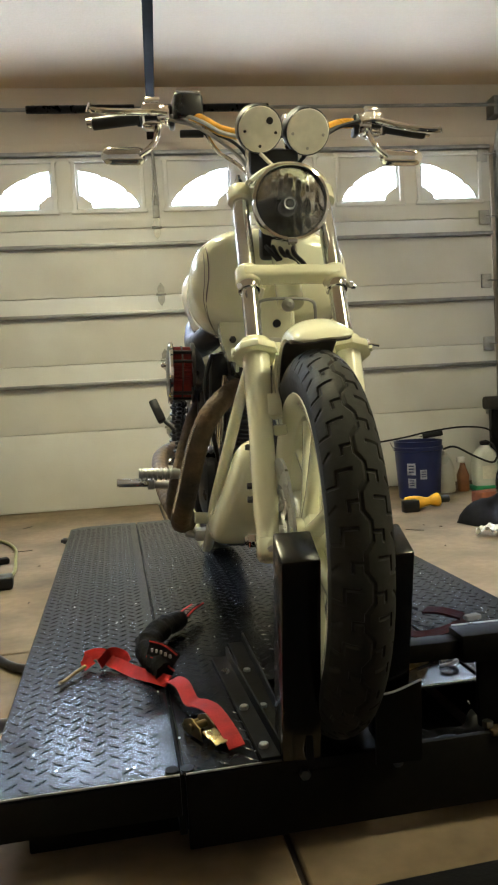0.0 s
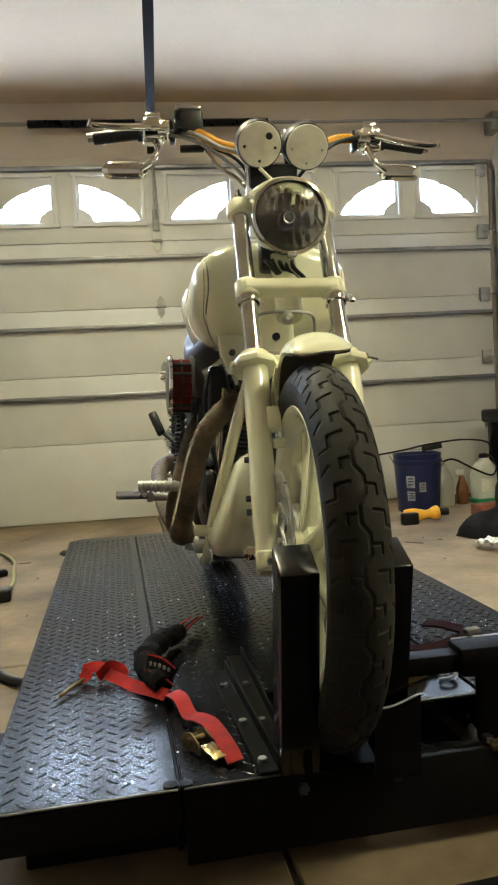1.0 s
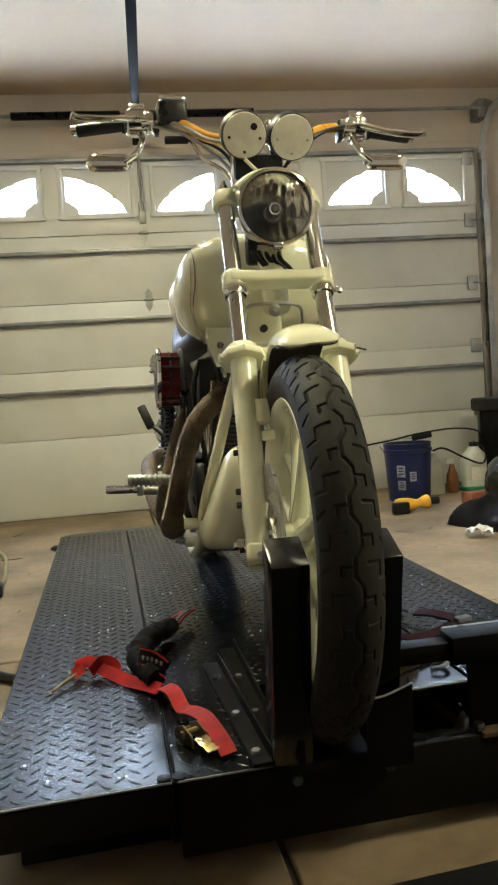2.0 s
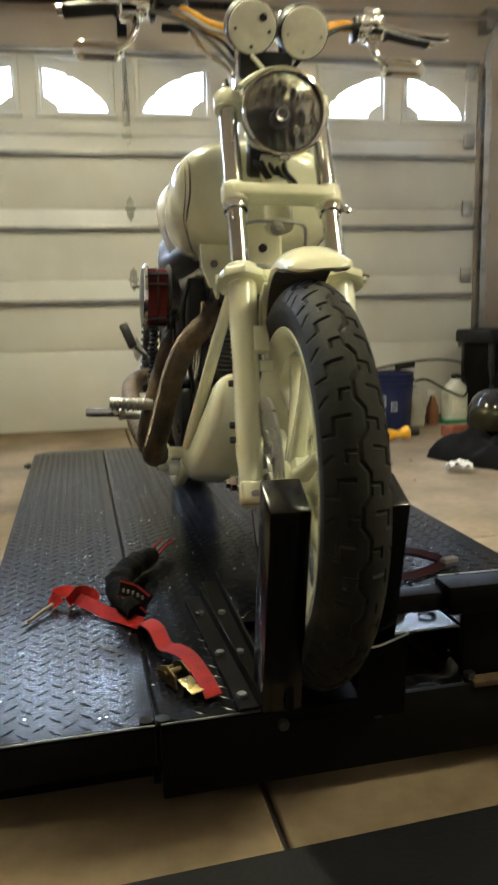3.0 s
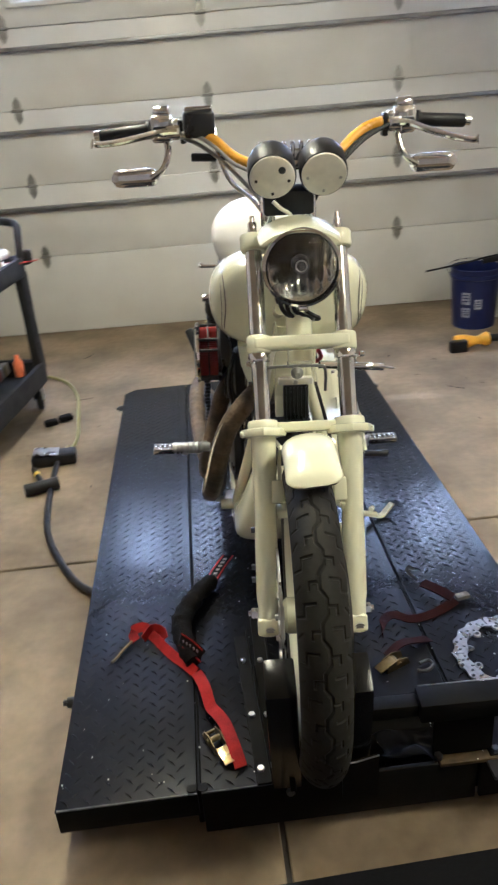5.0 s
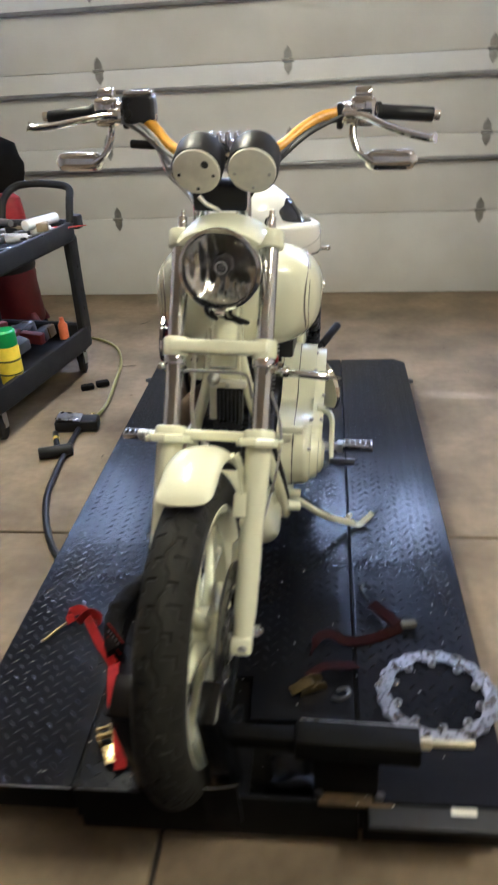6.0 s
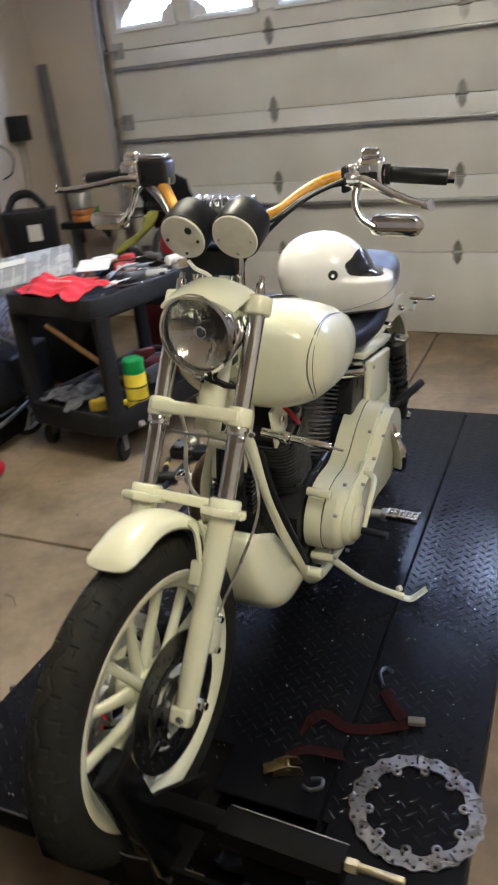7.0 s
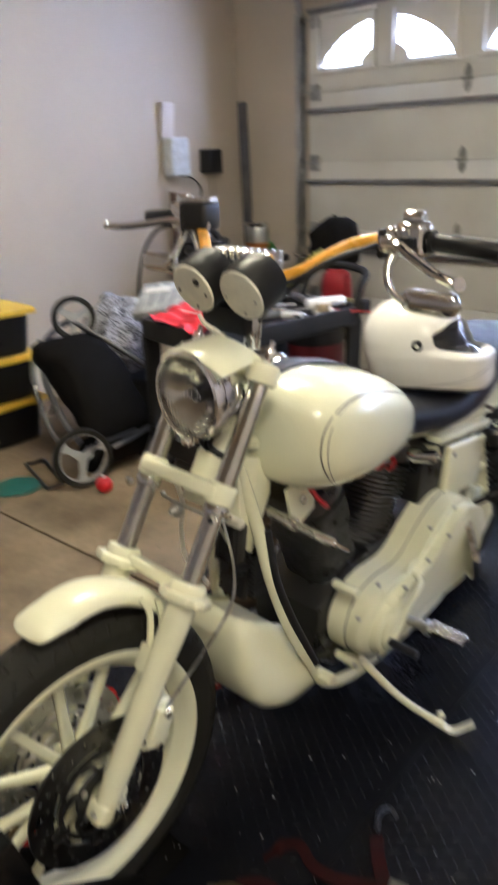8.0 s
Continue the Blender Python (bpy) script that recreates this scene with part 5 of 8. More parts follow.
loft(bm, secs)
bm.faces.new([bm.verts.new(p + Vector((0, 0.002, -0.004))) for p in secs[1][:29]])
part("chin_fairing", bm, PEARL, bike, sharp=60)

# ---- engine
bm = B()
prism(bm, [(0.62, 0.24), (0.70, 0.175), (1.00, 0.17), (1.18, 0.22), (1.22, 0.36), (1.12, 0.46), (0.90, 0.46), (0.74, 0.45), (0.62, 0.38)], "x", -0.10, 0.09, bevel=0.012)
engine = part("crankcase", bm, BLACKMETAL, bike)
for tilt, base in ((-22.5, 0.775), (22.5, 0.845)):
    m = Matrix.Translation((0, base, 0.36)) @ Matrix.Rotation(radians(-tilt), 4, "X")
    bm = B()
    cyl(bm, m @ Vector((0, 0, 0.04)), m @ Vector((0, 0, 0.30)), 0.052, seg=24)
    cylinder = part("cylinder", bm, FINS, bike, "finned black cylinder")
    for k in range(17):
        bm = B()
        h = 0.09 + 0.0125 * k
        grow = 0.076 if k < 10 else 0.084
        ringv = superring(0, 0, h - 0.0018, grow, grow, 24, 3.4, "xy")
        ringt = superring(0, 0, h + 0.0018, grow, grow, 24, 3.4, "xy")
        loft(bm, [[m @ p for p in ringv], [m @ p for p in ringt]])
        part("fin", bm, FINS, cylinder)
    bm = B()
    loft(bm, [[m @ p for p in superring(0, 0, h, w, w * 0.95, 24, 3.5, "xy")] for h, w in ((0.305, 0.08), (0.33, 0.082), (0.352, 0.076), (0.362, 0.06))])
    part("rocker_cover", bm, BLACKMETAL, cylinder)
    bm = B()
    for s in (-1, 1):
        cyl(bm, m @ Vector((-0.095, s * 0.03, -0.02)), m @ Vector((-0.088, s * 0.02, 0.30)), 0.010, seg=12)
    part("pushrod_tube", bm, CHROME, cylinder)
bm = B()
lathe(bm, [(0.02, 0.0), (0.10, 0.0), (0.105, 0.01), (0.10, 0.03), (0.06, 0.042), (0.01, 0.045)], Matrix.Translation((-0.10, 0.80, 0.33)) @ pose(0, 0, 0, 0, -90, 0), seg=36)
box(bm, (-0.125, 0.98, 0.30), (0.05, 0.2, 0.15), bevel=0.02, seg=3)
part("cam_cover", bm, BLACKMETAL, engine)
# red plug leads
bm = B()
sweep(bm, [(0.06, 0.64, 0.66), (0.095, 0.62, 0.66), (0.10, 0.585, 0.69), (0.07, 0.57, 0.73)], 0.006, seg=8)
sweep(bm, [(0.05, 0.90, 0.69), (0.09, 0.86, 0.70), (0.10, 0.82, 0.685), (0.07, 0.80, 0.69)], 0.006, seg=8)
sweep(bm, [(0.05, 0.93, 0.68), (0.10, 0.89, 0.675), (0.10, 0.86, 0.665)], 0.006, seg=8)
part("plug_lead", bm, REDWIRE, engine, "red spark plug lead")


# primary cover: two rounded bosses joined by a rising case
def hull2(c1, r1, c2, r2, n=28):
    pts = [(c1[0] + r1 * math.cos(2 * math.pi * i / n), c1[1] + r1 * math.sin(2 * math.pi * i / n)) for i in range(n)]
    pts += [(c2[0] + r2 * math.cos(2 * math.pi * i / n), c2[1] + r2 * math.sin(2 * math.pi * i / n)) for i in range(n)]
    pts = sorted(set(pts))

    def half(ps):
        h = []
        for p in ps:
            while len(h) > 1 and (h[-1][0] - h[-2][0]) * (p[1] - h[-2][1]) - (h[-1][1] - h[-2][1]) * (p[0] - h[-2][0]) <= 0:
                h.pop()
            h.append(p)
        return h
    return half(pts)[:-1] + half(pts[::-1])[:-1]


def waisted(c1, r1, c2, r2, top, low, n=72):
    """The hull of two circles, drawn in above and below between them."""
    pts = [Vector(p) for p in hull2(c1, r1, c2, r2, 48)]
    lens = [(pts[(i + 1) % len(pts)] - pts[i]).length for i in range(len(pts))]
    total, out = sum(lens), []
    ax = Vector((c2[0] - c1[0], c2[1] - c1[1]))
    for k in range(n):
        d, i = total * k / n, 0
        while d > lens[i]:
            d, i = d - lens[i], i + 1
        p = pts[i].lerp(pts[(i + 1) % len(pts)], d / lens[i])
        q = (p - Vector(c1)).dot(ax) / ax.length_squared
        side = Vector((-ax.y, ax.x)).normalized()
        h = (p - Vector(c1)).dot(side)
        pull = (top if h > 0 else low) * math.exp(-((q - 0.42) / 0.26) ** 2) * min(1.0, abs(h) / 0.05)
        p -= side * math.copysign(pull, h)
        out.append((p.x, p.y))
    return out


bm = B()
prism(bm, waisted((0.765, 0.337), 0.100, (1.085, 0.400), 0.142, 0.040, 0.030), "x", 0.075, 0.122, bevel=0.004)
prism(bm, waisted((0.765, 0.337), 0.096, (1.085, 0.400), 0.137, 0.042, 0.032), "x", 0.1225, 0.172, bevel=0.022, seg=5)
prism(bm, waisted((0.800, 0.350), 0.066, (1.105, 0.405), 0.112, 0.022, 0.022), "x", 0.165, 0.202, bevel=0.026, seg=6)
primary = part("primary_cover", bm, PEARL, bike, "cream-painted primary drive cover")
seam = [Vector((0.1225, y, z)) for y, z in waisted((0.765, 0.337), 0.0975, (1.085, 0.400), 0.1388, 0.0415, 0.0315)]
part("case_seam", sweep(B(), seam + seam[:1], 0.0016, seg=6, per=1), mat("dark_gasket_line", (0.05, 0.048, 0.04), 0.8), primary)
bm = B()
lathe(bm, [(0.02, 0.0), (0.070, 0.0), (0.070, 0.018), (0.064, 0.032), (0.052, 0.034), (0.050, 0.042), (0.036, 0.050), (0.01, 0.052)], Matrix.Translation((0.160, 0.765, 0.327)) @ pose(0, 0, 0, 0, 90, 0), seg=40)
part("front_boss", bm, PEARL, primary)
bm = B()
lathe(bm, [(0.02, 0.0), (0.100, 0.0), (0.102, 0.012), (0.090, 0.022), (0.01, 0.024)], Matrix.Translation((0.175, 1.150, 0.385)) @ pose(0, 0, 0, 0, 78, 40), seg=36)
part("derby_cover", bm, CHROME, primary, "chrome round cover plate")
bm = B()
for y, z, x in ((0.645, 0.41, 0.171), (0.72, 0.462, 0.172), (0.80, 0.425, 0.199), (0.90, 0.455, 0.201), (1.00, 0.48, 0.201), (0.95, 0.512, 0.173), (1.07, 0.522, 0.173), (0.645, 0.28, 0.171), (0.76, 0.23, 0.171), (0.92, 0.25, 0.173)):
    cyl(bm, (x - 0.006, y, z), (x + 0.004, y, z), 0.0048, seg=10, bevel=0.001)
part("cover_bolt", bm, ALLOY, primary)
for z, y in ((0.455, 0.668), (0.235, 0.70)):
    part("mounting_ear", cyl(B(), (0.085, y, z), (0.150, y, z), 0.012, seg=14, bevel=0.003), PEARL, primary)

primary.matrix_basis = pose(0.022, -0.020, 0) @ primary.matrix_basis
# foot controls
for s in (-1, 1):
    bm = B()
    cyl(bm, (s * 0.20, 0.80, 0.325), (s * 0.275, 0.80, 0.33), 0.012, seg=14)
    box(bm, (s * 0.278, 0.80, 0.330), (0.02, 0.03, 0.03), bevel=0.005)
    part("foot_control", bm, ALLOY, bike)
    bm = box(B(), (s * 0.326, 0.80, 0.329), (0.084, 0.030, 0.010), bevel=0.003)
    peg = part("foot_peg", bm, CHROME, bike, "serrated chrome foot peg")
    for dy in (-0.016, 0.016):
        part("peg_rail", box(B(), (s * 0.328, 0.80 + dy, 0.335), (0.088, 0.006, 0.018), bevel=0.002), CHROME, peg)
    for k in range(6):
        part("peg_rung", box(B(), (s * (0.290 + 0.0155 * k), 0.80, 0.337), (0.006, 0.034, 0.020), bevel=0.002), CHROME, peg)
bm = B()
sweep(bm, [(0.215, 0.845, 0.425), (0.240, 0.815, 0.430), (0.250, 0.775, 0.424), (0.251, 0.735, 0.398), (0.252, 0.705, 0.366), (0.254, 0.672, 0.348)], lambda q: 0.0095 - 0.003 * q, seg=10)
cyl(bm, (0.205, 0.845, 0.425), (0.230, 0.845, 0.425), 0.014, seg=16, bevel=0.003)
lever = part("shift_lever", bm, PEARL, bike)
part("shift_peg", cyl(B(), (0.248, 0.676, 0.348), (0.318, 0.676, 0.346), 0.010, seg=12, bevel=0.002), BLACKPLASTIC, lever, "black rubber shift peg")
bm = B()
cyl(bm, (-0.20, 0.745, 0.362), (-0.312, 0.745, 0.366), 0.014, seg=14, bevel=0.003)
for k in range(7):
    cyl(bm, (-0.222 - 0.013 * k, 0.745, 0.3627), (-0.228 - 0.013 * k, 0.745, 0.3630), 0.0175, seg=14, bevel=0.002)
ribbon(bm, [(-0.17, 0.86, 0.34), (-0.19, 0.80, 0.35), (-0.21, 0.75, 0.375)], 0.02, 0.01, side=(1, 0, 0))
part("brake_pedal", bm, ALLOY, bike)
# side stand, swung out
bm = B()
sweep(bm, [(0.125, 0.755, 0.190), (0.165, 0.765, 0.155), (0.225, 0.79, 0.100), (0.285, 0.82, 0.058), (0.335, 0.842, 0.036)], lambda q: 0.0115 - 0.002 * q, seg=10)
ribbon(bm, [(0.300, 0.828, 0.048), (0.335, 0.843, 0.030), (0.356, 0.850, 0.0255), (0.374, 0.862, 0.036), (0.396, 0.875, 0.056)], 0.022, 0.006, side=(0.3, -0.9, 0))
cyl(bm, (0.318, 0.842, 0.056), (0.325, 0.852, 0.056), 0.009, seg=12)
box(bm, (0.115, 0.745, 0.190), (0.05, 0.05, 0.035), bevel=0.008)
part("side_stand", bm, PEARL, bike)

# ---- air cleaner on the right
bm = B()
ma = Matrix.Translation((-0.155, 0.80, 0.637)) @ pose(0, 0, 0, 0, -90, 0)
lathe(bm, [(0.02, -0.03), (0.05, -0.02), (0.078, 0.0), (0.084, 0.002), (0.084, 0.010), (0.06, 0.012)], ma, seg=40)
for k in range(4):
    a = radians(45 + 90 * k)
    cyl(bm, ma @ Vector((0.078 * math.cos(a), 0.078 * math.sin(a), 0.008)), ma @ Vector((0.078 * math.cos(a), 0.078 * math.sin(a), 0.062)), 0.005, seg=8)
air = part("air_cleaner", bm, BLACKMETAL, bike, "round air cleaner with a red pleated filter")
bm = B()
n = 72
for h0, h1 in ((0.012, 0.060),):
    r0 = [bm.verts.new(ma @ Vector(((0.0725 if i % 2 else 0.0675) * math.cos(2 * math.pi * i / (2 * n)), (0.0725 if i % 2 else 0.0675) * math.sin(2 * math.pi * i / (2 * n)), h0))) for i in range(2 * n)]
    r1 = [bm.verts.new(ma @ Vector(((0.0725 if i % 2 else 0.0675) * math.cos(2 * math.pi * i / (2 * n)), (0.0725 if i % 2 else 0.0675) * math.sin(2 * math.pi * i / (2 * n)), h1))) for i in range(2 * n)]
    ring_faces(bm, [r0, r1])
part("filter_element", bm, REDFILTER, air, sharp=20)
bm = B()
lathe(bm, [(0.05, 0.060), (0.083, 0.060), (0.085, 0.066), (0.080, 0.072), (0.055, 0.076), (0.01, 0.078)], ma, seg=40)
part("end_cap", bm, BLACKMETAL, air, "black end cap with a chrome rim")
part("cap_rim", lathe(B(), [(0.083, 0.060), (0.0865, 0.062), (0.0865, 0.069), (0.082, 0.072)], ma, seg=40, closed=True), CHROME, air)
for h in (0.036,):
    part("cage_ring", lathe(B(), [(0.0735, h - 0.002), (0.076, h - 0.002), (0.076, h + 0.002), (0.0735, h + 0.002)], ma, seg=40, closed=True), BLACKMETAL, air)
for k in range(4):
    a = radians(22.5 + 90 * k)
    part("cage_bar", cyl(B(), ma @ Vector((0.077 * math.cos(a), 0.077 * math.sin(a), 0.008)), ma @ Vector((0.077 * math.cos(a), 0.077 * math.sin(a), 0.062)), 0.0045, seg=8), BLACKMETAL, air)
bm = B()
box(bm, (-0.12, 0.78, 0.55), (0.06, 0.10, 0.08), bevel=0.012)
for k in range(12):
    lathe(bm, [(0.004, -0.006), (0.010, -0.003), (0.010, 0.003), (0.004, 0.006)], Matrix.Translation((-0.20 + 0.002 * math.sin(k), 0.80 + 0.002 * k, 0.55 - 0.012 * k)), seg=8)
part("carburettor", bm, BLACKMETAL, bike)
bm = B()
box(bm, (-0.10, 0.68, 0.62), (0.05, 0.06, 0.13), bevel=0.012)
box(bm, (-0.10, 0.90, 0.60), (0.06, 0.06, 0.12), bevel=0.012)
sweep(bm, [(-0.12, 0.66, 0.68), (-0.14, 0.64, 0.60), (-0.12, 0.66, 0.48), (-0.10, 0.70, 0.40)], 0.006, seg=8)
part("engine_hose", bm, BLACKPLASTIC, bike)


# ---- wrapped exhaust
def wrapped(name, pts, r):
    bm = B()
    path = spline(pts, 26)
    fr = frames_along(path)
    secs = []
    d = 0.0
    for i, (p, t, n, b) in enumerate(fr):
        if i:
            d += (p - fr[i - 1][0]).length
        ph = 2 * math.pi * d / 0.026
        secs.append([p + (r * (1 + 0.055 * (((ph / (2 * math.pi) + j / 16) % 1.0) ** 2))) * (math.cos(2 * math.pi * j / 16) * n + math.sin(2 * math.pi * j / 16) * b) for j in range(16)])
    loft(bm, secs)
    return part(name, bm, WRAP, bike, "exhaust pipe in scorched brown wrap", sharp=25)


FRONT_PIPE = [(-0.04, 0.66, 0.600), (-0.071, 0.60, 0.585), (-0.105, 0.568, 0.562), (-0.140, 0.558, 0.520), (-0.165, 0.565, 0.460), (-0.180, 0.580, 0.395), (-0.192, 0.605, 0.330), (-0.202, 0.640, 0.275), (-0.203, 0.690, 0.240), (-0.185, 0.76, 0.226), (-0.178, 0.88, 0.225), (-0.18, 1.05, 0.225), (-0.20, 1.45, 0.245)]
pipe = wrapped("exhaust_pipe", FRONT_PIPE, 0.0265)
wrapped("exhaust_pipe", [(-0.06, 0.82, 0.610), (-0.105, 0.80, 0.580), (-0.148, 0.79, 0.525), (-0.175, 0.78, 0.450), (-0.196, 0.77, 0.370), (-0.212, 0.77, 0.300), (-0.212, 0.80, 0.250), (-0.20, 0.86, 0.232)], 0.0245)
wrapped("exhaust_pipe", [(-0.13, 1.38, 0.395), (-0.19, 1.32, 0.390), (-0.232, 1.23, 0.372), (-0.240, 1.13, 0.340), (-0.234, 1.02, 0.300), (-0.222, 0.93, 0.265), (-0.205, 0.86, 0.240)], 0.0265)
# a bright coil of lacing along the outer seam of the wrap
bm = B()
seam = spline([Vector((x - 0.0225, y - 0.013, z)) for x, y, z in FRONT_PIPE[1:8]], 13)
for i, (p, t, n, b) in enumerate(frames_along(seam)):
    lathe(bm, [(0.0014, -0.0016), (0.0042, 0.0), (0.0014, 0.0016)], Matrix.Translation(p) @ t.to_track_quat("Z", "Y").to_matrix().to_4x4(), seg=8)
part("wrap_stitching", bm, mat("dull_wire_stitch", (0.27, 0.235, 0.17), 0.5, metal=0.5, vary=0.3, scale=40), pipe, "row of small steel stitches")
bm = B()
cyl(bm, (-0.19, 0.71, 0.205), (-0.12, 0.71, 0.19), 0.010, seg=10)
box(bm, (-0.14, 0.72, 0.20), (0.05, 0.06, 0.03), bevel=0.006)
part("pipe_bracket", bm, ALLOY, bike)

# the front end is turned a little to its right about the steering line
FRONT = ("front_wheel", "fork_tube", "fork_leg", "fork_brace", "lower_clamp", "upper_clamp", "brake_tee", "headlight", "headlight_visor", "wiring_box", "gauge", "gauge_cable", "handlebar", "front_fender", "brake_caliper", "brake_line")
pivot = fork_at(AXLE, 0, -0.045)
STEER = Matrix.Translation(pivot) @ Matrix.Rotation(radians(-3.0), 4, Vector((0, RAKE, 1)).normalized()) @ Matrix.Translation(-pivot)
for ob in bike.children:
    if ob.name.split(".")[0] in FRONT:
        ob.matrix_basis = STEER @ ob.matrix_basis

# ---------------------------------------------------------------- helmet on the seat
helmet = thing("full_face_helmet", Matrix.Translation((0.002, 2.40, 0.950)) @ pose(0, 0, 0, -2, -2, 17) @ Matrix.Scale(0.925, 4), "glossy white full-face helmet with a dark visor, resting on the seat", "helmet")


HELM = [(0.0, 0.136, 0.102, 0.010), (0.018, 0.147, 0.112, 0.010), (0.05, 0.150, 0.121, 0.006), (0.09, 0.155, 0.127, 0.0), (0.13, 0.153, 0.127, -0.006), (0.165, 0.142, 0.120, -0.012), (0.195, 0.122, 0.106, -0.016), (0.22, 0.094, 0.083, -0.018), (0.238, 0.060, 0.054, -0.018), (0.246, 0.022, 0.02, -0.018)]


def helmet_point(t, z, proud=0.0):
    """x ahead (the face), y to its left, z up from the neck edge; the chin bar juts out below the eye opening."""
    for (z0, *p), (z1, *q) in zip(HELM, HELM[1:]):
        if z <= z1:
            break
    k = (z - z0) / (z1 - z0)
    k = k * k * (3 - 2 * k) * 0.4 + k * 0.6
    a, b, off = [u + (w - u) * k for u, w in zip(p, q)]
    jaw = 1 / (1 + math.exp((z - 0.106) / 0.004))
    square = 0.92 - (0.26 * jaw if math.cos(t) > 0 else 0.0)
    x = off + (a + proud) * math.copysign(abs(math.cos(t)) ** square, math.cos(t))
    if x > 0.02:
        x += 0.056 * jaw * min(1.0, (x - 0.02) / 0.09) ** 1.2
    return Vector((x, (b + proud) * math.copysign(abs(math.sin(t)) ** square, math.sin(t)), z))


zs = [0.0, 0.006, 0.018, 0.034, 0.05, 0.058, 0.064, 0.070, 0.078, 0.086, 0.092, 0.097, 0.101, 0.105, 0.109, 0.114, 0.12, 0.13, 0.148, 0.165, 0.18, 0.195, 0.208, 0.22, 0.23, 0.238, 0.243, 0.246]
bm = loft(B(), [[helmet_point(2 * math.pi * i / 72, z) for i in range(72)] for z in zs])
part("shell", bm, WHITE, helmet, sharp=80)
# visor over the eye opening, rounded at its corners, a little proud of the shell
bm = B()
NU, NV = 36, 12
sheets = []
for proud in (0.0030, -0.004):
    g = []
    for i in range(NU + 1):
        row = []
        for j in range(NV + 1):
            u, v = -1 + 2 * i / NU, -1 + 2 * j / NV
            x, y = u * math.sqrt(1 - 0.42 * v ** 4), v * math.sqrt(1 - 0.60 * u ** 4)
            row.append(bm.verts.new(helmet_point(radians(62) * x, 0.149 + 0.041 * y - 0.010 * abs(x), proud)))
        g.append(row)
    sheets.append(g)
    for i in range(NU):
        for j in range(NV):
            bm.faces.new((g[i][j], g[i + 1][j], g[i + 1][j + 1], g[i][j + 1]))
edge = [[g[i][0] for i in range(NU)] + [g[NU][j] for j in range(NV)] + [g[i][NV] for i in range(NU, 0, -1)] + [g[0][j] for j in range(NV, 0, -1)] for g in sheets]
ring_faces(bm, edge)
part("visor", bm, DARKGLASS, helmet, "dark smoked visor", sharp=70)
bm = sweep(B(), [helmet_point(radians(a), 0.072 - 0.00012 * abs(a) ** 1.4, 0.0006) for a in range(-120, 121, 12)], 0.0012, seg=6, per=3)
part("crease", bm, mat("grey_seam", (0.30, 0.30, 0.29), 0.5), helmet)
bm = sweep(B(), [helmet_point(radians(a), 0.003, -0.001) for a in range(0, 361, 10)], 0.0045, seg=8, per=2)
part("edge_trim", bm, BLACKPLASTIC, helmet)
for s in (-1, 1):
    bm = B()
    lathe(bm, [(0.015, -0.004), (0.015, 0.005), (0.010, 0.008), (0.004, 0.008)], Matrix.Translation((0.028, s * 0.1235, 0.128)) @ pose(0, 0, 0, -90 * s, 0, 0), seg=20)
    pv = part("visor_pivot", bm, BLACKPLASTIC, helmet)
    bm = B()
    lathe(bm, [(0.006, 0.005), (0.006, 0.0095), (0.003, 0.010)], Matrix.Translation((0.028, s * 0.1235, 0.128)) @ pose(0, 0, 0, -90 * s, 0, 0), seg=12)
    part("pivot_screw", bm, CHROME, pv)
bm = loft(B(), [[Vector((0.015 + 0.118 * k * math.cos(t), 0.098 * k * math.sin(t), z)) for t in [2 * math.pi * i / 32 for i in range(32)]] for z, k in ((-0.012, 0.86), (0.0, 0.99), (0.012, 0.99))])
part("neck_roll", bm, BLACKCLOTH, helmet)


# ---------------------------------------------------------------- wheel vice and fittings of the lift table
TO_LIFT = pose(-0.548, 1.062, 0, 0, 0, 3.4).inverted()


def on_lift(name, bm, material, label="", parent=None):
    """A part of the lift table, given in the room's metres."""
    bm.transform(TO_LIFT)
    return part(name, bm, material, parent or lift, label)


for s, x in ((-1, -0.059), (1, 0.090)):
    bm = B()
    h = 0.031 if s < 0 else 0.021
    lo = [(x - h, 1.072, PLAT_Z + 0.002), (x + h, 1.072, PLAT_Z + 0.002), (x + h, 1.150, PLAT_Z + 0.002), (x - h, 1.150, PLAT_Z + 0.002)]
    hi = [(x - h + 0.002, 0.985, 0.497), (x + h - 0.002, 0.985, 0.497), (x + h - 0.002, 1.056, 0.528), (x - h + 0.002, 1.056, 0.528)]
    loft(bm, [[Vector(p) for p in lo], [Vector(p) for p in hi]])
    bmesh.ops.bevel(bm, geom=bm.edges[:], offset=0.004, segments=2, affect="EDGES", profile=0.5)
    post = on_lift("vice_jaw", bm, GLOSSBLACK)
    # the back leaf of the jaw, along the tyre
    bm = prism(B(), [(1.06, 0.165), (1.31, 0.165), (1.31, 0.190), (1.15, 0.310), (1.06, 0.360)], "x", x - s * 0.012 - 0.006, x - s * 0.012 + 0.006, bevel=0.003)
    on_lift("jaw_plate", bm, LIFTPAINT)
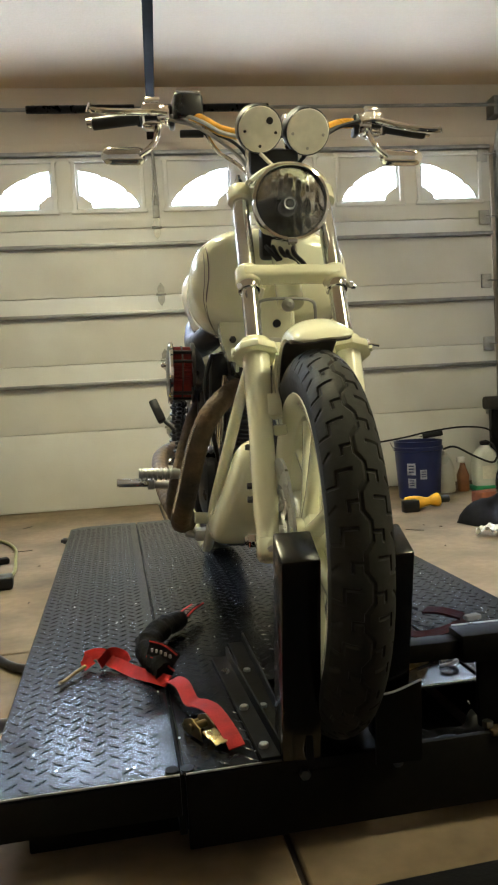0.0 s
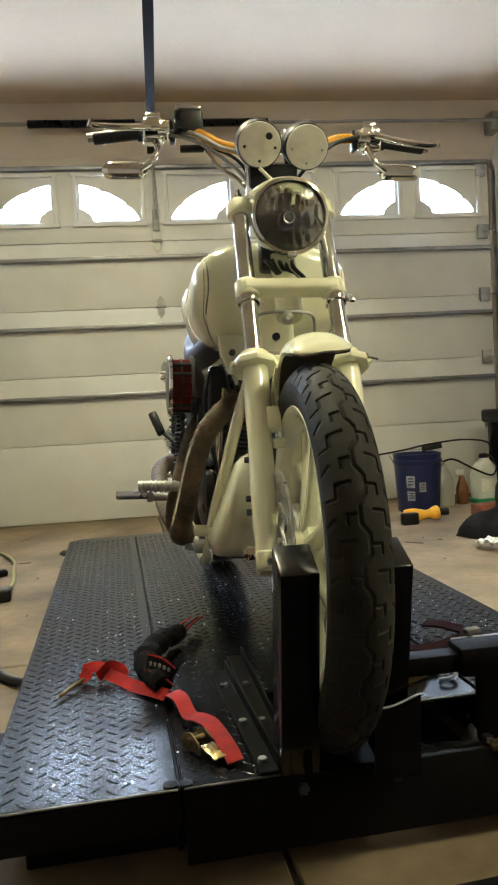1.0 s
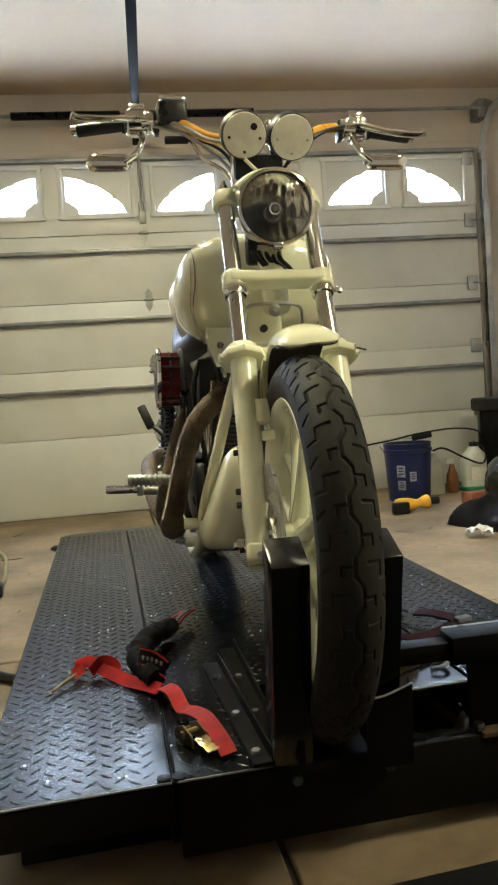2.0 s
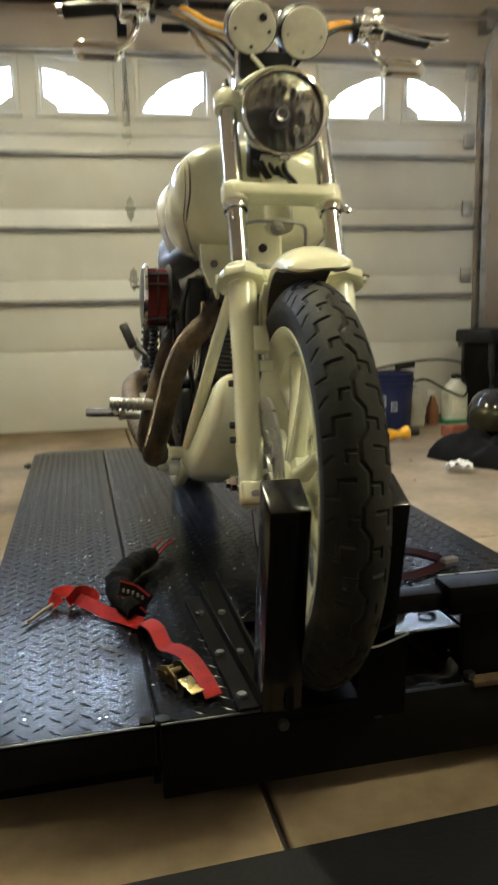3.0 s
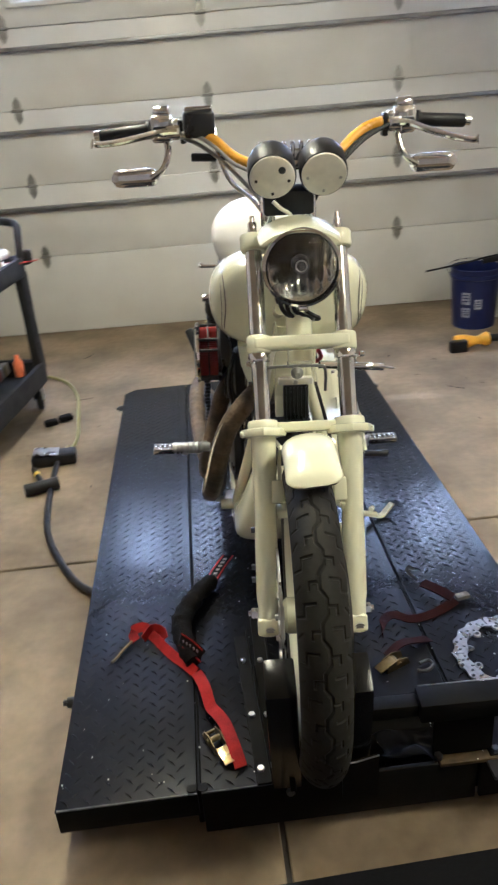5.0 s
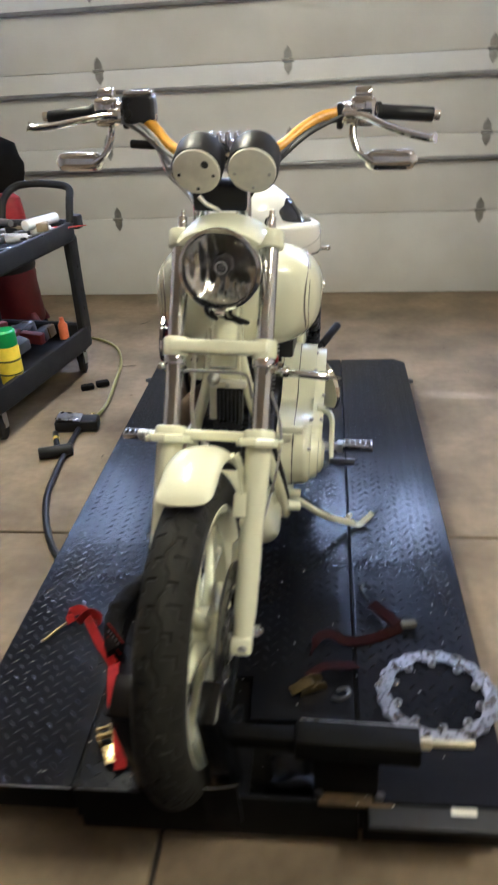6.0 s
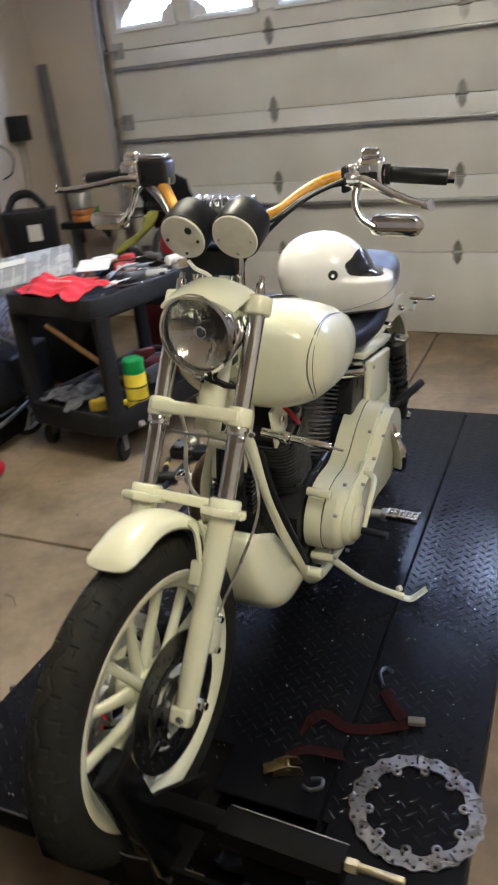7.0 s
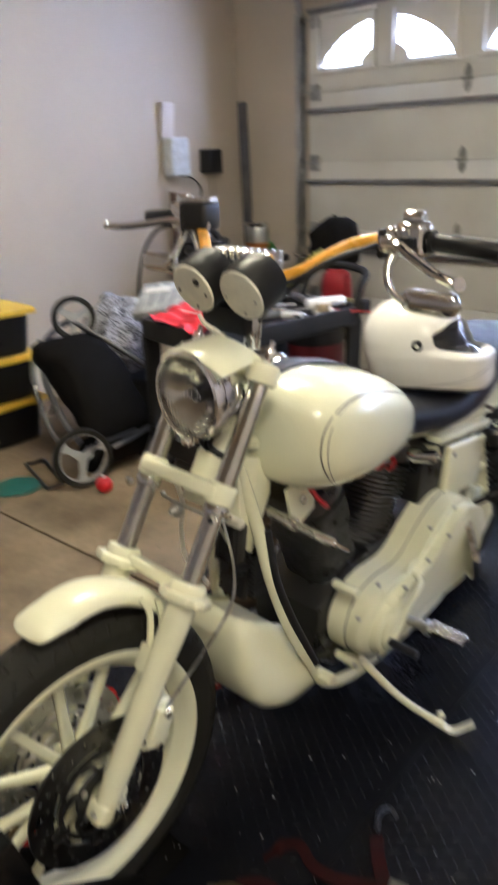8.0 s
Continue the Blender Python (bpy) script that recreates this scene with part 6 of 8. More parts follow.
# bracket plate beside the tyre, its top edge dipping towards it
bm = B()
prism(bm, [(0.052, 0.155), (0.125, 0.155), (0.124, 0.290), (0.108, 0.284), (0.078, 0.274), (0.052, 0.272)], "y", -0.003, 0.003)
for v in bm.verts:
    v.co.y += 1.045 - (v.co.z - 0.155) * 0.12
bracket = on_lift("bracket_plate", bm, LIFTPAINT)
bm = sweep(B(), [(0.052, 1.0275, 0.2725), (0.078, 1.0270, 0.2745), (0.108, 1.0262, 0.2845), (0.124, 1.0255, 0.2905)], 0.0016, seg=8)
on_lift("worn_edge", bm, STEEL, "bare steel edge worn bright", bracket)
for x, z in ((-0.053, 0.131), (0.102, 0.129), (-0.16, 0.129)):
    bm = hexbolt(B(), (x, 1.0605 + 0.0594 * (x + 0.548), z), (0, -1, 0), 0.0095, 0.009)
    if x > -0.1:
        on_lift("beam_bolt", bm, DARKSTEEL)
    else:
        bm.free()
# screw tube and sleeve of the vice
bm = box(B(), (0.165, 1.143, 0.292), (0.17, 0.038, 0.032), rot=(0, 0, 1.5), bevel=0.004)
on_lift("vice_tube", bm, LIFTPAINT)
bm = box(B(), (0.347, 1.142, 0.296), (0.243, 0.058, 0.048), rot=(0, 0, 1.5), bevel=0.004)
box(bm, (0.325, 1.140, 0.215), (0.13, 0.012, 0.125), rot=(0, 0, 3), bevel=0.002)
sleeve = on_lift("vice_sleeve", bm, LIFTPAINT)
bm = B()
cyl(bm, (0.232, 1.1695, 0.3195), (0.466, 1.1755, 0.3195), 0.0013, seg=6)
on_lift("worn_edge", bm, STEEL, "bare steel edge worn bright", sleeve)
bm = box(B(), (0.345, 1.122, 0.150), (0.15, 0.026, 0.010), rot=(0, 0, 3), bevel=0.002)
on_lift("rusty_flange", bm, mat("rusty_zinc", (0.085, 0.055, 0.026), 0.6, metal=0.3, vary=0.5, scale=40))
for x in (0.27, 0.395):
    bm = hexbolt(B(), (x, 1.123 + 0.05 * (x - 0.27), 0.156), (0, 0, 1), 0.010, 0.010)
    on_lift("flange_bolt", bm, DARKSTEEL)
bm = B()
cyl(bm, (0.468, 1.150, 0.302), (0.490, 1.151, 0.302), 0.0135, seg=6, bevel=0.002)
cyl(bm, (0.490, 1.151, 0.304), (0.572, 1.155, 0.304), 0.0078, seg=14, bevel=0.002)
on_lift("screw_end", bm, mat("pale_zinc_plating", (0.50, 0.44, 0.28), 0.42, metal=0.8, vary=0.3, scale=40), "zinc-plated screw end and nut")
bm = box(B(), (0.50, 1.135, 0.145), (0.26, 0.12, 0.012), rot=(0, 0, 3.4), bevel=0.003)
on_lift("well_cover", bm, mat("scuffed_grey_cover", (0.016, 0.016, 0.017), 0.5, vary=0.4, scale=9, bump=0.2))
bm = box(B(), (0.56, 1.122, 0.152), (0.05, 0.022, 0.002), rot=(0, 0, 3.4))
on_lift("sticker", bm, FACE, "small pale sticker")
bm = box(B(), (0.24, 1.23, 0.02), (0.24, 0.14, 0.02), rot=(0, 0, 3.4))
on_lift("well_floor", bm, LIFTPAINT)
# crumpled black sheet of plastic in the well
bm = B()
bmesh.ops.create_grid(bm, x_segments=22, y_segments=14, size=1.0)
for v in bm.verts:
    v.co = Vector((0.235 + 0.070 * v.co.x, 1.215 + 0.040 * v.co.y, 0.095 + 0.02 * v.co.x * v.co.y))
bag = on_lift("plastic_sheet", bm, mat("glossy_black_plastic_film", (0.005, 0.005, 0.006), 0.42, vary=0.2, spec=0.12), "crumpled glossy black plastic film")
jitter(bag, 0.028, 22, 3)
# angle brackets with bolts beside the vice
for k, (x0, y0, x1, y1) in enumerate(((-0.105, 1.085, -0.150, 1.555), (-0.082, 1.15, -0.105, 1.64))):
    bm = B()
    ang = math.degrees(math.atan2(-(x1 - x0), y1 - y0))
    L = math.hypot(x1 - x0, y1 - y0)
    box(bm, ((x0 + x1) / 2, (y0 + y1) / 2, PLAT_Z + 0.005), (0.034, L, 0.006), rot=(0, 0, ang), bevel=0.0015, seg=1)
    box(bm, ((x0 + x1) / 2 + 0.017, (y0 + y1) / 2, PLAT_Z + 0.016), (0.005, L, 0.026), rot=(0, 0, ang), bevel=0.0015, seg=1)
    on_lift("angle_bracket", bm, LIFTPAINT)
    if k == 0:
        for t in (0.075, 0.40, 0.79):
            bm = hexbolt(B(), (x0 + (x1 - x0) * t - 0.004, y0 + (y1 - y0) * t, PLAT_Z + 0.008), (0, 0, 1), 0.0085, 0.007)
            on_lift("bracket_bolt", bm, STEEL)
    else:
        for t in (0.25, 0.62):
            bm = hexbolt(B(), (x0 + (x1 - x0) * t - 0.004, y0 + (y1 - y0) * t, PLAT_Z + 0.008), (0, 0, 1), 0.0075, 0.006)
            on_lift("bracket_bolt", bm, STEEL)
for x, y in ((-0.560, 1.40), (-0.680, 3.32), (0.515, 3.34)):
    bm = B()
    s = -1 if x < 0 else 1
    cyl(bm, (x, y, PLAT_Z - 0.03), (x + s * 0.03, y, PLAT_Z - 0.03), 0.014, seg=12, bevel=0.002)
    cyl(bm, (x + s * 0.03, y, PLAT_Z - 0.03), (x + s * 0.04, y, PLAT_Z - 0.03), 0.008, seg=8)
    on_lift("edge_pin", bm, BLACKMETAL)
# two flat black discs stand in for dark holes in the deck
for x in (-0.262, -0.238):
    bm = lathe(B(), [(0.004, 0), (0.011, 0.0), (0.011, 0.003), (0.005, 0.0035)], Matrix.Translation((x, 1.092, PLAT_Z)), seg=14)
    on_lift("deck_screw", bm, LIFTPAINT)

# ---------------------------------------------------------------- things lying on the lift table
def wave_rotor(ro, ri, thick, lobes):
    """A wave-edged ring round z with drilled holes in three staggered rows and a radial slot at every fourth lobe."""
    bm = B()
    nu, nr = 360, 14
    rows = [[], []]
    for side, h in ((0, thick / 2), (1, -thick / 2)):
        for i in range(nu):
            a = 2 * math.pi * i / nu
            out = ro * (1 + 0.020 * math.cos(lobes * a))
            inn = ri * (1 + 0.026 * math.cos(lobes / 2 * (a - radians(9)) + math.pi))
            rows[side].append([bm.verts.new(((inn + (out - inn) * k / nr) * math.cos(a), (inn + (out - inn) * k / nr) * math.sin(a), h)) for k in range(nr + 1)])
    gone = set()
    for h in range(60):
        i0 = h * 6
        if h % 12 == 3:
            gone |= {((i0 + di) % nu, k) for di in (0, 1) for k in range(3, 12)}
            continue
        k0 = (10, 3, 7)[h % 3]
        gone |= {((i0 + di) % nu, k0 + dk) for di in (-1, 0, 1) for dk in (-1, 0, 1)}
    for i in range(nu):
        j = (i + 1) % nu
        a, b = rows
        for k in range(nr):
            if (i, k) not in gone:
                bm.faces.new((a[i][k], a[i][k + 1], a[j][k + 1], a[j][k]))
                bm.faces.new((b[i][k], b[j][k], b[j][k + 1], b[i][k + 1]))
                continue
            for p, q, nb in (((i, k), (i, k + 1), ((i - 1) % nu, k)), ((j, k), (j, k + 1), (j, k)), ((i, k), (j, k), (i, k - 1)), ((i, k + 1), (j, k + 1), (i, k + 1))):
                if nb not in gone:
                    bm.faces.new((a[p[0]][p[1]], a[q[0]][q[1]], b[q[0]][q[1]], b[p[0]][p[1]]))
        for k in (0, nr):
            bm.faces.new((a[i][k], a[j][k], b[j][k], b[i][k]))
    return bm


TOP = PLAT_Z + 0.002
DULLBRASS = mat("tarnished_zinc", (0.22, 0.16, 0.07), 0.4, metal=1.0, vary=0.3, scale=40)
ROTORSTEEL = mat("ground_rotor_steel", (0.30, 0.288, 0.275), 0.30, metal=1.0, vary=0.25, scale=30, bump=0.05)
# loose floating brake rotor
rotor = thing("brake_rotor", pose(0.527, 1.412, TOP + 0.0035, 0, 0, 12), "loose steel wave brake rotor with drilled holes", "brake rotor")
part("band", wave_rotor(0.139, 0.106, 0.005, 20), ROTORSTEEL, rotor)
for k in range(10):
    bm = lathe(B(), [(0.0055, -0.0025), (0.0105, -0.0025), (0.0105, 0.0030), (0.0085, 0.0042), (0.0055, 0.0042)], pose(0, 0, 0, 0, 0, 36 * k + 9) @ Matrix.Translation((0.0985, 0, 0)), seg=16, closed=True)
    part("bobbin", bm, ROTORSTEEL, rotor)

# red ratchet strap with a padded black sleeve
strap = thing("ratchet_strap", pose(0, 0, TOP), "red webbing tie-down strap with a black fleece sleeve and ratchet", "tie-down strap", group="tie-down straps")
bm = B()
ribbon(bm, [(-0.43, 1.565, 0.008), (-0.44, 1.59, 0.020), (-0.41, 1.60, 0.024), (-0.385, 1.575, 0.012), (-0.37, 1.555, 0.012), (-0.33, 1.50, 0.010), (-0.29, 1.455, 0.012), (-0.262, 1.42, 0.014)], 0.026, 0.0022, side=(0.3, 0.6, 0.5))
ribbon(bm, [(-0.41, 1.565, 0.012), (-0.385, 1.588, 0.026), (-0.36, 1.585, 0.018), (-0.35, 1.565, 0.008)], 0.024, 0.0022, side=(0.3, 0.4, 0.8))
ribbon(bm, [(-0.262, 1.42, 0.014), (-0.25, 1.385, 0.030), (-0.235, 1.34, 0.036), (-0.222, 1.295, 0.022), (-0.205, 1.265, 0.028), (-0.185, 1.225, 0.030), (-0.165, 1.165, 0.018), (-0.155, 1.13, 0.006)], 0.028, 0.0024, side=(0.9, 0.4, 0.2))
part("webbing", bm, REDWEB, strap)
bm = B()
sweep(bm, [(-0.268, 1.45, 0.024), (-0.292, 1.51, 0.028), (-0.305, 1.575, 0.032), (-0.298, 1.635, 0.036), (-0.275, 1.69, 0.036), (-0.248, 1.745, 0.032), (-0.225, 1.78, 0.026)], lambda q: 0.020 + 0.007 * math.sin(math.pi * q) ** 0.7 + 0.0015 * math.sin(q * 23), seg=14, per=8)
sl = part("padded_sleeve", bm, BLACKCLOTH, strap)
jitter(sl, 0.007, 48, 1)
jitter(sl, 0.003, 170, 4)
bm = B()
ribbon(bm, [(-0.228, 1.775, 0.030), (-0.205, 1.83, 0.034), (-0.178, 1.90, 0.028)], 0.036, 0.003, side=(0.9, -0.35, 0.12))
tab = part("printed_tab", bm, BLACKCLOTH, strap, "black tab with red piping and worn pale lettering")
bm = B()
ribbon(bm, [(-0.213, 1.770, 0.0345), (-0.190, 1.825, 0.0385), (-0.163, 1.895, 0.0325)], 0.004, 0.003, side=(0.9, -0.35, 0.12))
ribbon(bm, [(-0.243, 1.781, 0.0300), (-0.220, 1.836, 0.0340), (-0.193, 1.906, 0.0280)], 0.004, 0.003, side=(0.9, -0.35, 0.12))
part("piping", bm, REDWEB, tab)
bm = B()
for k in range(5):
    q = 0.25 + 0.14 * k
    p = Vector((-0.228 + 0.05 * q, 1.775 + 0.125 * q, 0.0345 - 0.004 * abs(q - 0.5)))
    box(bm, p + Vector((0, 0, 0.0015)), (0.011, 0.008, 0.002), rot=(0, -7, -22))
WORN = mat("worn_print", (0.22, 0.20, 0.17), 0.8)
part("lettering", bm, WORN, tab, "row of worn pale marks")
bm = B()
ribbon(bm, [(-0.300, 1.500, 0.058), (-0.270, 1.470, 0.056), (-0.245, 1.450, 0.040)], 0.036, 0.003, side=(0.25, 0.3, 0.9))
band = part("printed_band", bm, BLACKCLOTH, strap, "black band with red edges and worn pale print")
for dz in (-0.016, 0.016):
    part("band_edge", ribbon(B(), [(-0.3005 + 0.25 * dz, 1.4985 + 0.3 * dz, 0.058 + 0.9 * dz), (-0.2705 + 0.25 * dz, 1.4685 + 0.3 * dz, 0.056 + 0.9 * dz), (-0.2455 + 0.25 * dz, 1.4485 + 0.3 * dz, 0.040 + 0.9 * dz)], 0.003, 0.004, side=(0.25, 0.3, 0.9)), REDWEB, band)
for k in range(5):
    part("print_mark", box(B(), (-0.292 + 0.009 * k, 1.489 - 0.0088 * k, 0.0575 - 0.0022 * max(0, k - 2)), (0.0050, 0.0035, 0.007), rot=(0, 0, -45)), WORN, band)
bm = B()
for dx in (-0.014, 0.014):
    prism(bm, [(-0.03, 0.002), (0.03, 0.002), (0.026, 0.022), (0.0, 0.032), (-0.026, 0.022)], "x", dx - 0.0015, dx + 0.0015)
cyl(bm, (-0.020, 0, 0.016), (0.020, 0, 0.016), 0.007, seg=12)
cyl(bm, (-0.018, 0.026, 0.012), (0.018, 0.026, 0.012), 0.004, seg=10)
bm.transform(pose(-0.212, 1.205, 0.0, 0, 0, 28))
part("ratchet", bm, DULLBRASS, strap, "tarnished ratchet buckle")
bm = box(B(), (0, -0.052, 0.014), (0.026, 0.045, 0.003), rot=(8, 0, 0), bevel=0.001)
bm.transform(pose(-0.212, 1.205, 0.0, 0, 0, 28))
part("ratchet_handle", bm, BRASS, strap, "yellow zinc handle plate")
bm = B()
sweep(bm, [(-0.44, 1.56, 0.012), (-0.462, 1.53, 0.008), (-0.475, 1.505, 0.006), (-0.485, 1.49, 0.007)], 0.004, seg=8)
part("hook", bm, DULLBRASS, strap)

# webbing and end tab are darkened in colour for the shade they lie in
strap2 = thing("ratchet_strap", pose(0, 0, TOP), "dusty dark red tie-down strap with a brass ratchet and hooks", "tie-down strap", group="tie-down straps")
SHADEDRED = mat("dusty_red_webbing", (0.022, 0.0042, 0.004), 0.8, vary=0.3, scale=30, fine=240, bump=0.6, spec=0.1)
bm = B()
ribbon(bm, [(0.225, 1.51, 0.004), (0.235, 1.56, 0.010), (0.265, 1.58, 0.014), (0.31, 1.565, 0.008), (0.36, 1.575, 0.006), (0.41, 1.60, 0.007), (0.45, 1.63, 0.006)], 0.024, 0.0024, side=(0.1, 0.8, 0.25))
ribbon(bm, [(0.22, 1.43, 0.010), (0.26, 1.455, 0.024), (0.31, 1.47, 0.018), (0.34, 1.485, 0.006)], 0.030, 0.0024, side=(0.3, -0.9, 0.2))
ribbon(bm, [(0.44, 1.625, 0.02), (0.405, 1.66, 0.026), (0.375, 1.70, 0.020)], 0.028, 0.006, side=(0.6, 0.6, 0.2))
part("webbing", bm, SHADEDRED, strap2)
bm = B()
for dx in (-0.014, 0.014):
    prism(bm, [(-0.035, 0.002), (0.035, 0.002), (0.028, 0.022), (0.0, 0.03), (-0.028, 0.022)], "x", dx - 0.0015, dx + 0.0015)
cyl(bm, (-0.020, 0, 0.016), (0.020, 0, 0.016), 0.007, seg=12)
box(bm, (0, -0.03, 0.018), (0.028, 0.05, 0.003), rot=(16, 0, 0), bevel=0.001)
bm.transform(pose(0.235, 1.405, 0.0, 0, 0, -62))
part("ratchet", bm, DULLBRASS, strap2)
bm = B()
sweep(bm, [(0.285, 1.375, 0.006), (0.305, 1.368, 0.010), (0.325, 1.385, 0.010), (0.318, 1.405, 0.008), (0.295, 1.398, 0.006)], 0.0045, seg=8)
part("ring", bm, DARKSTEEL, strap2)
bm = sweep(B(), [(0.365, 1.715, 0.018), (0.345, 1.755, 0.020), (0.352, 1.785, 0.014), (0.372, 1.78, 0.010)], 0.005, seg=8)
part("hook", bm, BLACKMETAL, strap2)
bm = box(B(), (0.470, 1.638, 0.012), (0.04, 0.022, 0.012), rot=(0, 0, 15), bevel=0.003)
part("end_tab", bm, mat("grimy_webbing_end", (0.12, 0.11, 0.085), 0.8), strap2)
# grit and chips scattered on the deck
bm = B()
rnd = random.Random(5)
for k in range(170):
    x, y = rnd.uniform(-0.55, 0.58), 1.1 + 1.6 * rnd.random() ** 1.5
    r = rnd.uniform(0.0008, 0.0024)
    lathe(bm, [(r * 0.5, 0), (r, r * 0.4), (r * 0.3, r * 0.9)], Matrix.Translation((x, y, TOP)), seg=5)
tagged(part("deck_grit", bm, FACE), "pale grit and paint chips on the deck", "grit", kind="stuff")


# ---------------------------------------------------------------- rubber mat before the lift
bm = box(B(), (0.3, 0.30, 0.006), (2.6, 1.40, 0.012), rot=(0, 0, 5.2), bevel=0.004)
tagged(part("rubber_mat", bm, MATRUBBER), "black rubber work mat on the concrete floor", "floor mat")

# ---------------------------------------------------------------- utility cart with tools
cart = thing("utility_cart", pose(-1.50, 3.36, 0, 0, 0, -7), "charcoal plastic utility cart loaded with tools, on casters", "utility cart")
CW, CL = 0.62, 0.98


def tray(z, h):
    """An open tray with a thick rounded rim, in one skin."""
    def ring(w, l, zz):
        return superring(0, 0, zz, w / 2, l / 2, 48, 12, "xy")
    lo, hi = z - h + 0.01, z + 0.01
    rows = [ring(CW - 0.03, CL - 0.03, lo), ring(CW - 0.004, CL - 0.004, lo + 0.012), ring(CW, CL, hi - 0.012), ring(CW - 0.01, CL - 0.01, hi - 0.002),
            ring(CW - 0.05, CL - 0.05, hi - 0.002), ring(CW - 0.07, CL - 0.07, hi - 0.012), ring(CW - 0.08, CL - 0.08, lo + 0.03), ring(CW - 0.10, CL - 0.10, lo + 0.024)]
    return loft(B(), rows)


part("top_tray", tray(0.80, 0.10), CARTPLASTIC, cart)
part("bottom_tray", tray(0.25, 0.12), CARTPLASTIC, cart)
for sx in (-1, 1):
    for sy in (-1, 1):
        bm = B()
        secs = []
        for z, k in ((0.22, 1.0), (0.50, 0.92), (0.73, 1.0)):
            cx, cy = sx * (CW / 2 - 0.035), sy * (CL / 2 - 0.06)
            secs.append(superring(cx, cy, z, 0.024 * k, 0.045 * k, 16, 4, "xy"))
        loft(bm, secs)
        for z in (0.36, 0.46, 0.58):
            cyl(bm, (sx * (CW / 2 - 0.012), sy * (CL / 2 - 0.06), z), (sx * (CW / 2 - 0.008), sy * (CL / 2 - 0.06), z), 0.010, seg=10)
        part("corner_post", bm, CARTPLASTIC, cart)
        bm = B()
        x, y = sx * (CW / 2 - 0.06), sy * (CL / 2 - 0.09)
        lathe(bm, [(0.012, -0.016), (0.052, -0.016), (0.060, -0.010), (0.060, 0.010), (0.052, 0.016), (0.012, 0.016)], Matrix.Translation((x, y, 0.060)) @ pose(0, 0, 0, 0, 90, 20), seg=28)
        caster = part("caster_wheel", bm, RUBBER, cart)
        bm = B()
        for d in (-0.022, 0.022):
            box(bm, (x + d, y, 0.095), (0.004, 0.035, 0.08), bevel=0.001, seg=1)
        box(bm, (x, y, 0.138), (0.06, 0.06, 0.012), bevel=0.003)
        part("caster_fork", bm, STEEL, caster)
bm = B()
sweep(bm, [(-0.10, CL / 2 - 0.06, 0.80), (-0.098, CL / 2 - 0.02, 0.90), (-0.07, CL / 2 + 0.05, 0.955), (0.0, CL / 2 + 0.08, 0.97), (0.12, CL / 2 + 0.08, 0.97), (0.25, CL / 2 + 0.05, 0.955), (0.285, CL / 2 - 0.02, 0.90), (0.29, CL / 2 - 0.06, 0.80)], 0.019, seg=12)
box(bm, (0.305, CL / 2 - 0.02, 0.80), (0.05, 0.06, 0.07), bevel=0.01)
box(bm, (-0.305, CL / 2 - 0.02, 0.80), (0.05, 0.06, 0.07), bevel=0.01)
part("push_handle", bm, CARTPLASTIC, cart)

CART = pose(-1.50, 3.36, 0, 0, 0, -7)
PLASTIC = {}


def plastic(rgb):
    if rgb not in PLASTIC:
        PLASTIC[rgb] = mat("moulded_plastic", rgb, 0.4, vary=0.15, scale=20)
    return PLASTIC[rgb]


def on_cart(name, bm, material, x, y, z, rz, label, category, group="", tilt=0.0):
    ob = tagged(part(name, bm, material), label, category, group)
    ob.matrix_world = CART @ pose(x, y, z, tilt, 0, rz)
    return ob


TZ, BZ = 0.775, 0.215
# red cloth draped over the near rim
bm = B()
bmesh.ops.create_grid(bm, x_segments=40, y_segments=26, size=1.0)
for v in bm.verts:
    u, w = v.co.x, v.co.y
    x, y = 0.245 * u, 0.13 * w
    edge = 0.03 * math.sin(5 * u) * (0.4 + abs(w))
    drop = max(0.0, -w - 0.05) * 0.04
    v.co = Vector((x + 0.02 * w * u, y + edge * 0.6, 0.050 + 0.010 * math.sin(7 * u + 3 * w) - drop * 0.6 + 0.006 * math.sin(11 * w)))
bmesh.ops.solidify(bm, geom=bm.faces[:], thickness=0.004)
cl = on_cart("shop_cloth", bm, mat("red_cotton_cloth", (0.55, 0.02, 0.03), 0.85, vary=0.15, scale=20, fine=220, bump=0.5), 0.0, -0.37, TZ + 0.020, -4, "bright red shop cloth spread over the cart", "shop cloth")
jitter(cl, 0.007, 14, 4)
bm = B()
for k in range(7):
    box(bm, (-0.06 + 0.022 * k, 0.0, 0.0), (0.016, 0.006, 0.002), rot=(0, 0, 20))
on_cart("cloth_print", bm, FACE, 0.02, -0.40, TZ + 0.092, 0, "faded pale print on the red cloth", "print")
# loose chrome sockets among the tools
rnd = random.Random(11)
sock = on_cart("socket", lathe(B(), [(0.006, 0.0), (0.011, 0.0), (0.012, 0.004), (0.012, 0.022), (0.010, 0.026), (0.006, 0.026), (0.006, 0.012)], seg=16, closed=True), CHROME, 0.12, -0.10, TZ - 0.058, 0, "loose chrome wrench socket on the cart tray", "socket", "loose sockets")
for k in range(16):
    copy_thing(sock, CART @ pose(rnd.uniform(-0.02, 0.24), rnd.uniform(-0.30, 0.38), TZ - 0.058 + 0.012, 90, 0, rnd.uniform(0, 360)))
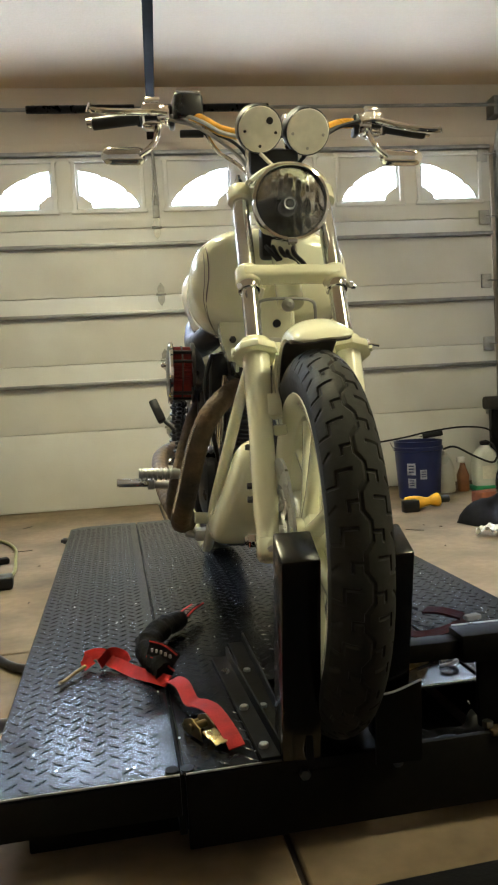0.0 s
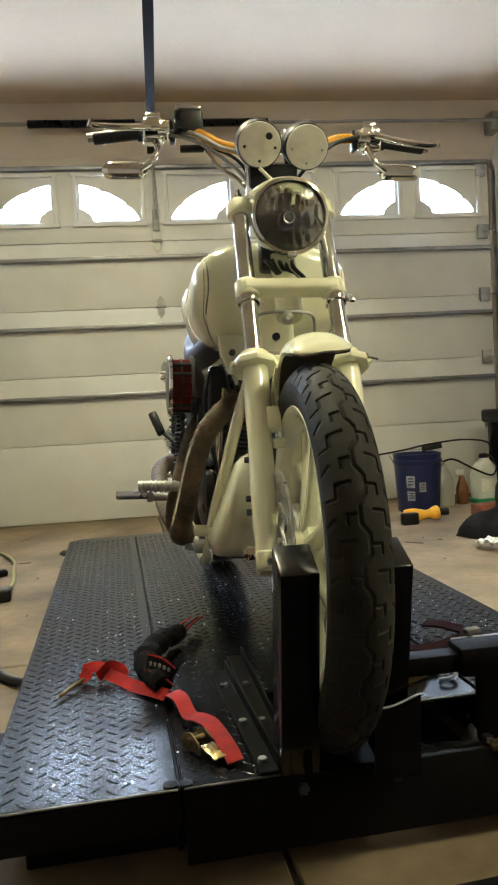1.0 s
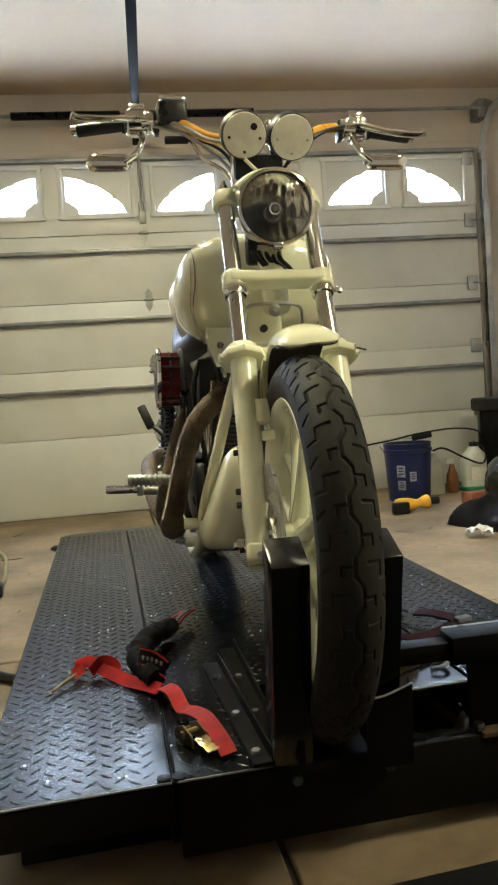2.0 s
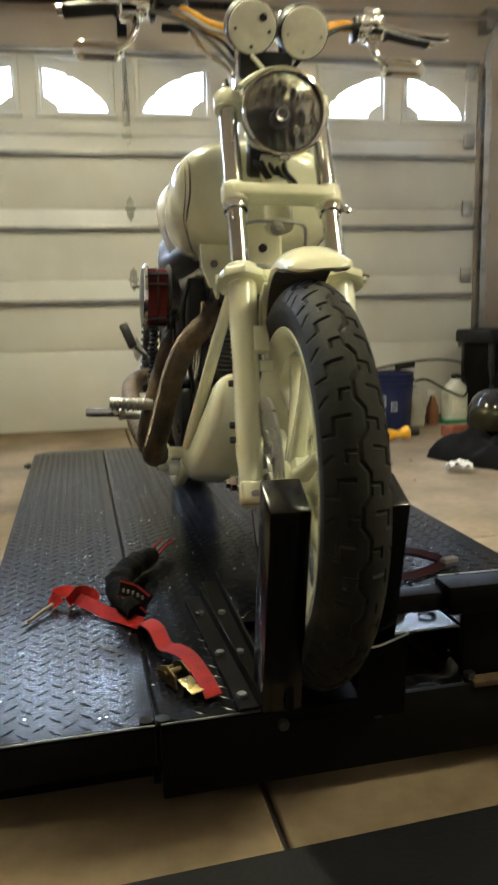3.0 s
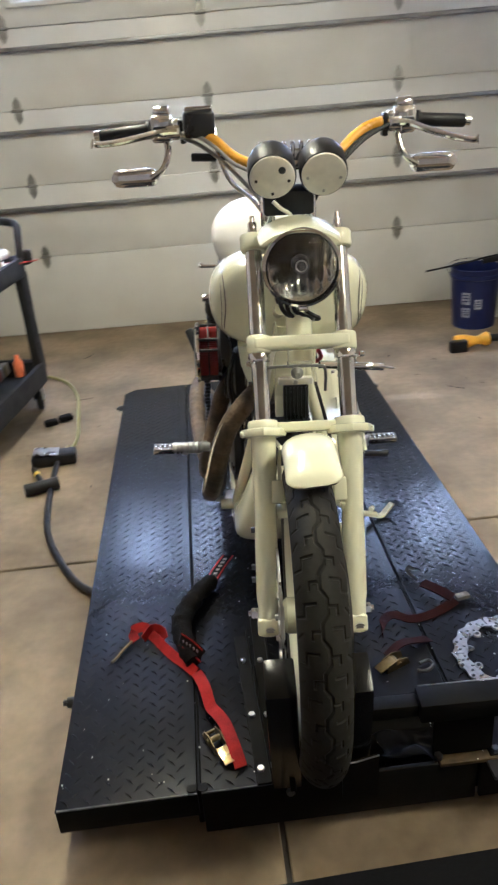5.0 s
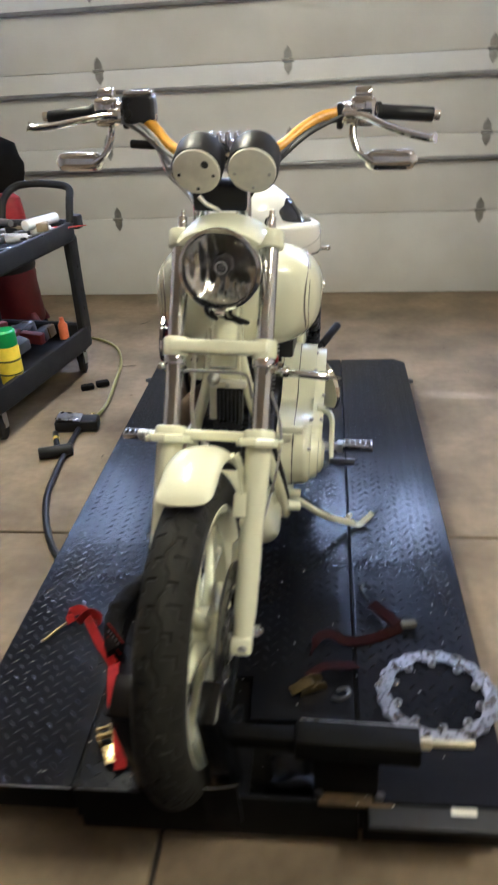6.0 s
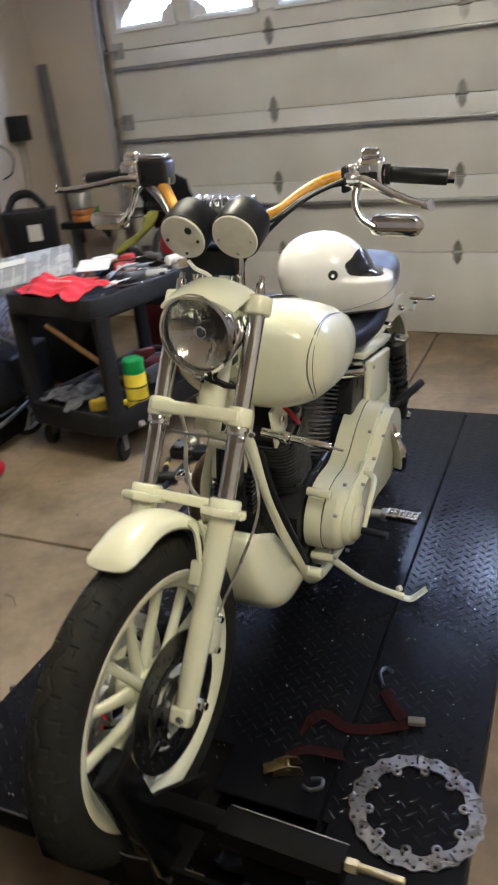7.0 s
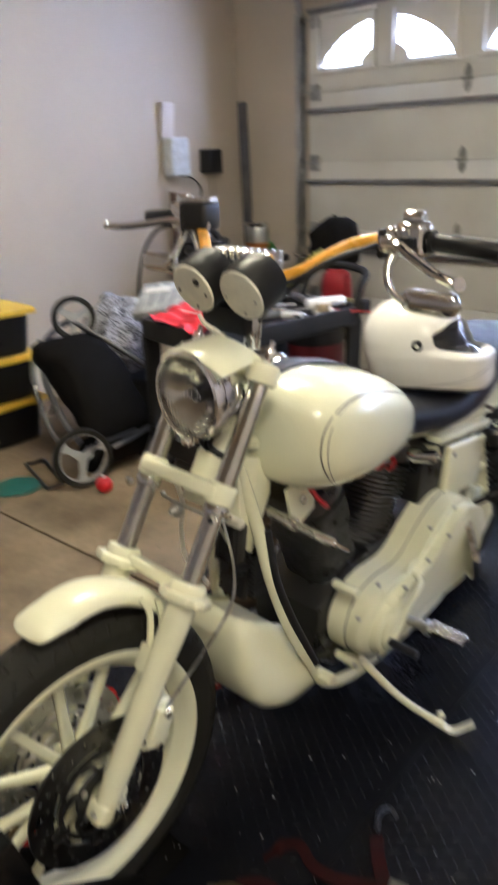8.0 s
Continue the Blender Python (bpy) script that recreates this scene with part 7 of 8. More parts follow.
# clear parts organiser
bm = box(B(), (0, 0, 0.026), (0.40, 0.28, 0.052), bevel=0.008)
org = thing("parts_organiser", CART @ pose(-0.37, -0.20, TZ + 0.055, 22, -6, 40), "translucent grey plastic parts organiser case", "organiser")
part("case", bm, mat("translucent_grey_plastic", (0.34, 0.36, 0.38), 0.25, vary=0.15, scale=12), org)
for k in range(6):
    part("divider", box(B(), (-0.15 + 0.06 * k, 0, 0.0535), (0.004, 0.26, 0.004)), plastic((0.45, 0.46, 0.47)), org)
part("paper_label", box(B(), (-0.10, 0.06, 0.0565), (0.14, 0.05, 0.002)), WHITE, org)
# small clutter on the top tray
rnd = random.Random(11)
COLS = [(0.55, 0.05, 0.04), (0.75, 0.74, 0.70), (0.02, 0.02, 0.025), (0.30, 0.30, 0.32), (0.45, 0.16, 0.03), (0.05, 0.07, 0.16), (0.30, 0.24, 0.16), (0.10, 0.10, 0.11), (0.42, 0.42, 0.45)]
for k in range(46):
    x, y = rnd.uniform(-0.22, 0.24), rnd.uniform(-0.24, 0.42)
    c = rnd.choice(COLS)
    rz = rnd.uniform(0, 180)
    pick = k % 4
    bm = B()
    if pick == 0:
        r, L = rnd.uniform(0.016, 0.024), rnd.uniform(0.10, 0.16)
        cyl(bm, (-L / 2, 0, r), (L / 2, 0, r), r, seg=14, bevel=0.003)
        cyl(bm, (L / 2, 0, r), (L / 2 + 0.02, 0, r), r * 0.5, seg=10)
        on_cart("spray_tube", bm, plastic(c), x, y, TZ + 0.002 + 0.02 * (k % 3), rz, "small plastic bottle lying among the tools", "bottle", "clutter on the cart")
    elif pick == 1:
        L = rnd.uniform(0.07, 0.11)
        cyl(bm, (0, 0, 0.012), (L, 0, 0.012), 0.012, seg=8, bevel=0.003)
        cyl(bm, (L, 0, 0.012), (L + 0.09, 0, 0.011), 0.003, seg=8)
        on_cart("screwdriver", bm, plastic(c), x, y, TZ + 0.002 + 0.015 * (k % 3), rz, "screwdriver lying among the tools", "screwdriver", "clutter on the cart")
    elif pick == 2:
        box(bm, (0, 0, 0.02), (rnd.uniform(0.06, 0.11), rnd.uniform(0.04, 0.08), 0.04), bevel=0.003)
        on_cart("parts_box", bm, plastic(c), x, y, TZ + 0.002 + 0.01 * (k % 3), rz, "small cardboard parts box on the cart", "box", "clutter on the cart")
    else:
        box(bm, (0.05, 0, 0.005), (0.13, 0.012, 0.008), bevel=0.002)
        lathe(bm, [(0.009, 0), (0.016, 0), (0.016, 0.010), (0.009, 0.010)], Matrix.Translation((-0.02, 0, 0)), seg=12, closed=True)
        on_cart("wrench", bm, CHROME, x, y, TZ + 0.004 + 0.02 * (k % 3), rz, "chrome wrench lying among the tools", "wrench", "clutter on the cart")
bm = B()
cyl(bm, (-0.11, 0, 0.026), (0.10, 0, 0.026), 0.026, seg=18, bevel=0.004)
on_cart("white_tube", bm, WHITE, 0.21, 0.30, TZ + 0.035, 75, "white plastic caulk tube lying on the cart", "tube")
bm = box(B(), (0, 0, 0.001), (0.16, 0.11, 0.002))
on_cart("paper_sheet", bm, WHITE, -0.02, -0.12, TZ + 0.10, 30, "folded sheet of white paper", "paper", tilt=18)
# yellow canister with a green cap and others on the lower tray
can = thing("canister", CART @ pose(0.245, -0.24, BZ) @ Matrix.Scale(1.14, 4), "yellow canister with a bright green cap on the lower tray", "canister")
part("body", lathe(B(), [(0.044, 0), (0.048, 0.004), (0.048, 0.150), (0.044, 0.158)], seg=28), plastic((0.78, 0.60, 0.02)), can)
part("cap", lathe(B(), [(0.045, 0.158), (0.047, 0.162), (0.045, 0.215), (0.038, 0.222)], seg=28), plastic((0.02, 0.36, 0.08)), can)
for z0, z1 in ((0.040, 0.047), (0.096, 0.104)):
    part("print_band", lathe(B(), [(0.0484, z0), (0.0484, z1)], seg=28), plastic((0.06, 0.06, 0.02)), can)
bm = B()
lathe(bm, [(0.024, 0), (0.026, 0.004), (0.026, 0.075), (0.012, 0.095), (0.012, 0.115), (0.004, 0.118)], seg=18)
on_cart("small_bottle", bm, plastic((0.62, 0.16, 0.06)), 0.20, 0.34, BZ, 0, "small orange and white spray bottle", "bottle")
bm = box(B(), (0, 0, 0.03), (0.13, 0.06, 0.06), bevel=0.012)
cyl(bm, (0.05, 0, 0.03), (0.17, 0, 0.03), 0.016, seg=12)
on_cart("yellow_tool", bm, plastic((0.75, 0.52, 0.03)), 0.10, -0.34, BZ, 30, "yellow and black hand tool on the lower tray", "tool")
DIM = [(0.16, 0.02, 0.016), (0.02, 0.02, 0.022), (0.06, 0.06, 0.065), (0.10, 0.07, 0.03), (0.03, 0.035, 0.05), (0.16, 0.16, 0.16)]
for k in range(22):
    x, y = rnd.uniform(-0.24, 0.12), rnd.uniform(-0.40, 0.40)
    bm = box(B(), (0, 0, 0.03), (rnd.uniform(0.05, 0.14), rnd.uniform(0.04, 0.09), 0.06), rot=(rnd.uniform(-10, 10), rnd.uniform(-10, 10), 0), bevel=0.008)
    on_cart("tool_case", bm, plastic(rnd.choice(DIM)), x, y, BZ + 0.005, rnd.uniform(0, 180), "assorted boxes and tools on the lower tray", "box", "clutter on the lower tray")
bm = B()
bmesh.ops.create_grid(bm, x_segments=24, y_segments=24, size=0.12)
bag = on_cart("plastic_bag", bm, mat("crinkled_clear_film", (0.13, 0.13, 0.13), 0.12, vary=0.3, scale=30), -0.05, -0.36, BZ + 0.075, 0, "crumpled clear plastic bag", "plastic bag")
jitter(bag, 0.05, 16, 7)
bm = B()
cyl(bm, (0, 0, 0), (0.30, 0.06, -0.20), 0.012, seg=10)
on_cart("wooden_stick", bm, mat("varnished_handle", (0.42, 0.24, 0.09), 0.45, vary=0.3, scale=20), -0.08, -0.44, 0.66, 0, "wooden tool handle leaning inside the cart", "tool handle")

# ---------------------------------------------------------------- behind the cart
vac = thing("shop_vacuum", pose(-1.86, 4.30, 0, 0, 0, 20), "red wet-and-dry vacuum with a black lid behind the cart", "vacuum cleaner")
# drum and feet red is darkened for the shade behind the cart
SHADEDVACRED = plastic((0.095, 0.006, 0.009))
part("drum", lathe(B(), [(0.19, 0.10), (0.20, 0.12), (0.185, 0.36), (0.19, 0.40), (0.185, 0.43)], seg=36), SHADEDVACRED, vac)
part("lid", lathe(B(), [(0.19, 0.43), (0.195, 0.45), (0.18, 0.52), (0.12, 0.57), (0.05, 0.59)], seg=36), BLACKPLASTIC, vac)
for k in range(4):
    a = radians(45 + 90 * k)
    part("foot", loft(B(), [superring(r * math.cos(a), r * math.sin(a), z, h, h, 14, 3, "xy") for r, z, h in ((0.23, 0.055, 0.045), (0.215, 0.10, 0.04), (0.185, 0.18, 0.02))]), SHADEDVACRED, vac)
    part("caster", lathe(B(), [(0.010, -0.014), (0.026, -0.012), (0.026, 0.012), (0.010, 0.014)], pose(0.23 * math.cos(a), 0.23 * math.sin(a), 0.027, 90, 0, 30), seg=18), BLACKPLASTIC, vac)
part("hose", sweep(B(), [(0.15, 0.0, 0.5), (0.24, 0.02, 0.60), (0.20, 0.12, 0.66), (0.0, 0.16, 0.64), (-0.15, 0.12, 0.60)], 0.020, seg=10), plastic((0.20, 0.16, 0.06)), vac)
stand = thing("coat_stand", pose(-1.97, 4.64, 0), "slim black steel coat stand behind the vacuum", "coat stand")
part("pole", cyl(B(), (0, 0, 0.02), (0, 0, 1.16), 0.013, seg=14, bevel=0.003), BLACKMETAL, stand)
part("base", lathe(B(), [(0.02, 0.0), (0.12, 0.0), (0.125, 0.008), (0.11, 0.016), (0.02, 0.022)], seg=32), BLACKMETAL, stand)
part("arm", sweep(B(), [(-0.15, 0, 1.05), (-0.08, 0, 1.10), (0, 0, 1.11), (0.08, 0, 1.10), (0.15, 0, 1.05)], 0.009, seg=8), BLACKMETAL, stand)
bk = part("hung_jacket", loft(B(), [superring(0.01 * math.sin(3 * k), -0.005, 0.80 + 0.055 * k, w, d, 32, 2.6, "xy") for k, (w, d) in enumerate(((0.12, 0.05), (0.165, 0.075), (0.175, 0.085), (0.18, 0.09), (0.175, 0.085), (0.13, 0.07), (0.06, 0.04)))]), BLACKCLOTH)
bk.matrix_world = pose(-1.96, 4.64, 0.02, 0, 0, 6)
tagged(bk, "black jacket hung over the coat stand", "jacket")
jitter(bk, 0.03, 11, 5)
redpack = tagged(part("red_bag", loft(B(), [superring(0, 0, z, a, b, 24, 2.8, "xy") for z, a, b in ((0, 0.08, 0.05), (0.05, 0.105, 0.065), (0.17, 0.10, 0.06), (0.24, 0.09, 0.055), (0.27, 0.05, 0.03))]), plastic((0.28, 0.014, 0.02))), "red fabric bag hanging below the jacket on the stand", "bag")
redpack.matrix_world = pose(-1.90, 4.58, 0.56, 0, 0, 10)
bm = B()
sweep(bm, [(0.13 * math.cos(0.9 * k) + 0.004 * k, 0.035 * math.sin(0.9 * k), -0.24 * abs(math.sin(0.45 * k)) + 0.003 * k) for k in range(26)], 0.019, seg=10, per=4)
ob = tagged(part("garden_hose", bm, plastic((0.30, 0.30, 0.05))), "yellow-green hose looped over the coat stand", "hose")
ob.matrix_world = pose(-2.20, 4.50, 0.90, 0, 0, 20)
part("hook", sweep(B(), [(-0.01, -0.01, 0.90), (-0.10, -0.07, 0.905), (-0.19, -0.13, 0.90), (-0.21, -0.145, 0.92)], 0.006, seg=8), BLACKMETAL, stand)

# tall black bin with a pale label, and poles in the corner
tall = thing("storage_bin", pose(-2.95, 4.40, 0, 0, 0, 35) @ Matrix.Diagonal((0.76, 0.76, 0.98, 1)), "tall black plastic storage bin with a pale label", "storage bin")
part("body", loft(B(), [superring(0, 0, z, a, a * 0.8, 28, 4, "xy") for z, a in ((0.0, 0.20), (0.02, 0.21), (0.95, 0.24), (0.98, 0.245), (1.0, 0.235))]), BLACKPLASTIC, tall)
part("label", box(B(), (0.05, -0.193, 0.86), (0.12, 0.004, 0.11), rot=(-1.5, 0, 0)), FACE, tall)
part("lid_handle", sweep(B(), [(-0.18, 0, 1.0), (-0.10, 0.05, 1.09), (0.05, 0.02, 1.10), (0.16, 0, 1.0)], 0.03, seg=10), BLACKPLASTIC, tall)
bm = sweep(B(), [(-3.27, 4.40, 0.0), (-3.29, 4.44, 0.6), (-3.305, 4.47, 1.29)], 0.030, seg=10)
tagged(part("wooden_post", bm, mat("brown_stained_wood", (0.12, 0.07, 0.045), 0.6, vary=0.3, scale=12, bump=0.3)), "brown wooden post leaning on the wall", "post")
bm = B()
box(bm, (0, 0, 0.95), (0.065, 0.045, 1.90), bevel=0.004)
ob = tagged(part("grey_bar", bm, mat("weathered_dark_steel", (0.11, 0.11, 0.115), 0.5, metal=0.5, vary=0.3, scale=12)), "long grey steel bar leaning in the corner", "steel bar")
ob.matrix_world = pose(-3.05, 5.02, 0.0, -3.5, -3.0, 20)
# small wall shelf with tins, in the corner by the door
shelf = thing("wall_shelf", pose(-2.86, 4.92, 0.80, 0, 0, 8), "small black wall shelf in the corner by the door", "shelf")
part("board", box(B(), (0, 0, 0), (0.36, 0.22, 0.05), bevel=0.006), BLACKPLASTIC, shelf)
for x in (-0.12, 0.12):
    part("bracket", prism(B(), [(0.10, -0.025), (-0.06, -0.025), (0.10, -0.16)], "x", x - 0.008, x + 0.008, bevel=0.002), BLACKMETAL, shelf)
for k, (dx, c) in enumerate(((-0.02, (0.50, 0.19, 0.03)), (-0.02, (0.42, 0.15, 0.03)))):
    ob = tagged(part("tape_roll", lathe(B(), [(0.045, 0), (0.085, 0), (0.088, 0.004), (0.088, 0.040), (0.085, 0.044), (0.045, 0.044)], seg=28, closed=True), plastic(c)), "orange roll of tape stacked on the shelf", "tape roll", "tape rolls")
    ob.matrix_world = pose(-2.88 + 0.004 * k, 4.90, 0.825 + 0.045 * k)
jar = thing("metal_jar", pose(-2.88, 4.90, 0.915), "dull metal jar on top of the tape rolls", "jar")
part("jar_body", lathe(B(), [(0.07, 0), (0.082, 0.004), (0.084, 0.11), (0.078, 0.12)], seg=28), ALLOY, jar)
part("jar_lid", lathe(B(), [(0.086, 0.115), (0.088, 0.12), (0.088, 0.14), (0.08, 0.146)], seg=28), CHROME, jar)
ob = tagged(part("green_bottle", lathe(B(), [(0.03, 0), (0.035, 0.004), (0.035, 0.06), (0.015, 0.08), (0.015, 0.10)], seg=18), plastic((0.06, 0.20, 0.04))), "small green bottle on the shelf", "bottle")
ob.matrix_world = pose(-2.74, 4.90, 0.825)
# wall box with papers, and a black power supply
wb = thing("wall_timer_box", pose(WALL_L, 4.52, 1.44), "pale grey wall box with papers pinned above it", "control box")
part("body", box(B(), (0.055, 0, 0.09), (0.11, 0.17, 0.26), bevel=0.012, seg=3), plastic((0.62, 0.66, 0.70)), wb)
part("pinned_paper", box(B(), (0.02, -0.04, 0.33), (0.02, 0.13, 0.24), rot=(0, 7, 8), bevel=0.002), mat("pinkish_paper", (0.72, 0.66, 0.63), 0.8), wb)
part("cord", sweep(B(), [(0.05, 0.02, -0.04), (0.08, 0.12, -0.06), (0.06, 0.22, -0.14), (0.04, 0.20, -0.24), (0.05, 0.10, -0.27)], 0.006, seg=8), BLACKPLASTIC, wb)
ps = thing("power_supply", pose(WALL_L, 4.86, 1.40), "black plug-in power supply on the wall", "power supply")
part("body", box(B(), (0.06, 0, 0.09), (0.12, 0.13, 0.17), bevel=0.012, seg=3), BLACKPLASTIC, ps)
for d in (-0.02, 0.03):
    part("cord", sweep(B(), [(0.05, d, 0.005), (0.05, d + 0.01, -0.15), (0.045, d, -0.32), (0.04, d - 0.02, -0.6), (0.05, d, -1.2)], 0.004, seg=8), plastic((0.35, 0.33, 0.30)), ps)
bm = sweep(B(), [(-3.10, 4.30, 1.08), (-3.20, 4.20, 1.05), (-3.27, 4.12, 0.9), (-3.27, 4.05, 0.65), (-3.2, 4.0, 0.4), (-3.1, 3.95, 0.01)], 0.011, seg=8)
tagged(part("black_cable", bm, BLACKPLASTIC), "black cable hanging from the bin", "cable")

# ---------------------------------------------------------------- stroller, totes and floor toys
GREYFRAME = mat("grey_anodised_tube", (0.12, 0.12, 0.125), 0.35, metal=0.8, vary=0.15)
FABRIC = mat("black_stroller_fabric", (0.006, 0.0055, 0.0055), 0.85, vary=0.3, scale=20, fine=260, bump=0.6, spec=0.08)
stroller = thing("stroller", Matrix.Identity(4), "folded black baby stroller with grey tube frame and spoked wheels", "stroller")


def stroller_wheel(c, n, r):
    m = Matrix.Translation(c) @ Vector(n).to_track_quat("Z", "Y").to_matrix().to_4x4()
    bm = B()
    lathe(bm, [(r - 0.028, -0.02), (r - 0.006, -0.022), (r, -0.012), (r, 0.012), (r - 0.006, 0.022), (r - 0.028, 0.02)], m, seg=40, closed=True)
    w = part("wheel", bm, RUBBER, stroller)
    bm = B()
    lathe(bm, [(r - 0.034, -0.016), (r - 0.027, -0.018), (r - 0.027, 0.018), (r - 0.034, 0.016)], m, seg=40, closed=True)
    lathe(bm, [(0.006, -0.02), (0.024, -0.018), (0.024, 0.018), (0.006, 0.022)], m, seg=20)
    for k in range(3):
        a = 2 * math.pi * k / 3 + 0.4
        q = []
        for rr, hw in ((0.012, 0.022), (r * 0.55, 0.014), (r - 0.03, 0.030)):
            d = Vector((math.cos(a), math.sin(a), 0))
            e = Vector((-math.sin(a), math.cos(a), 0))
            q.append([m @ (d * rr + e * hw + Vector((0, 0, 0.012))), m @ (d * rr - e * hw + Vector((0, 0, 0.012))), m @ (d * rr - e * hw - Vector((0, 0, 0.012))), m @ (d * rr + e * hw - Vector((0, 0, 0.012)))])
        loft(bm, q)
    part("wheel_rim", bm, mat("pale_grey_plastic", (0.36, 0.36, 0.35), 0.45, vary=0.1), w)


FACING = (0.93, -0.28, 0.12)
stroller_wheel((-1.965, 2.585, 0.150), FACING, 0.150)
stroller_wheel((-2.02, 3.05, 0.118), FACING, 0.118)
stroller_wheel((-2.43, 2.93, 0.735), (0.90, -0.40, 0.15), 0.118)
for pts, r in (([(-2.02, 2.62, 0.20), (-2.16, 2.62, 0.30), (-2.34, 2.66, 0.46), (-2.46, 2.74, 0.60), (-2.50, 2.86, 0.68), (-2.44, 2.93, 0.72)], 0.017),
               ([(-2.02, 2.60, 0.13), (-2.18, 2.58, 0.20), (-2.33, 2.60, 0.35), (-2.44, 2.65, 0.52), (-2.48, 2.74, 0.64)], 0.015),
               ([(-2.43, 2.92, 0.72), (-2.30, 3.02, 0.62), (-2.15, 3.10, 0.52), (-2.02, 3.15, 0.44)], 0.014),
               ([(-1.99, 2.60, 0.13), (-1.93, 2.80, 0.17), (-1.95, 3.02, 0.20)], 0.012)):
    part("frame_tube", sweep(B(), pts, r, seg=10), GREYFRAME, stroller)
bm = B()
secs = []
for k in range(9):
    q = k / 8
    c = Vector((-2.44 + 0.46 * q, 2.84 + 0.02 * q, 0.60 - 0.40 * q + 0.05 * math.sin(math.pi * q)))
    h = 0.05 + 0.06 * math.sin(math.pi * q)
    secs.append([c + Vector((0.25 * h * a, 0.19 * b, h * a)) for a, b in ((1, -0.8), (1, 0), (1, 0.8), (0.5, 1), (-0.5, 1), (-1, 0.8), (-1, -0.8), (-0.5, -1), (0.5, -1))])
loft(bm, secs)
bmesh.ops.subdivide_edges(bm, edges=bm.edges, cuts=1, smooth=0.5, use_grid_fill=True)
fab = part("fabric_seat", bm, FABRIC, stroller, sharp=70)
jitter(fab, 0.02, 9, 2)
bm = box(B(), (-2.02, 2.82, 0.13), (0.14, 0.40, 0.16), rot=(0, 25, 4), bevel=0.03, seg=3)
bk = part("basket", bm, FABRIC, stroller)
bm = box(B(), (-1.945, 2.76, 0.205), (0.012, 0.34, 0.012), rot=(0, 0, 4), bevel=0.003)
part("foot_bar", bm, GREYFRAME, stroller)
bm = box(B(), (-2.21, 2.595, 0.345), (0.008, 0.03, 0.07), rot=(0, 35, 10), bevel=0.002)
part("silver_badge", bm, STEEL, stroller)
# patterned grey blanket heaped behind
bm = B()
bmesh.ops.create_icosphere(bm, subdivisions=5, radius=1.0)
for v in bm.verts:
    n = v.co.normalized()
    k = 1 + 0.22 * noise.noise(n * 2.2) + 0.10 * abs(noise.noise(n * 6.0)) + 0.05 * noise.noise(n * 14)
    v.co = Vector((n.x * 0.20 * k, n.y * 0.22 * k, n.z * 0.24 * k))
FLEECE = mat("grey_marbled_fleece", (0.36, 0.36, 0.40), 0.9, vary=0.5, scale=16, fine=80, bump=0.6, dirt=(0.20, 0.20, 0.23))
ntf = FLEECE.node_tree
vor = ntf.nodes.new("ShaderNodeTexNoise")
vor.inputs["Scale"].default_value, vor.inputs["Detail"].default_value, vor.inputs["Distortion"].default_value = 7.0, 1.5, 1.8
swirl = ntf.nodes.new("ShaderNodeMath")
swirl.operation, swirl.inputs[1].default_value = "SUBTRACT", 0.5
away = ntf.nodes.new("ShaderNodeMath")
away.operation = "ABSOLUTE"
ntf.links.new(vor.outputs["Fac"], swirl.inputs[0])
ntf.links.new(swirl.outputs["Value"], away.inputs[0])
lines = ntf.nodes.new("ShaderNodeMapRange")
lines.inputs["From Min"].default_value, lines.inputs["From Max"].default_value = 0.012, 0.045
dark = ntf.nodes.new("ShaderNodeMix")
dark.data_type, dark.inputs["A"].default_value = "RGBA", (0.025, 0.025, 0.03, 1)
base_in = ntf.nodes["Principled BSDF"].inputs["Base Color"]
ntf.links.new(base_in.links[0].from_socket, dark.inputs["B"])
ntf.links.new(away.outputs["Value"], lines.inputs["Value"])
ntf.links.new(lines.outputs["Result"], dark.inputs["Factor"])
ntf.links.new(dark.outputs["Result"], base_in)
blanket = part("blanket", bm, FLEECE, sharp=180)
blanket.matrix_world = pose(-2.45, 3.24, 0.575) @ Matrix.Scale(0.93, 4)
tagged(blanket, "heaped grey patterned fleece blanket", "blanket")
crate = tagged(part("black_tote", box(B(), (0, 0, 0.19), (0.52, 0.40, 0.38), bevel=0.02, seg=3), BLACKPLASTIC), "black storage tote under the blanket", "tote")
crate.matrix_world = pose(-2.44, 3.30, 0.0, 0, 0, 12)
# black heap added to darken the space seen under the cart
bm = loft(B(), [superring(0.015 * math.sin(2 * k), 0, z, a, b, 32, 2.8, "xy") for k, (z, a, b) in enumerate(((0.0, 0.22, 0.13), (0.015, 0.25, 0.155), (0.12, 0.27, 0.17), (0.26, 0.265, 0.165), (0.38, 0.24, 0.14), (0.46, 0.19, 0.10), (0.50, 0.10, 0.05)))])
dark_heap = part("duffel_bag", bm, BLACKCLOTH, sharp=180)
dark_heap.matrix_world = pose(-2.42, 3.95, 0.0, 0, 0, -28) @ Matrix.Diagonal((1.95, 1.1, 1.05, 1))
tagged(dark_heap, "slumped black duffel bag on the floor behind the cart", "bag")
for v in dark_heap.data.vertices:
    if v.co.z > 0.02:
        v.co += noise.noise_vector(v.co * 7) * 0.025
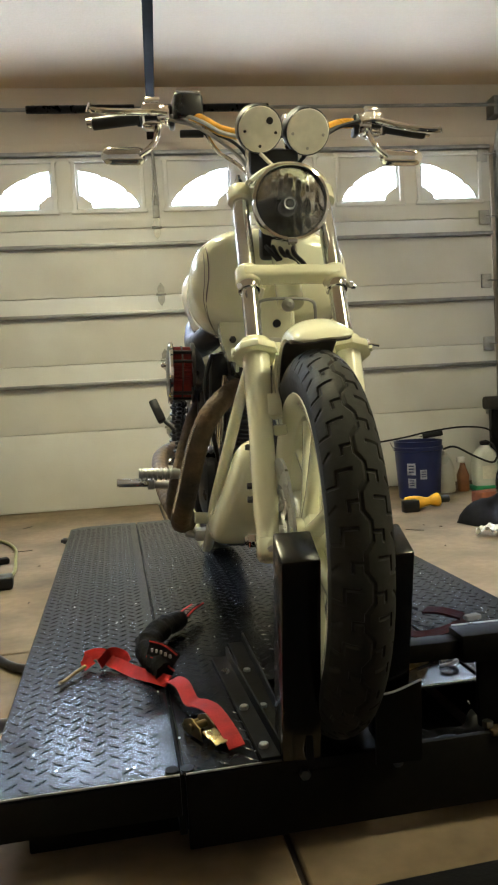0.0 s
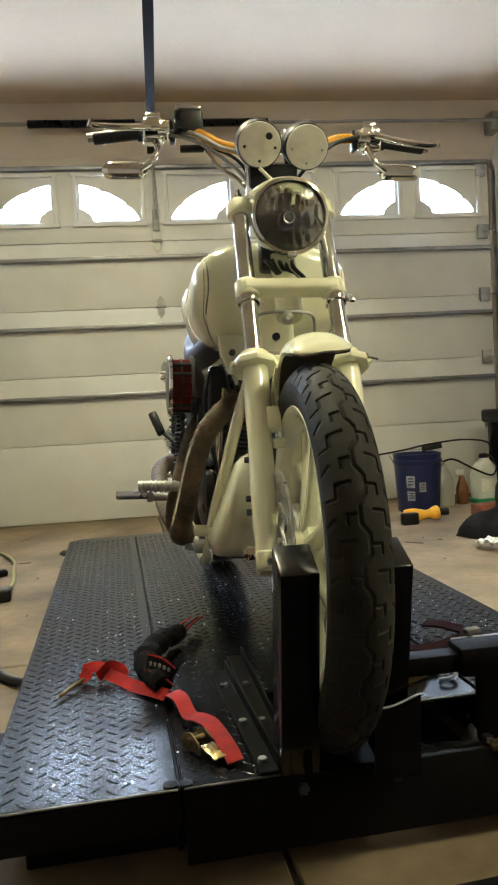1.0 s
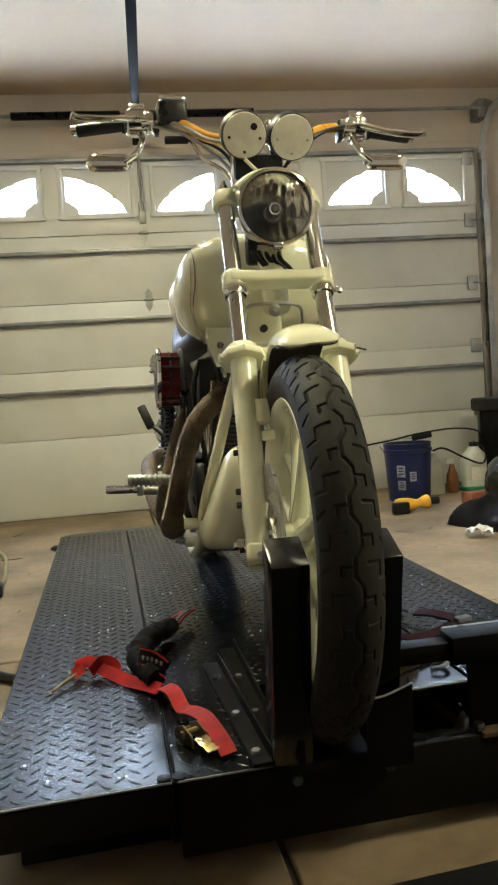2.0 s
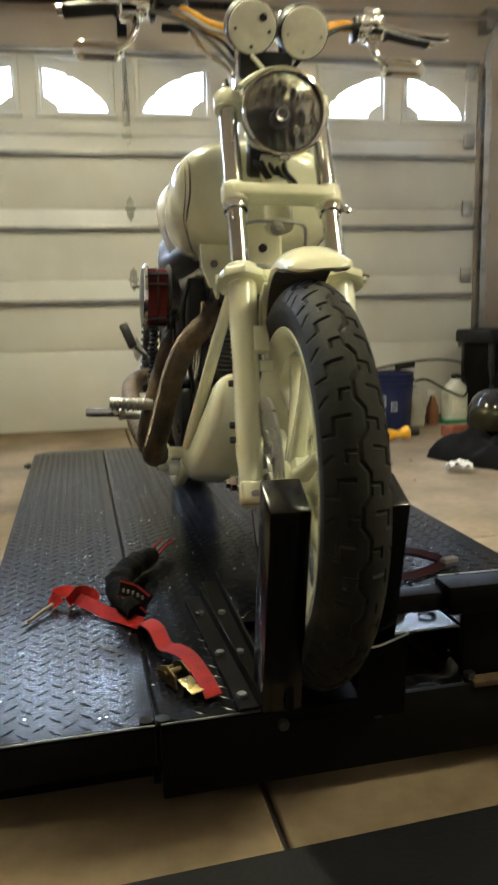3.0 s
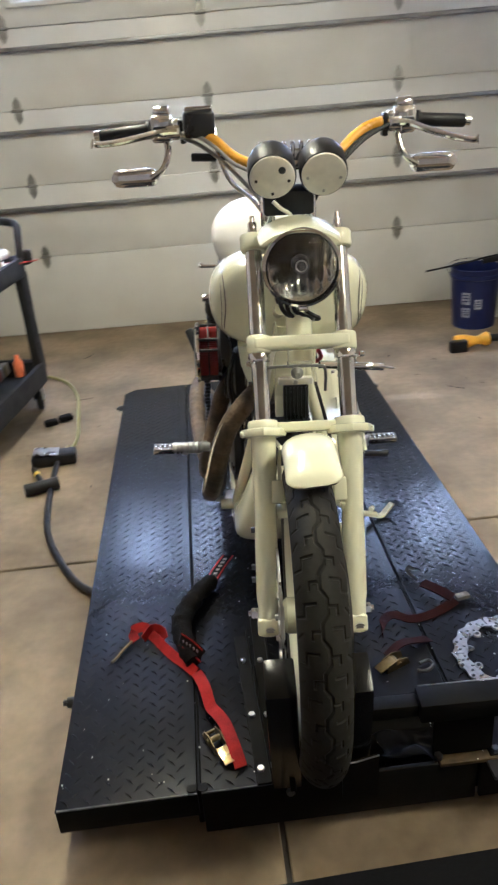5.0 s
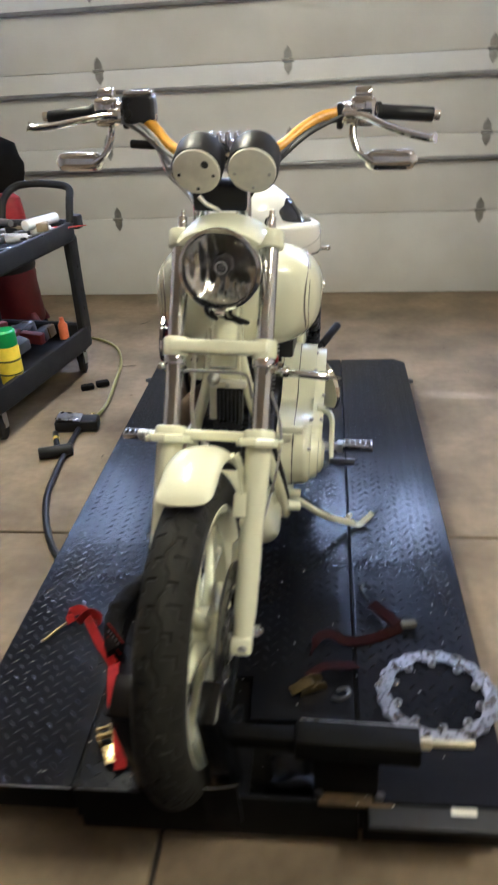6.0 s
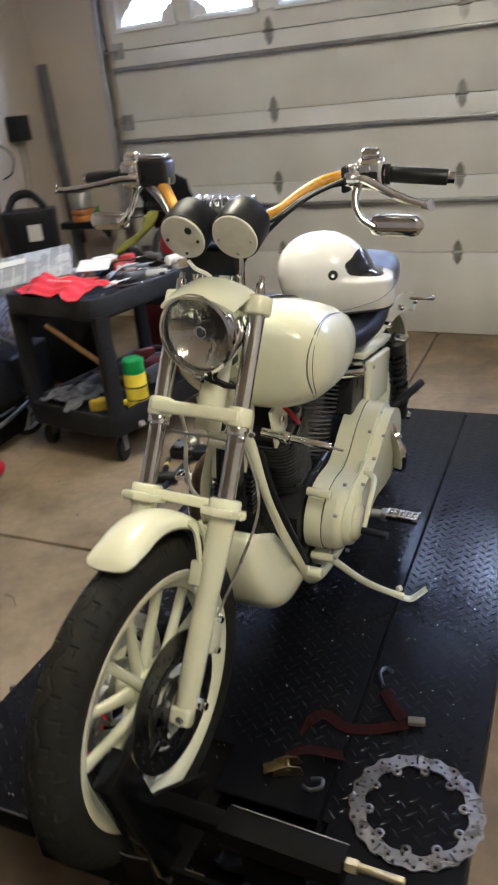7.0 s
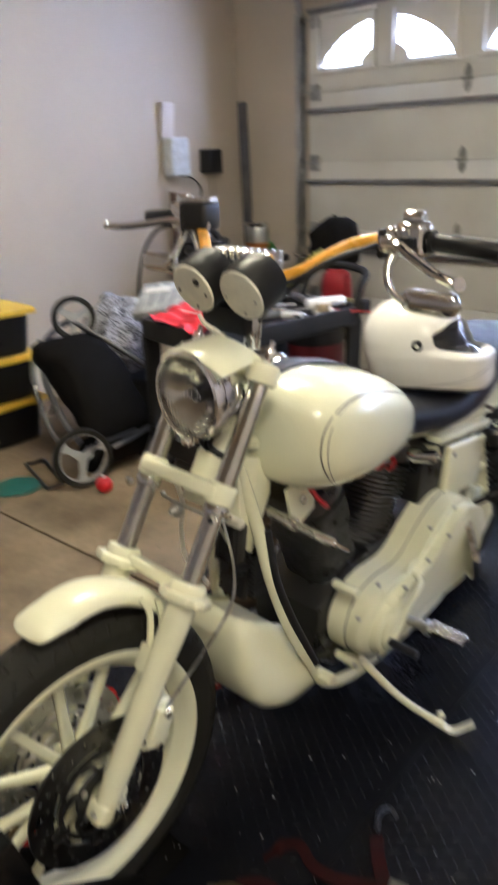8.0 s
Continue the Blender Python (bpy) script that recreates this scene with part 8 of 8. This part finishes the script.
for k in range(3):
    t = thing("storage_tote", pose(-3.02 + 0.01 * k, 2.66, 0.262 * k, 0, 0, 4 - 3 * k), "black storage tote with a yellow lid, stacked by the wall", "tote", "stacked totes")
    part("body", loft(B(), [superring(0, 0, z, a, a * 0.72, 24, 6, "xy") for z, a in ((0, 0.255), (0.01, 0.26), (0.222, 0.285))]), BLACKPLASTIC, t)
    part("lid", box(B(), (0, 0, 0.239), (0.60, 0.43, 0.036), bevel=0.010, seg=3), plastic((0.78, 0.50, 0.03)), t)
toy = thing("toy_box", pose(-3.05, 2.50, 0.784, 0, 0, 10), "pale bucket of brown and orange toys on the totes", "toy box")
part("tub", lathe(B(), [(0.09, 0), (0.11, 0.14), (0.115, 0.15), (0.105, 0.15)], seg=24), plastic((0.36, 0.38, 0.42)), toy)
for k in range(6):
    a = k * 1.05
    part("toy", lathe(B(), [(0.01, 0), (0.035, 0.02), (0.04, 0.05), (0.02, 0.08)], Matrix.Translation((0.05 * math.cos(a), 0.05 * math.sin(a), 0.13)), seg=12), plastic(((0.42, 0.22, 0.10), (0.75, 0.33, 0.05))[k % 2]), toy)
ball = thing("red_ball", pose(-1.825, 2.60, 0.0), "small red ball with a white cap on the floor", "ball")
part("ball_body", lathe(B(), [(0.004 + 0.038 * math.sin(math.pi * k / 14), 0.04 - 0.04 * math.cos(math.pi * k / 14)) for k in range(15)], seg=24), plastic((0.62, 0.015, 0.02)), ball)
part("cap", lathe(B(), [(0.010, 0.078), (0.010, 0.088), (0.006, 0.090)], Matrix.Identity(4), seg=12), WHITE, ball)
disc = tagged(part("teal_mat", lathe(B(), [(0.10, 0.0), (0.12, 0.003), (0.12, 0.007), (0.05, 0.009)], seg=32), plastic((0.02, 0.13, 0.12))), "flat teal plastic disc on the floor", "disc")
disc.matrix_world = pose(-2.22, 2.34, 0.0)
bm = B()
for a, b in (((-2.42, 2.52, 0.012), (-2.06, 2.42, 0.012)), ((-2.40, 2.62, 0.012), (-2.05, 2.51, 0.012)), ((-2.42, 2.52, 0.012), (-2.40, 2.62, 0.012)), ((-2.06, 2.42, 0.012), (-2.05, 2.51, 0.012))):
    cyl(bm, a, b, 0.010, seg=8)
tagged(part("steel_frame", bm, BLACKMETAL), "flat black steel tube frame on the floor", "tube frame")

# ---------------------------------------------------------------- bits of dirt, air hose and tools on the floor
bm = B()
rnd = random.Random(21)
for k in range(70):
    x, y = rnd.choice((rnd.uniform(-2.2, -0.7), rnd.uniform(0.75, 2.2))), rnd.uniform(0.9, 4.6)
    a, L = rnd.uniform(0, 6.28), rnd.choice((0.006, 0.008, 0.012, 0.05))
    dx, dy = L * math.cos(a), L * math.sin(a)
    sweep(bm, [(x - dx, y - dy, 0.0016), (x + 0.25 * dy, y - 0.25 * dx, 0.003), (x + dx, y + dy, 0.0016)], 0.0014, seg=5, per=3)
tagged(part("floor_debris", bm, mat("dry_dark_debris", (0.045, 0.034, 0.024), 0.9, vary=0.4, scale=40)), "dark dry bits and slivers on the concrete", "debris", kind="stuff")
bm = sweep(B(), [(-0.60, 1.97, 0.03), (-0.70, 2.06, 0.014), (-0.80, 2.22, 0.013), (-0.885, 2.42, 0.013), (-0.935, 2.68, 0.013), (-0.96, 2.90, 0.016), (-0.965, 3.0, 0.02)], 0.0125, seg=10)
tagged(part("air_hose", bm, BLACKPLASTIC), "black rubber air hose running under the lift", "air hose", "air hoses")
bm = sweep(B(), [(-0.93, 3.06, 0.03), (-0.92, 3.25, 0.02), (-0.97, 3.55, 0.012), (-1.03, 3.85, 0.012), (-1.15, 4.10, 0.012), (-1.35, 4.24, 0.012), (-1.6, 4.22, 0.012)], 0.008, seg=10)
tagged(part("yellow_hose", bm, plastic((0.26, 0.24, 0.07))), "yellow-green air hose across the floor", "air hose", "air hoses")
pedal = thing("foot_pedal", pose(-0.985, 3.04, 0.0, 0, 0, 8), "black air foot pedal with hose couplings", "foot pedal")
part("body", box(B(), (0, 0, 0.028), (0.20, 0.085, 0.055), bevel=0.012, seg=3), BLACKPLASTIC, pedal)
part("treadle", box(B(), (-0.03, -0.005, 0.066), (0.11, 0.075, 0.008), rot=(0, 8, 0), bevel=0.003), STEEL, pedal)
part("coupling", cyl(B(), (0.055, 0.03, 0.035), (0.060, 0.075, 0.035), 0.011, seg=10), BRASS, pedal)
hammer = thing("hammer", pose(-1.00, 2.80, 0.022, 0, 0, 0), "rubber mallet with a yellow-black handle on the floor", "hammer")
part("handle", cyl(B(), (-0.06, 0.15, 0.0), (0.01, 0.0, 0.006), 0.013, seg=12, bevel=0.003), BLACKPLASTIC, hammer)
part("head", cyl(B(), (-0.05, -0.06, 0.006), (0.085, -0.005, 0.006), 0.026, seg=18, bevel=0.004), BLACKPLASTIC, hammer)
part("grip_band", cyl(B(), (-0.035, 0.098, 0.001), (-0.022, 0.07, 0.003), 0.0142, seg=12), plastic((0.7, 0.5, 0.05)), hammer)
bm = B()
for p in ((-0.04, 0.0), (0.04, 0.02)):
    box(bm, (p[0], p[1], 0.016), (0.07, 0.045, 0.03), rot=(0, 0, 20 * p[0]), bevel=0.01)
ob = tagged(part("black_glove", bm, BLACKCLOTH), "crumpled black glove on the floor", "glove")
ob.matrix_world = pose(-1.06, 3.50, 0.0, 0, 0, 25)

# ---------------------------------------------------------------- the corner right of the door
bucket = thing("bucket", pose(1.405, 4.585, 0.0), "blue plastic bucket with white stickers on the floor", "bucket")
STICKER = mat("scuffed_pale_sticker", (0.26, 0.27, 0.33), 0.5, vary=0.4, scale=25)
BLUE = mat("blue_bucket_plastic", (0.008, 0.014, 0.075), 0.38, vary=0.15, scale=8)
part("pail", lathe(B(), [(0.05, 0.012), (0.128, 0.0), (0.132, 0.004), (0.150, 0.31), (0.158, 0.315), (0.158, 0.335), (0.151, 0.338), (0.153, 0.366), (0.157, 0.372), (0.148, 0.374), (0.128, 0.02), (0.05, 0.018)], seg=44), BLUE, bucket)
for ang, z, w, h in ((-128, 0.20, 0.055, 0.075), (-128, 0.11, 0.05, 0.06), (-98, 0.165, 0.042, 0.06)):
    bm = B()
    r0 = 0.1335 + 0.056 * z + 0.0012
    secs = []
    for k in range(7):
        a = radians(ang) + (k / 6 - 0.5) * w / r0
        secs.append([Vector((r0 * math.cos(a), r0 * math.sin(a), z - h / 2)), Vector((r0 * math.cos(a), r0 * math.sin(a), z + h / 2)), Vector(((r0 + 0.001) * math.cos(a), (r0 + 0.001) * math.sin(a), z + h / 2)), Vector(((r0 + 0.001) * math.cos(a), (r0 + 0.001) * math.sin(a), z - h / 2))])
    loft(bm, secs)
    st = part("sticker", bm, STICKER, bucket)
    bm = B()
    for j in range(3):
        a = radians(ang)
        box(bm, ((r0 + 0.0015) * math.cos(a), (r0 + 0.0015) * math.sin(a), z + h * (0.28 - 0.25 * j)), (0.0012, w * 0.6, h * 0.10), rot=(0, 0, ang))
    part("print_bar", bm, BLUE, st)
part("wire_handle", sweep(B(), [(-0.158, 0, 0.32), (-0.15, 0.10, 0.37), (-0.05, 0.165, 0.385), (0.08, 0.16, 0.385), (0.15, 0.09, 0.37), (0.158, 0, 0.32)], 0.0035, seg=8), STEEL, bucket)
spr = thing("weed_sprayer", pose(1.93, 4.74, 0.0), "white plastic jug sprayer with a green foot and black hose", "sprayer")
part("jug", loft(B(), [superring(0, 0, z, a, b, 24, 3.2, "xy") for z, a, b in ((0.03, 0.085, 0.06), (0.05, 0.09, 0.065), (0.20, 0.09, 0.065), (0.25, 0.07, 0.055), (0.285, 0.035, 0.035), (0.30, 0.03, 0.03))]), mat("milky_plastic", (0.62, 0.64, 0.58), 0.35, vary=0.1), spr)
part("foot", box(B(), (0, 0, 0.015), (0.20, 0.15, 0.03), bevel=0.01), plastic((0.02, 0.22, 0.09)), spr)
part("cap", lathe(B(), [(0.032, 0.30), (0.032, 0.325), (0.02, 0.33)], seg=16), BLACKPLASTIC, spr)
part("label", box(B(), (0, -0.0665, 0.12), (0.10, 0.004, 0.09), bevel=0.001), FACE, spr)
part("hose", sweep(B(), [(0.0, 0.0, 0.33), (0.05, -0.02, 0.30), (0.06, -0.05, 0.22), (0.0, -0.10, 0.19), (-0.12, -0.11, 0.24), (-0.25, -0.10, 0.31), (-0.33, -0.10, 0.30)], 0.007, seg=8), BLACKPLASTIC, spr)
part("spray_wand", sweep(B(), [(0.05, -0.02, 0.34), (0.0, -0.06, 0.41), (-0.2, -0.12, 0.44), (-0.45, -0.16, 0.425), (-0.62, -0.18, 0.40), (-0.85, -0.20, 0.375)], 0.006, seg=8), BLACKPLASTIC, spr)
part("trigger_grip", box(B(), (-0.42, -0.15, 0.405), (0.14, 0.022, 0.035), rot=(0, -6, 5), bevel=0.008), BLACKPLASTIC, spr)
jg = thing("milk_jug", pose(1.635, 4.73, 0.0), "translucent plastic jug on the floor", "jug")
part("jug_body", loft(B(), [superring(0, 0, z, a, a * 0.9, 24, 3, "xy") for z, a in ((0, 0.06), (0.01, 0.065), (0.17, 0.065), (0.22, 0.045), (0.25, 0.022), (0.262, 0.022))]), mat("cloudy_plastic", (0.50, 0.50, 0.42), 0.35, vary=0.1), jg)
part("jug_cap", lathe(B(), [(0.024, 0.262), (0.024, 0.28), (0.018, 0.282)], seg=16), plastic((0.6, 0.6, 0.55)), jg)
ob = thing("spray_bottle", pose(1.76, 4.72, 0.0), "clear spray bottle with orange liquid", "spray bottle")
part("bottle_body", loft(B(), [superring(0, 0, z, a, a * 0.8, 20, 2.8, "xy") for z, a in ((0, 0.036), (0.01, 0.04), (0.11, 0.04), (0.16, 0.022), (0.19, 0.015))]), plastic((0.20, 0.085, 0.03)), ob)
part("spray_head", box(B(), (-0.012, 0, 0.215), (0.06, 0.024, 0.04), bevel=0.008), WHITE, ob)
drill = thing("cordless_tool", pose(1.17, 4.13, 0.0, 0, 0, -6), "yellow and black cordless power tool lying on the floor", "power tool")
part("body", sweep(B(), [(-0.02, 0.0, 0.045), (0.08, 0.0, 0.045), (0.14, 0.005, 0.050), (0.185, 0.01, 0.055)], lambda q: 0.033 + 0.008 * math.sin(q * 9), seg=14), plastic((0.80, 0.42, 0.015)), drill)
part("battery", box(B(), (0.0, -0.055, 0.035), (0.10, 0.05, 0.07), rot=(0, 0, 10), bevel=0.01), BLACKPLASTIC, drill)
part("chuck", cyl(B(), (0.182, 0.01, 0.055), (0.245, 0.015, 0.055), 0.022, seg=16, bevel=0.005), BLACKPLASTIC, drill)
ob = tagged(part("brick_block", box(B(), (0, 0, 0.035), (0.20, 0.11, 0.07), rot=(0, 0, 12), bevel=0.008), mat("rust_red_block", (0.22, 0.075, 0.04), 0.8, vary=0.3, scale=20, bump=0.5)), "rust-red brick on the floor by the tools", "brick")
ob.matrix_world = pose(1.72, 4.22, 0.0)
# black helmet on a dropped jacket
hm = thing("black_helmet", pose(1.62, 3.66, 0.095, -6, 8, 235), "glossy black full-face helmet lying on a jacket", "helmet")
bm = loft(B(), [[Vector((0.15 * r * math.cos(t), 0.125 * r * math.sin(t), z)) for t in [2 * math.pi * i / 32 for i in range(32)]] for z, r in ((0.0, 0.80), (0.03, 0.94), (0.08, 1.0), (0.14, 0.99), (0.19, 0.87), (0.225, 0.66), (0.245, 0.38), (0.252, 0.1))])
part("shell", bm, DARKGLASS, hm, sharp=80)
bm = B()
secs = []
for z, g in ((0.075, 46), (0.11, 54), (0.15, 50), (0.185, 38)):
    rr = 1.03 - max(0, z - 0.14) * 3.2
    secs.append([Vector((0.155 * rr * math.cos(radians(-g + 2 * g * k / 16)), 0.129 * rr * math.sin(radians(-g + 2 * g * k / 16)), z)) for k in range(17)])
rings = [[bm.verts.new(p) for p in s] for s in secs]
for i in range(3):
    for j in range(16):
        bm.faces.new((rings[i][j], rings[i][j + 1], rings[i + 1][j + 1], rings[i + 1][j]))
bmesh.ops.solidify(bm, geom=bm.faces[:], thickness=0.003)
part("visor", bm, mat("amber_tinted_visor", (0.10, 0.095, 0.06), 0.05, metal=0.6, vary=0.1), hm, sharp=70)
bm = B()
bmesh.ops.create_grid(bm, x_segments=60, y_segments=46, size=1.0)
for v in bm.verts:
    u, w = v.co.x, v.co.y
    e = max(0.0, 1 - max(abs(u), abs(w)) ** 3)
    h = 0.20 * e ** 0.5 * (0.65 + 0.5 * noise.noise(Vector((u * 2.2, w * 2.2, 3.0)))) + 0.03 * e * noise.noise(Vector((u * 6, w * 6, 1)))
    rim = 1 + 0.16 * noise.noise(Vector((u * 1.7, w * 1.7, 9)))
    v.co = Vector((0.33 * u * rim, 0.32 * w * rim, 0.010 + max(0.0, h + 0.02 * e * noise.noise(Vector((u * 11, w * 9, 5))))))
bmesh.ops.solidify(bm, geom=bm.faces[:], thickness=0.006)
jk = tagged(part("jacket", bm, BLACKCLOTH, sharp=80), "black jacket dropped on the concrete floor", "jacket")
jk.matrix_world = pose(1.69, 3.44, 0.0, 0, 0, 20)
bm = B()
bmesh.ops.create_grid(bm, x_segments=16, y_segments=10, size=1.0)
for v in bm.verts:
    v.co = Vector((0.062 * v.co.x, 0.048 * v.co.y, 0.026 + 0.016 * math.cos(1.4 * v.co.x) + 0.030 * noise.noise(v.co * 2.6)))
ob = tagged(part("crumpled_paper", bm, WHITE), "crumpled white paper on the floor", "paper")
ob.matrix_world = pose(1.27, 3.27, 0.0, 0, 0, -25)
# black covered barrow of gear against the wall
gear = thing("tool_stand", pose(2.36, 4.72, 0, 0, 0, 8), "black tool stand hung with dark gear beside the door", "tool stand")
part("top_shelf", box(B(), (0, 0, 0.58), (0.72, 0.40, 0.09), bevel=0.02, seg=3), BLACKPLASTIC, gear)
part("lower_box", box(B(), (0.03, 0.02, 0.14), (0.60, 0.34, 0.28), bevel=0.02, seg=3), BLACKPLASTIC, gear)
for x in (-0.31, 0.31):
    for y in (-0.15, 0.15):
        part("stand_leg", box(B(), (x, y, 0.29), (0.035, 0.035, 0.50), bevel=0.004), BLACKMETAL, gear)
cover = part("dust_cover", loft(B(), [superring(0.012 * math.sin(4 * k), 0.0, z, a, b, 44, 4.5, "xy") for k, (z, a, b) in enumerate(((0.012, 0.375, 0.185), (0.10, 0.372, 0.190), (0.20, 0.365, 0.182), (0.30, 0.360, 0.185), (0.40, 0.352, 0.178), (0.48, 0.35, 0.180), (0.53, 0.34, 0.172)))]), FABRIC, gear, "black cloth cover hanging in folds")
jitter(cover, 0.030, 9, 6)
rnd = random.Random(3)
for k in range(6):
    x = -0.27 + 0.10 * k
    part("hanging_tool", sweep(B(), [(x, -0.21, 0.55), (x + 0.01, -0.215, 0.46), (x + rnd.uniform(-0.02, 0.02), -0.21, 0.33)], lambda q: 0.010 + 0.012 * q, seg=8), STEEL if k % 2 else BLACKPLASTIC, gear)
cloth2 = B()
bmesh.ops.create_grid(cloth2, x_segments=14, y_segments=30, size=1.0)
for v in cloth2.verts:
    v.co = Vector((0.16 * v.co.x, 0.03 * math.sin(6 * v.co.x + v.co.y), 0.32 * v.co.y))
bmesh.ops.solidify(cloth2, geom=cloth2.faces[:], thickness=0.004)
ob = tagged(part("white_towel", cloth2, mat("white_towel_cloth", (0.70, 0.66, 0.64), 0.9, vary=0.1, scale=20, bump=0.5)), "white towel hanging over the tool stand", "towel")
ob.matrix_world = pose(2.36, 4.44, 0.95, 0, 8, 20)
bm = sweep(B(), [(2.27, 4.50, 0.625), (2.27, 4.50, 0.9), (2.27, 4.49, 1.28)], 0.014, seg=8)
sweep(bm, [(2.27, 4.49, 1.28), (2.35, 4.46, 1.28), (2.45, 4.44, 1.28)], 0.012, seg=8)
tagged(part("towel_stand", bm, BLACKMETAL), "thin black post on the tool stand carrying the towel", "stand")


# ---------------------------------------------------------------- pieces that were modelled together become parts of their own
def split(ob, rest=""):
    """Gives each loose piece of a part its own object beside it."""
    bm = bmesh.new()
    bm.from_mesh(ob.data)
    todo, groups = set(bm.verts), []
    while todo:
        stack, seen = [todo.pop()], set()
        while stack:
            v = stack.pop()
            seen.add(v)
            for e in v.link_edges:
                o = e.other_vert(v)
                if o in todo:
                    todo.discard(o)
                    stack.append(o)
        groups.append(seen)
    groups.sort(key=lambda g: -len(g))
    for g in groups[1:]:
        b2 = bm.copy()
        keep = {v.index for v in g}
        b2.verts.ensure_lookup_table()
        bmesh.ops.delete(b2, geom=[v for v in b2.verts if v.index not in keep], context="VERTS")
        me = bpy.data.meshes.new(rest or ob.name.split(".")[0])
        b2.to_mesh(me)
        b2.free()
        for m in ob.data.materials:
            me.materials.append(m)
        twin = new(rest or ob.name.split(".")[0], me)
        twin.parent, twin.matrix_basis = ob.parent, ob.matrix_basis
        if "label" in ob.keys() and ob.parent is not None:
            twin["label"] = ob["label"]
    bmesh.ops.delete(bm, geom=[v for g in groups[1:] for v in g], context="VERTS")
    bm.to_mesh(ob.data)
    bm.free()


for ob in list(bpy.data.objects):
    base = ob.name.split(".")[0]
    if ob.type == "MESH" and base in ("clamp_ring", "regulator", "wiring_box", "plug_lead", "cover_bolt", "engine_hose", "bearing_plate", "fork_cap", "strut_bolt", "shock_bolt", "cover_screw", "mount_bolt", "caliper_bolt", "pinch_bolt", "screw", "engine_mount", "cable", "pushrod_tube", "hanger", "axle_nut", "hook", "piping", "webbing", "lettering", "print_bar", "caster_fork", "side_rail"):
        split(ob)
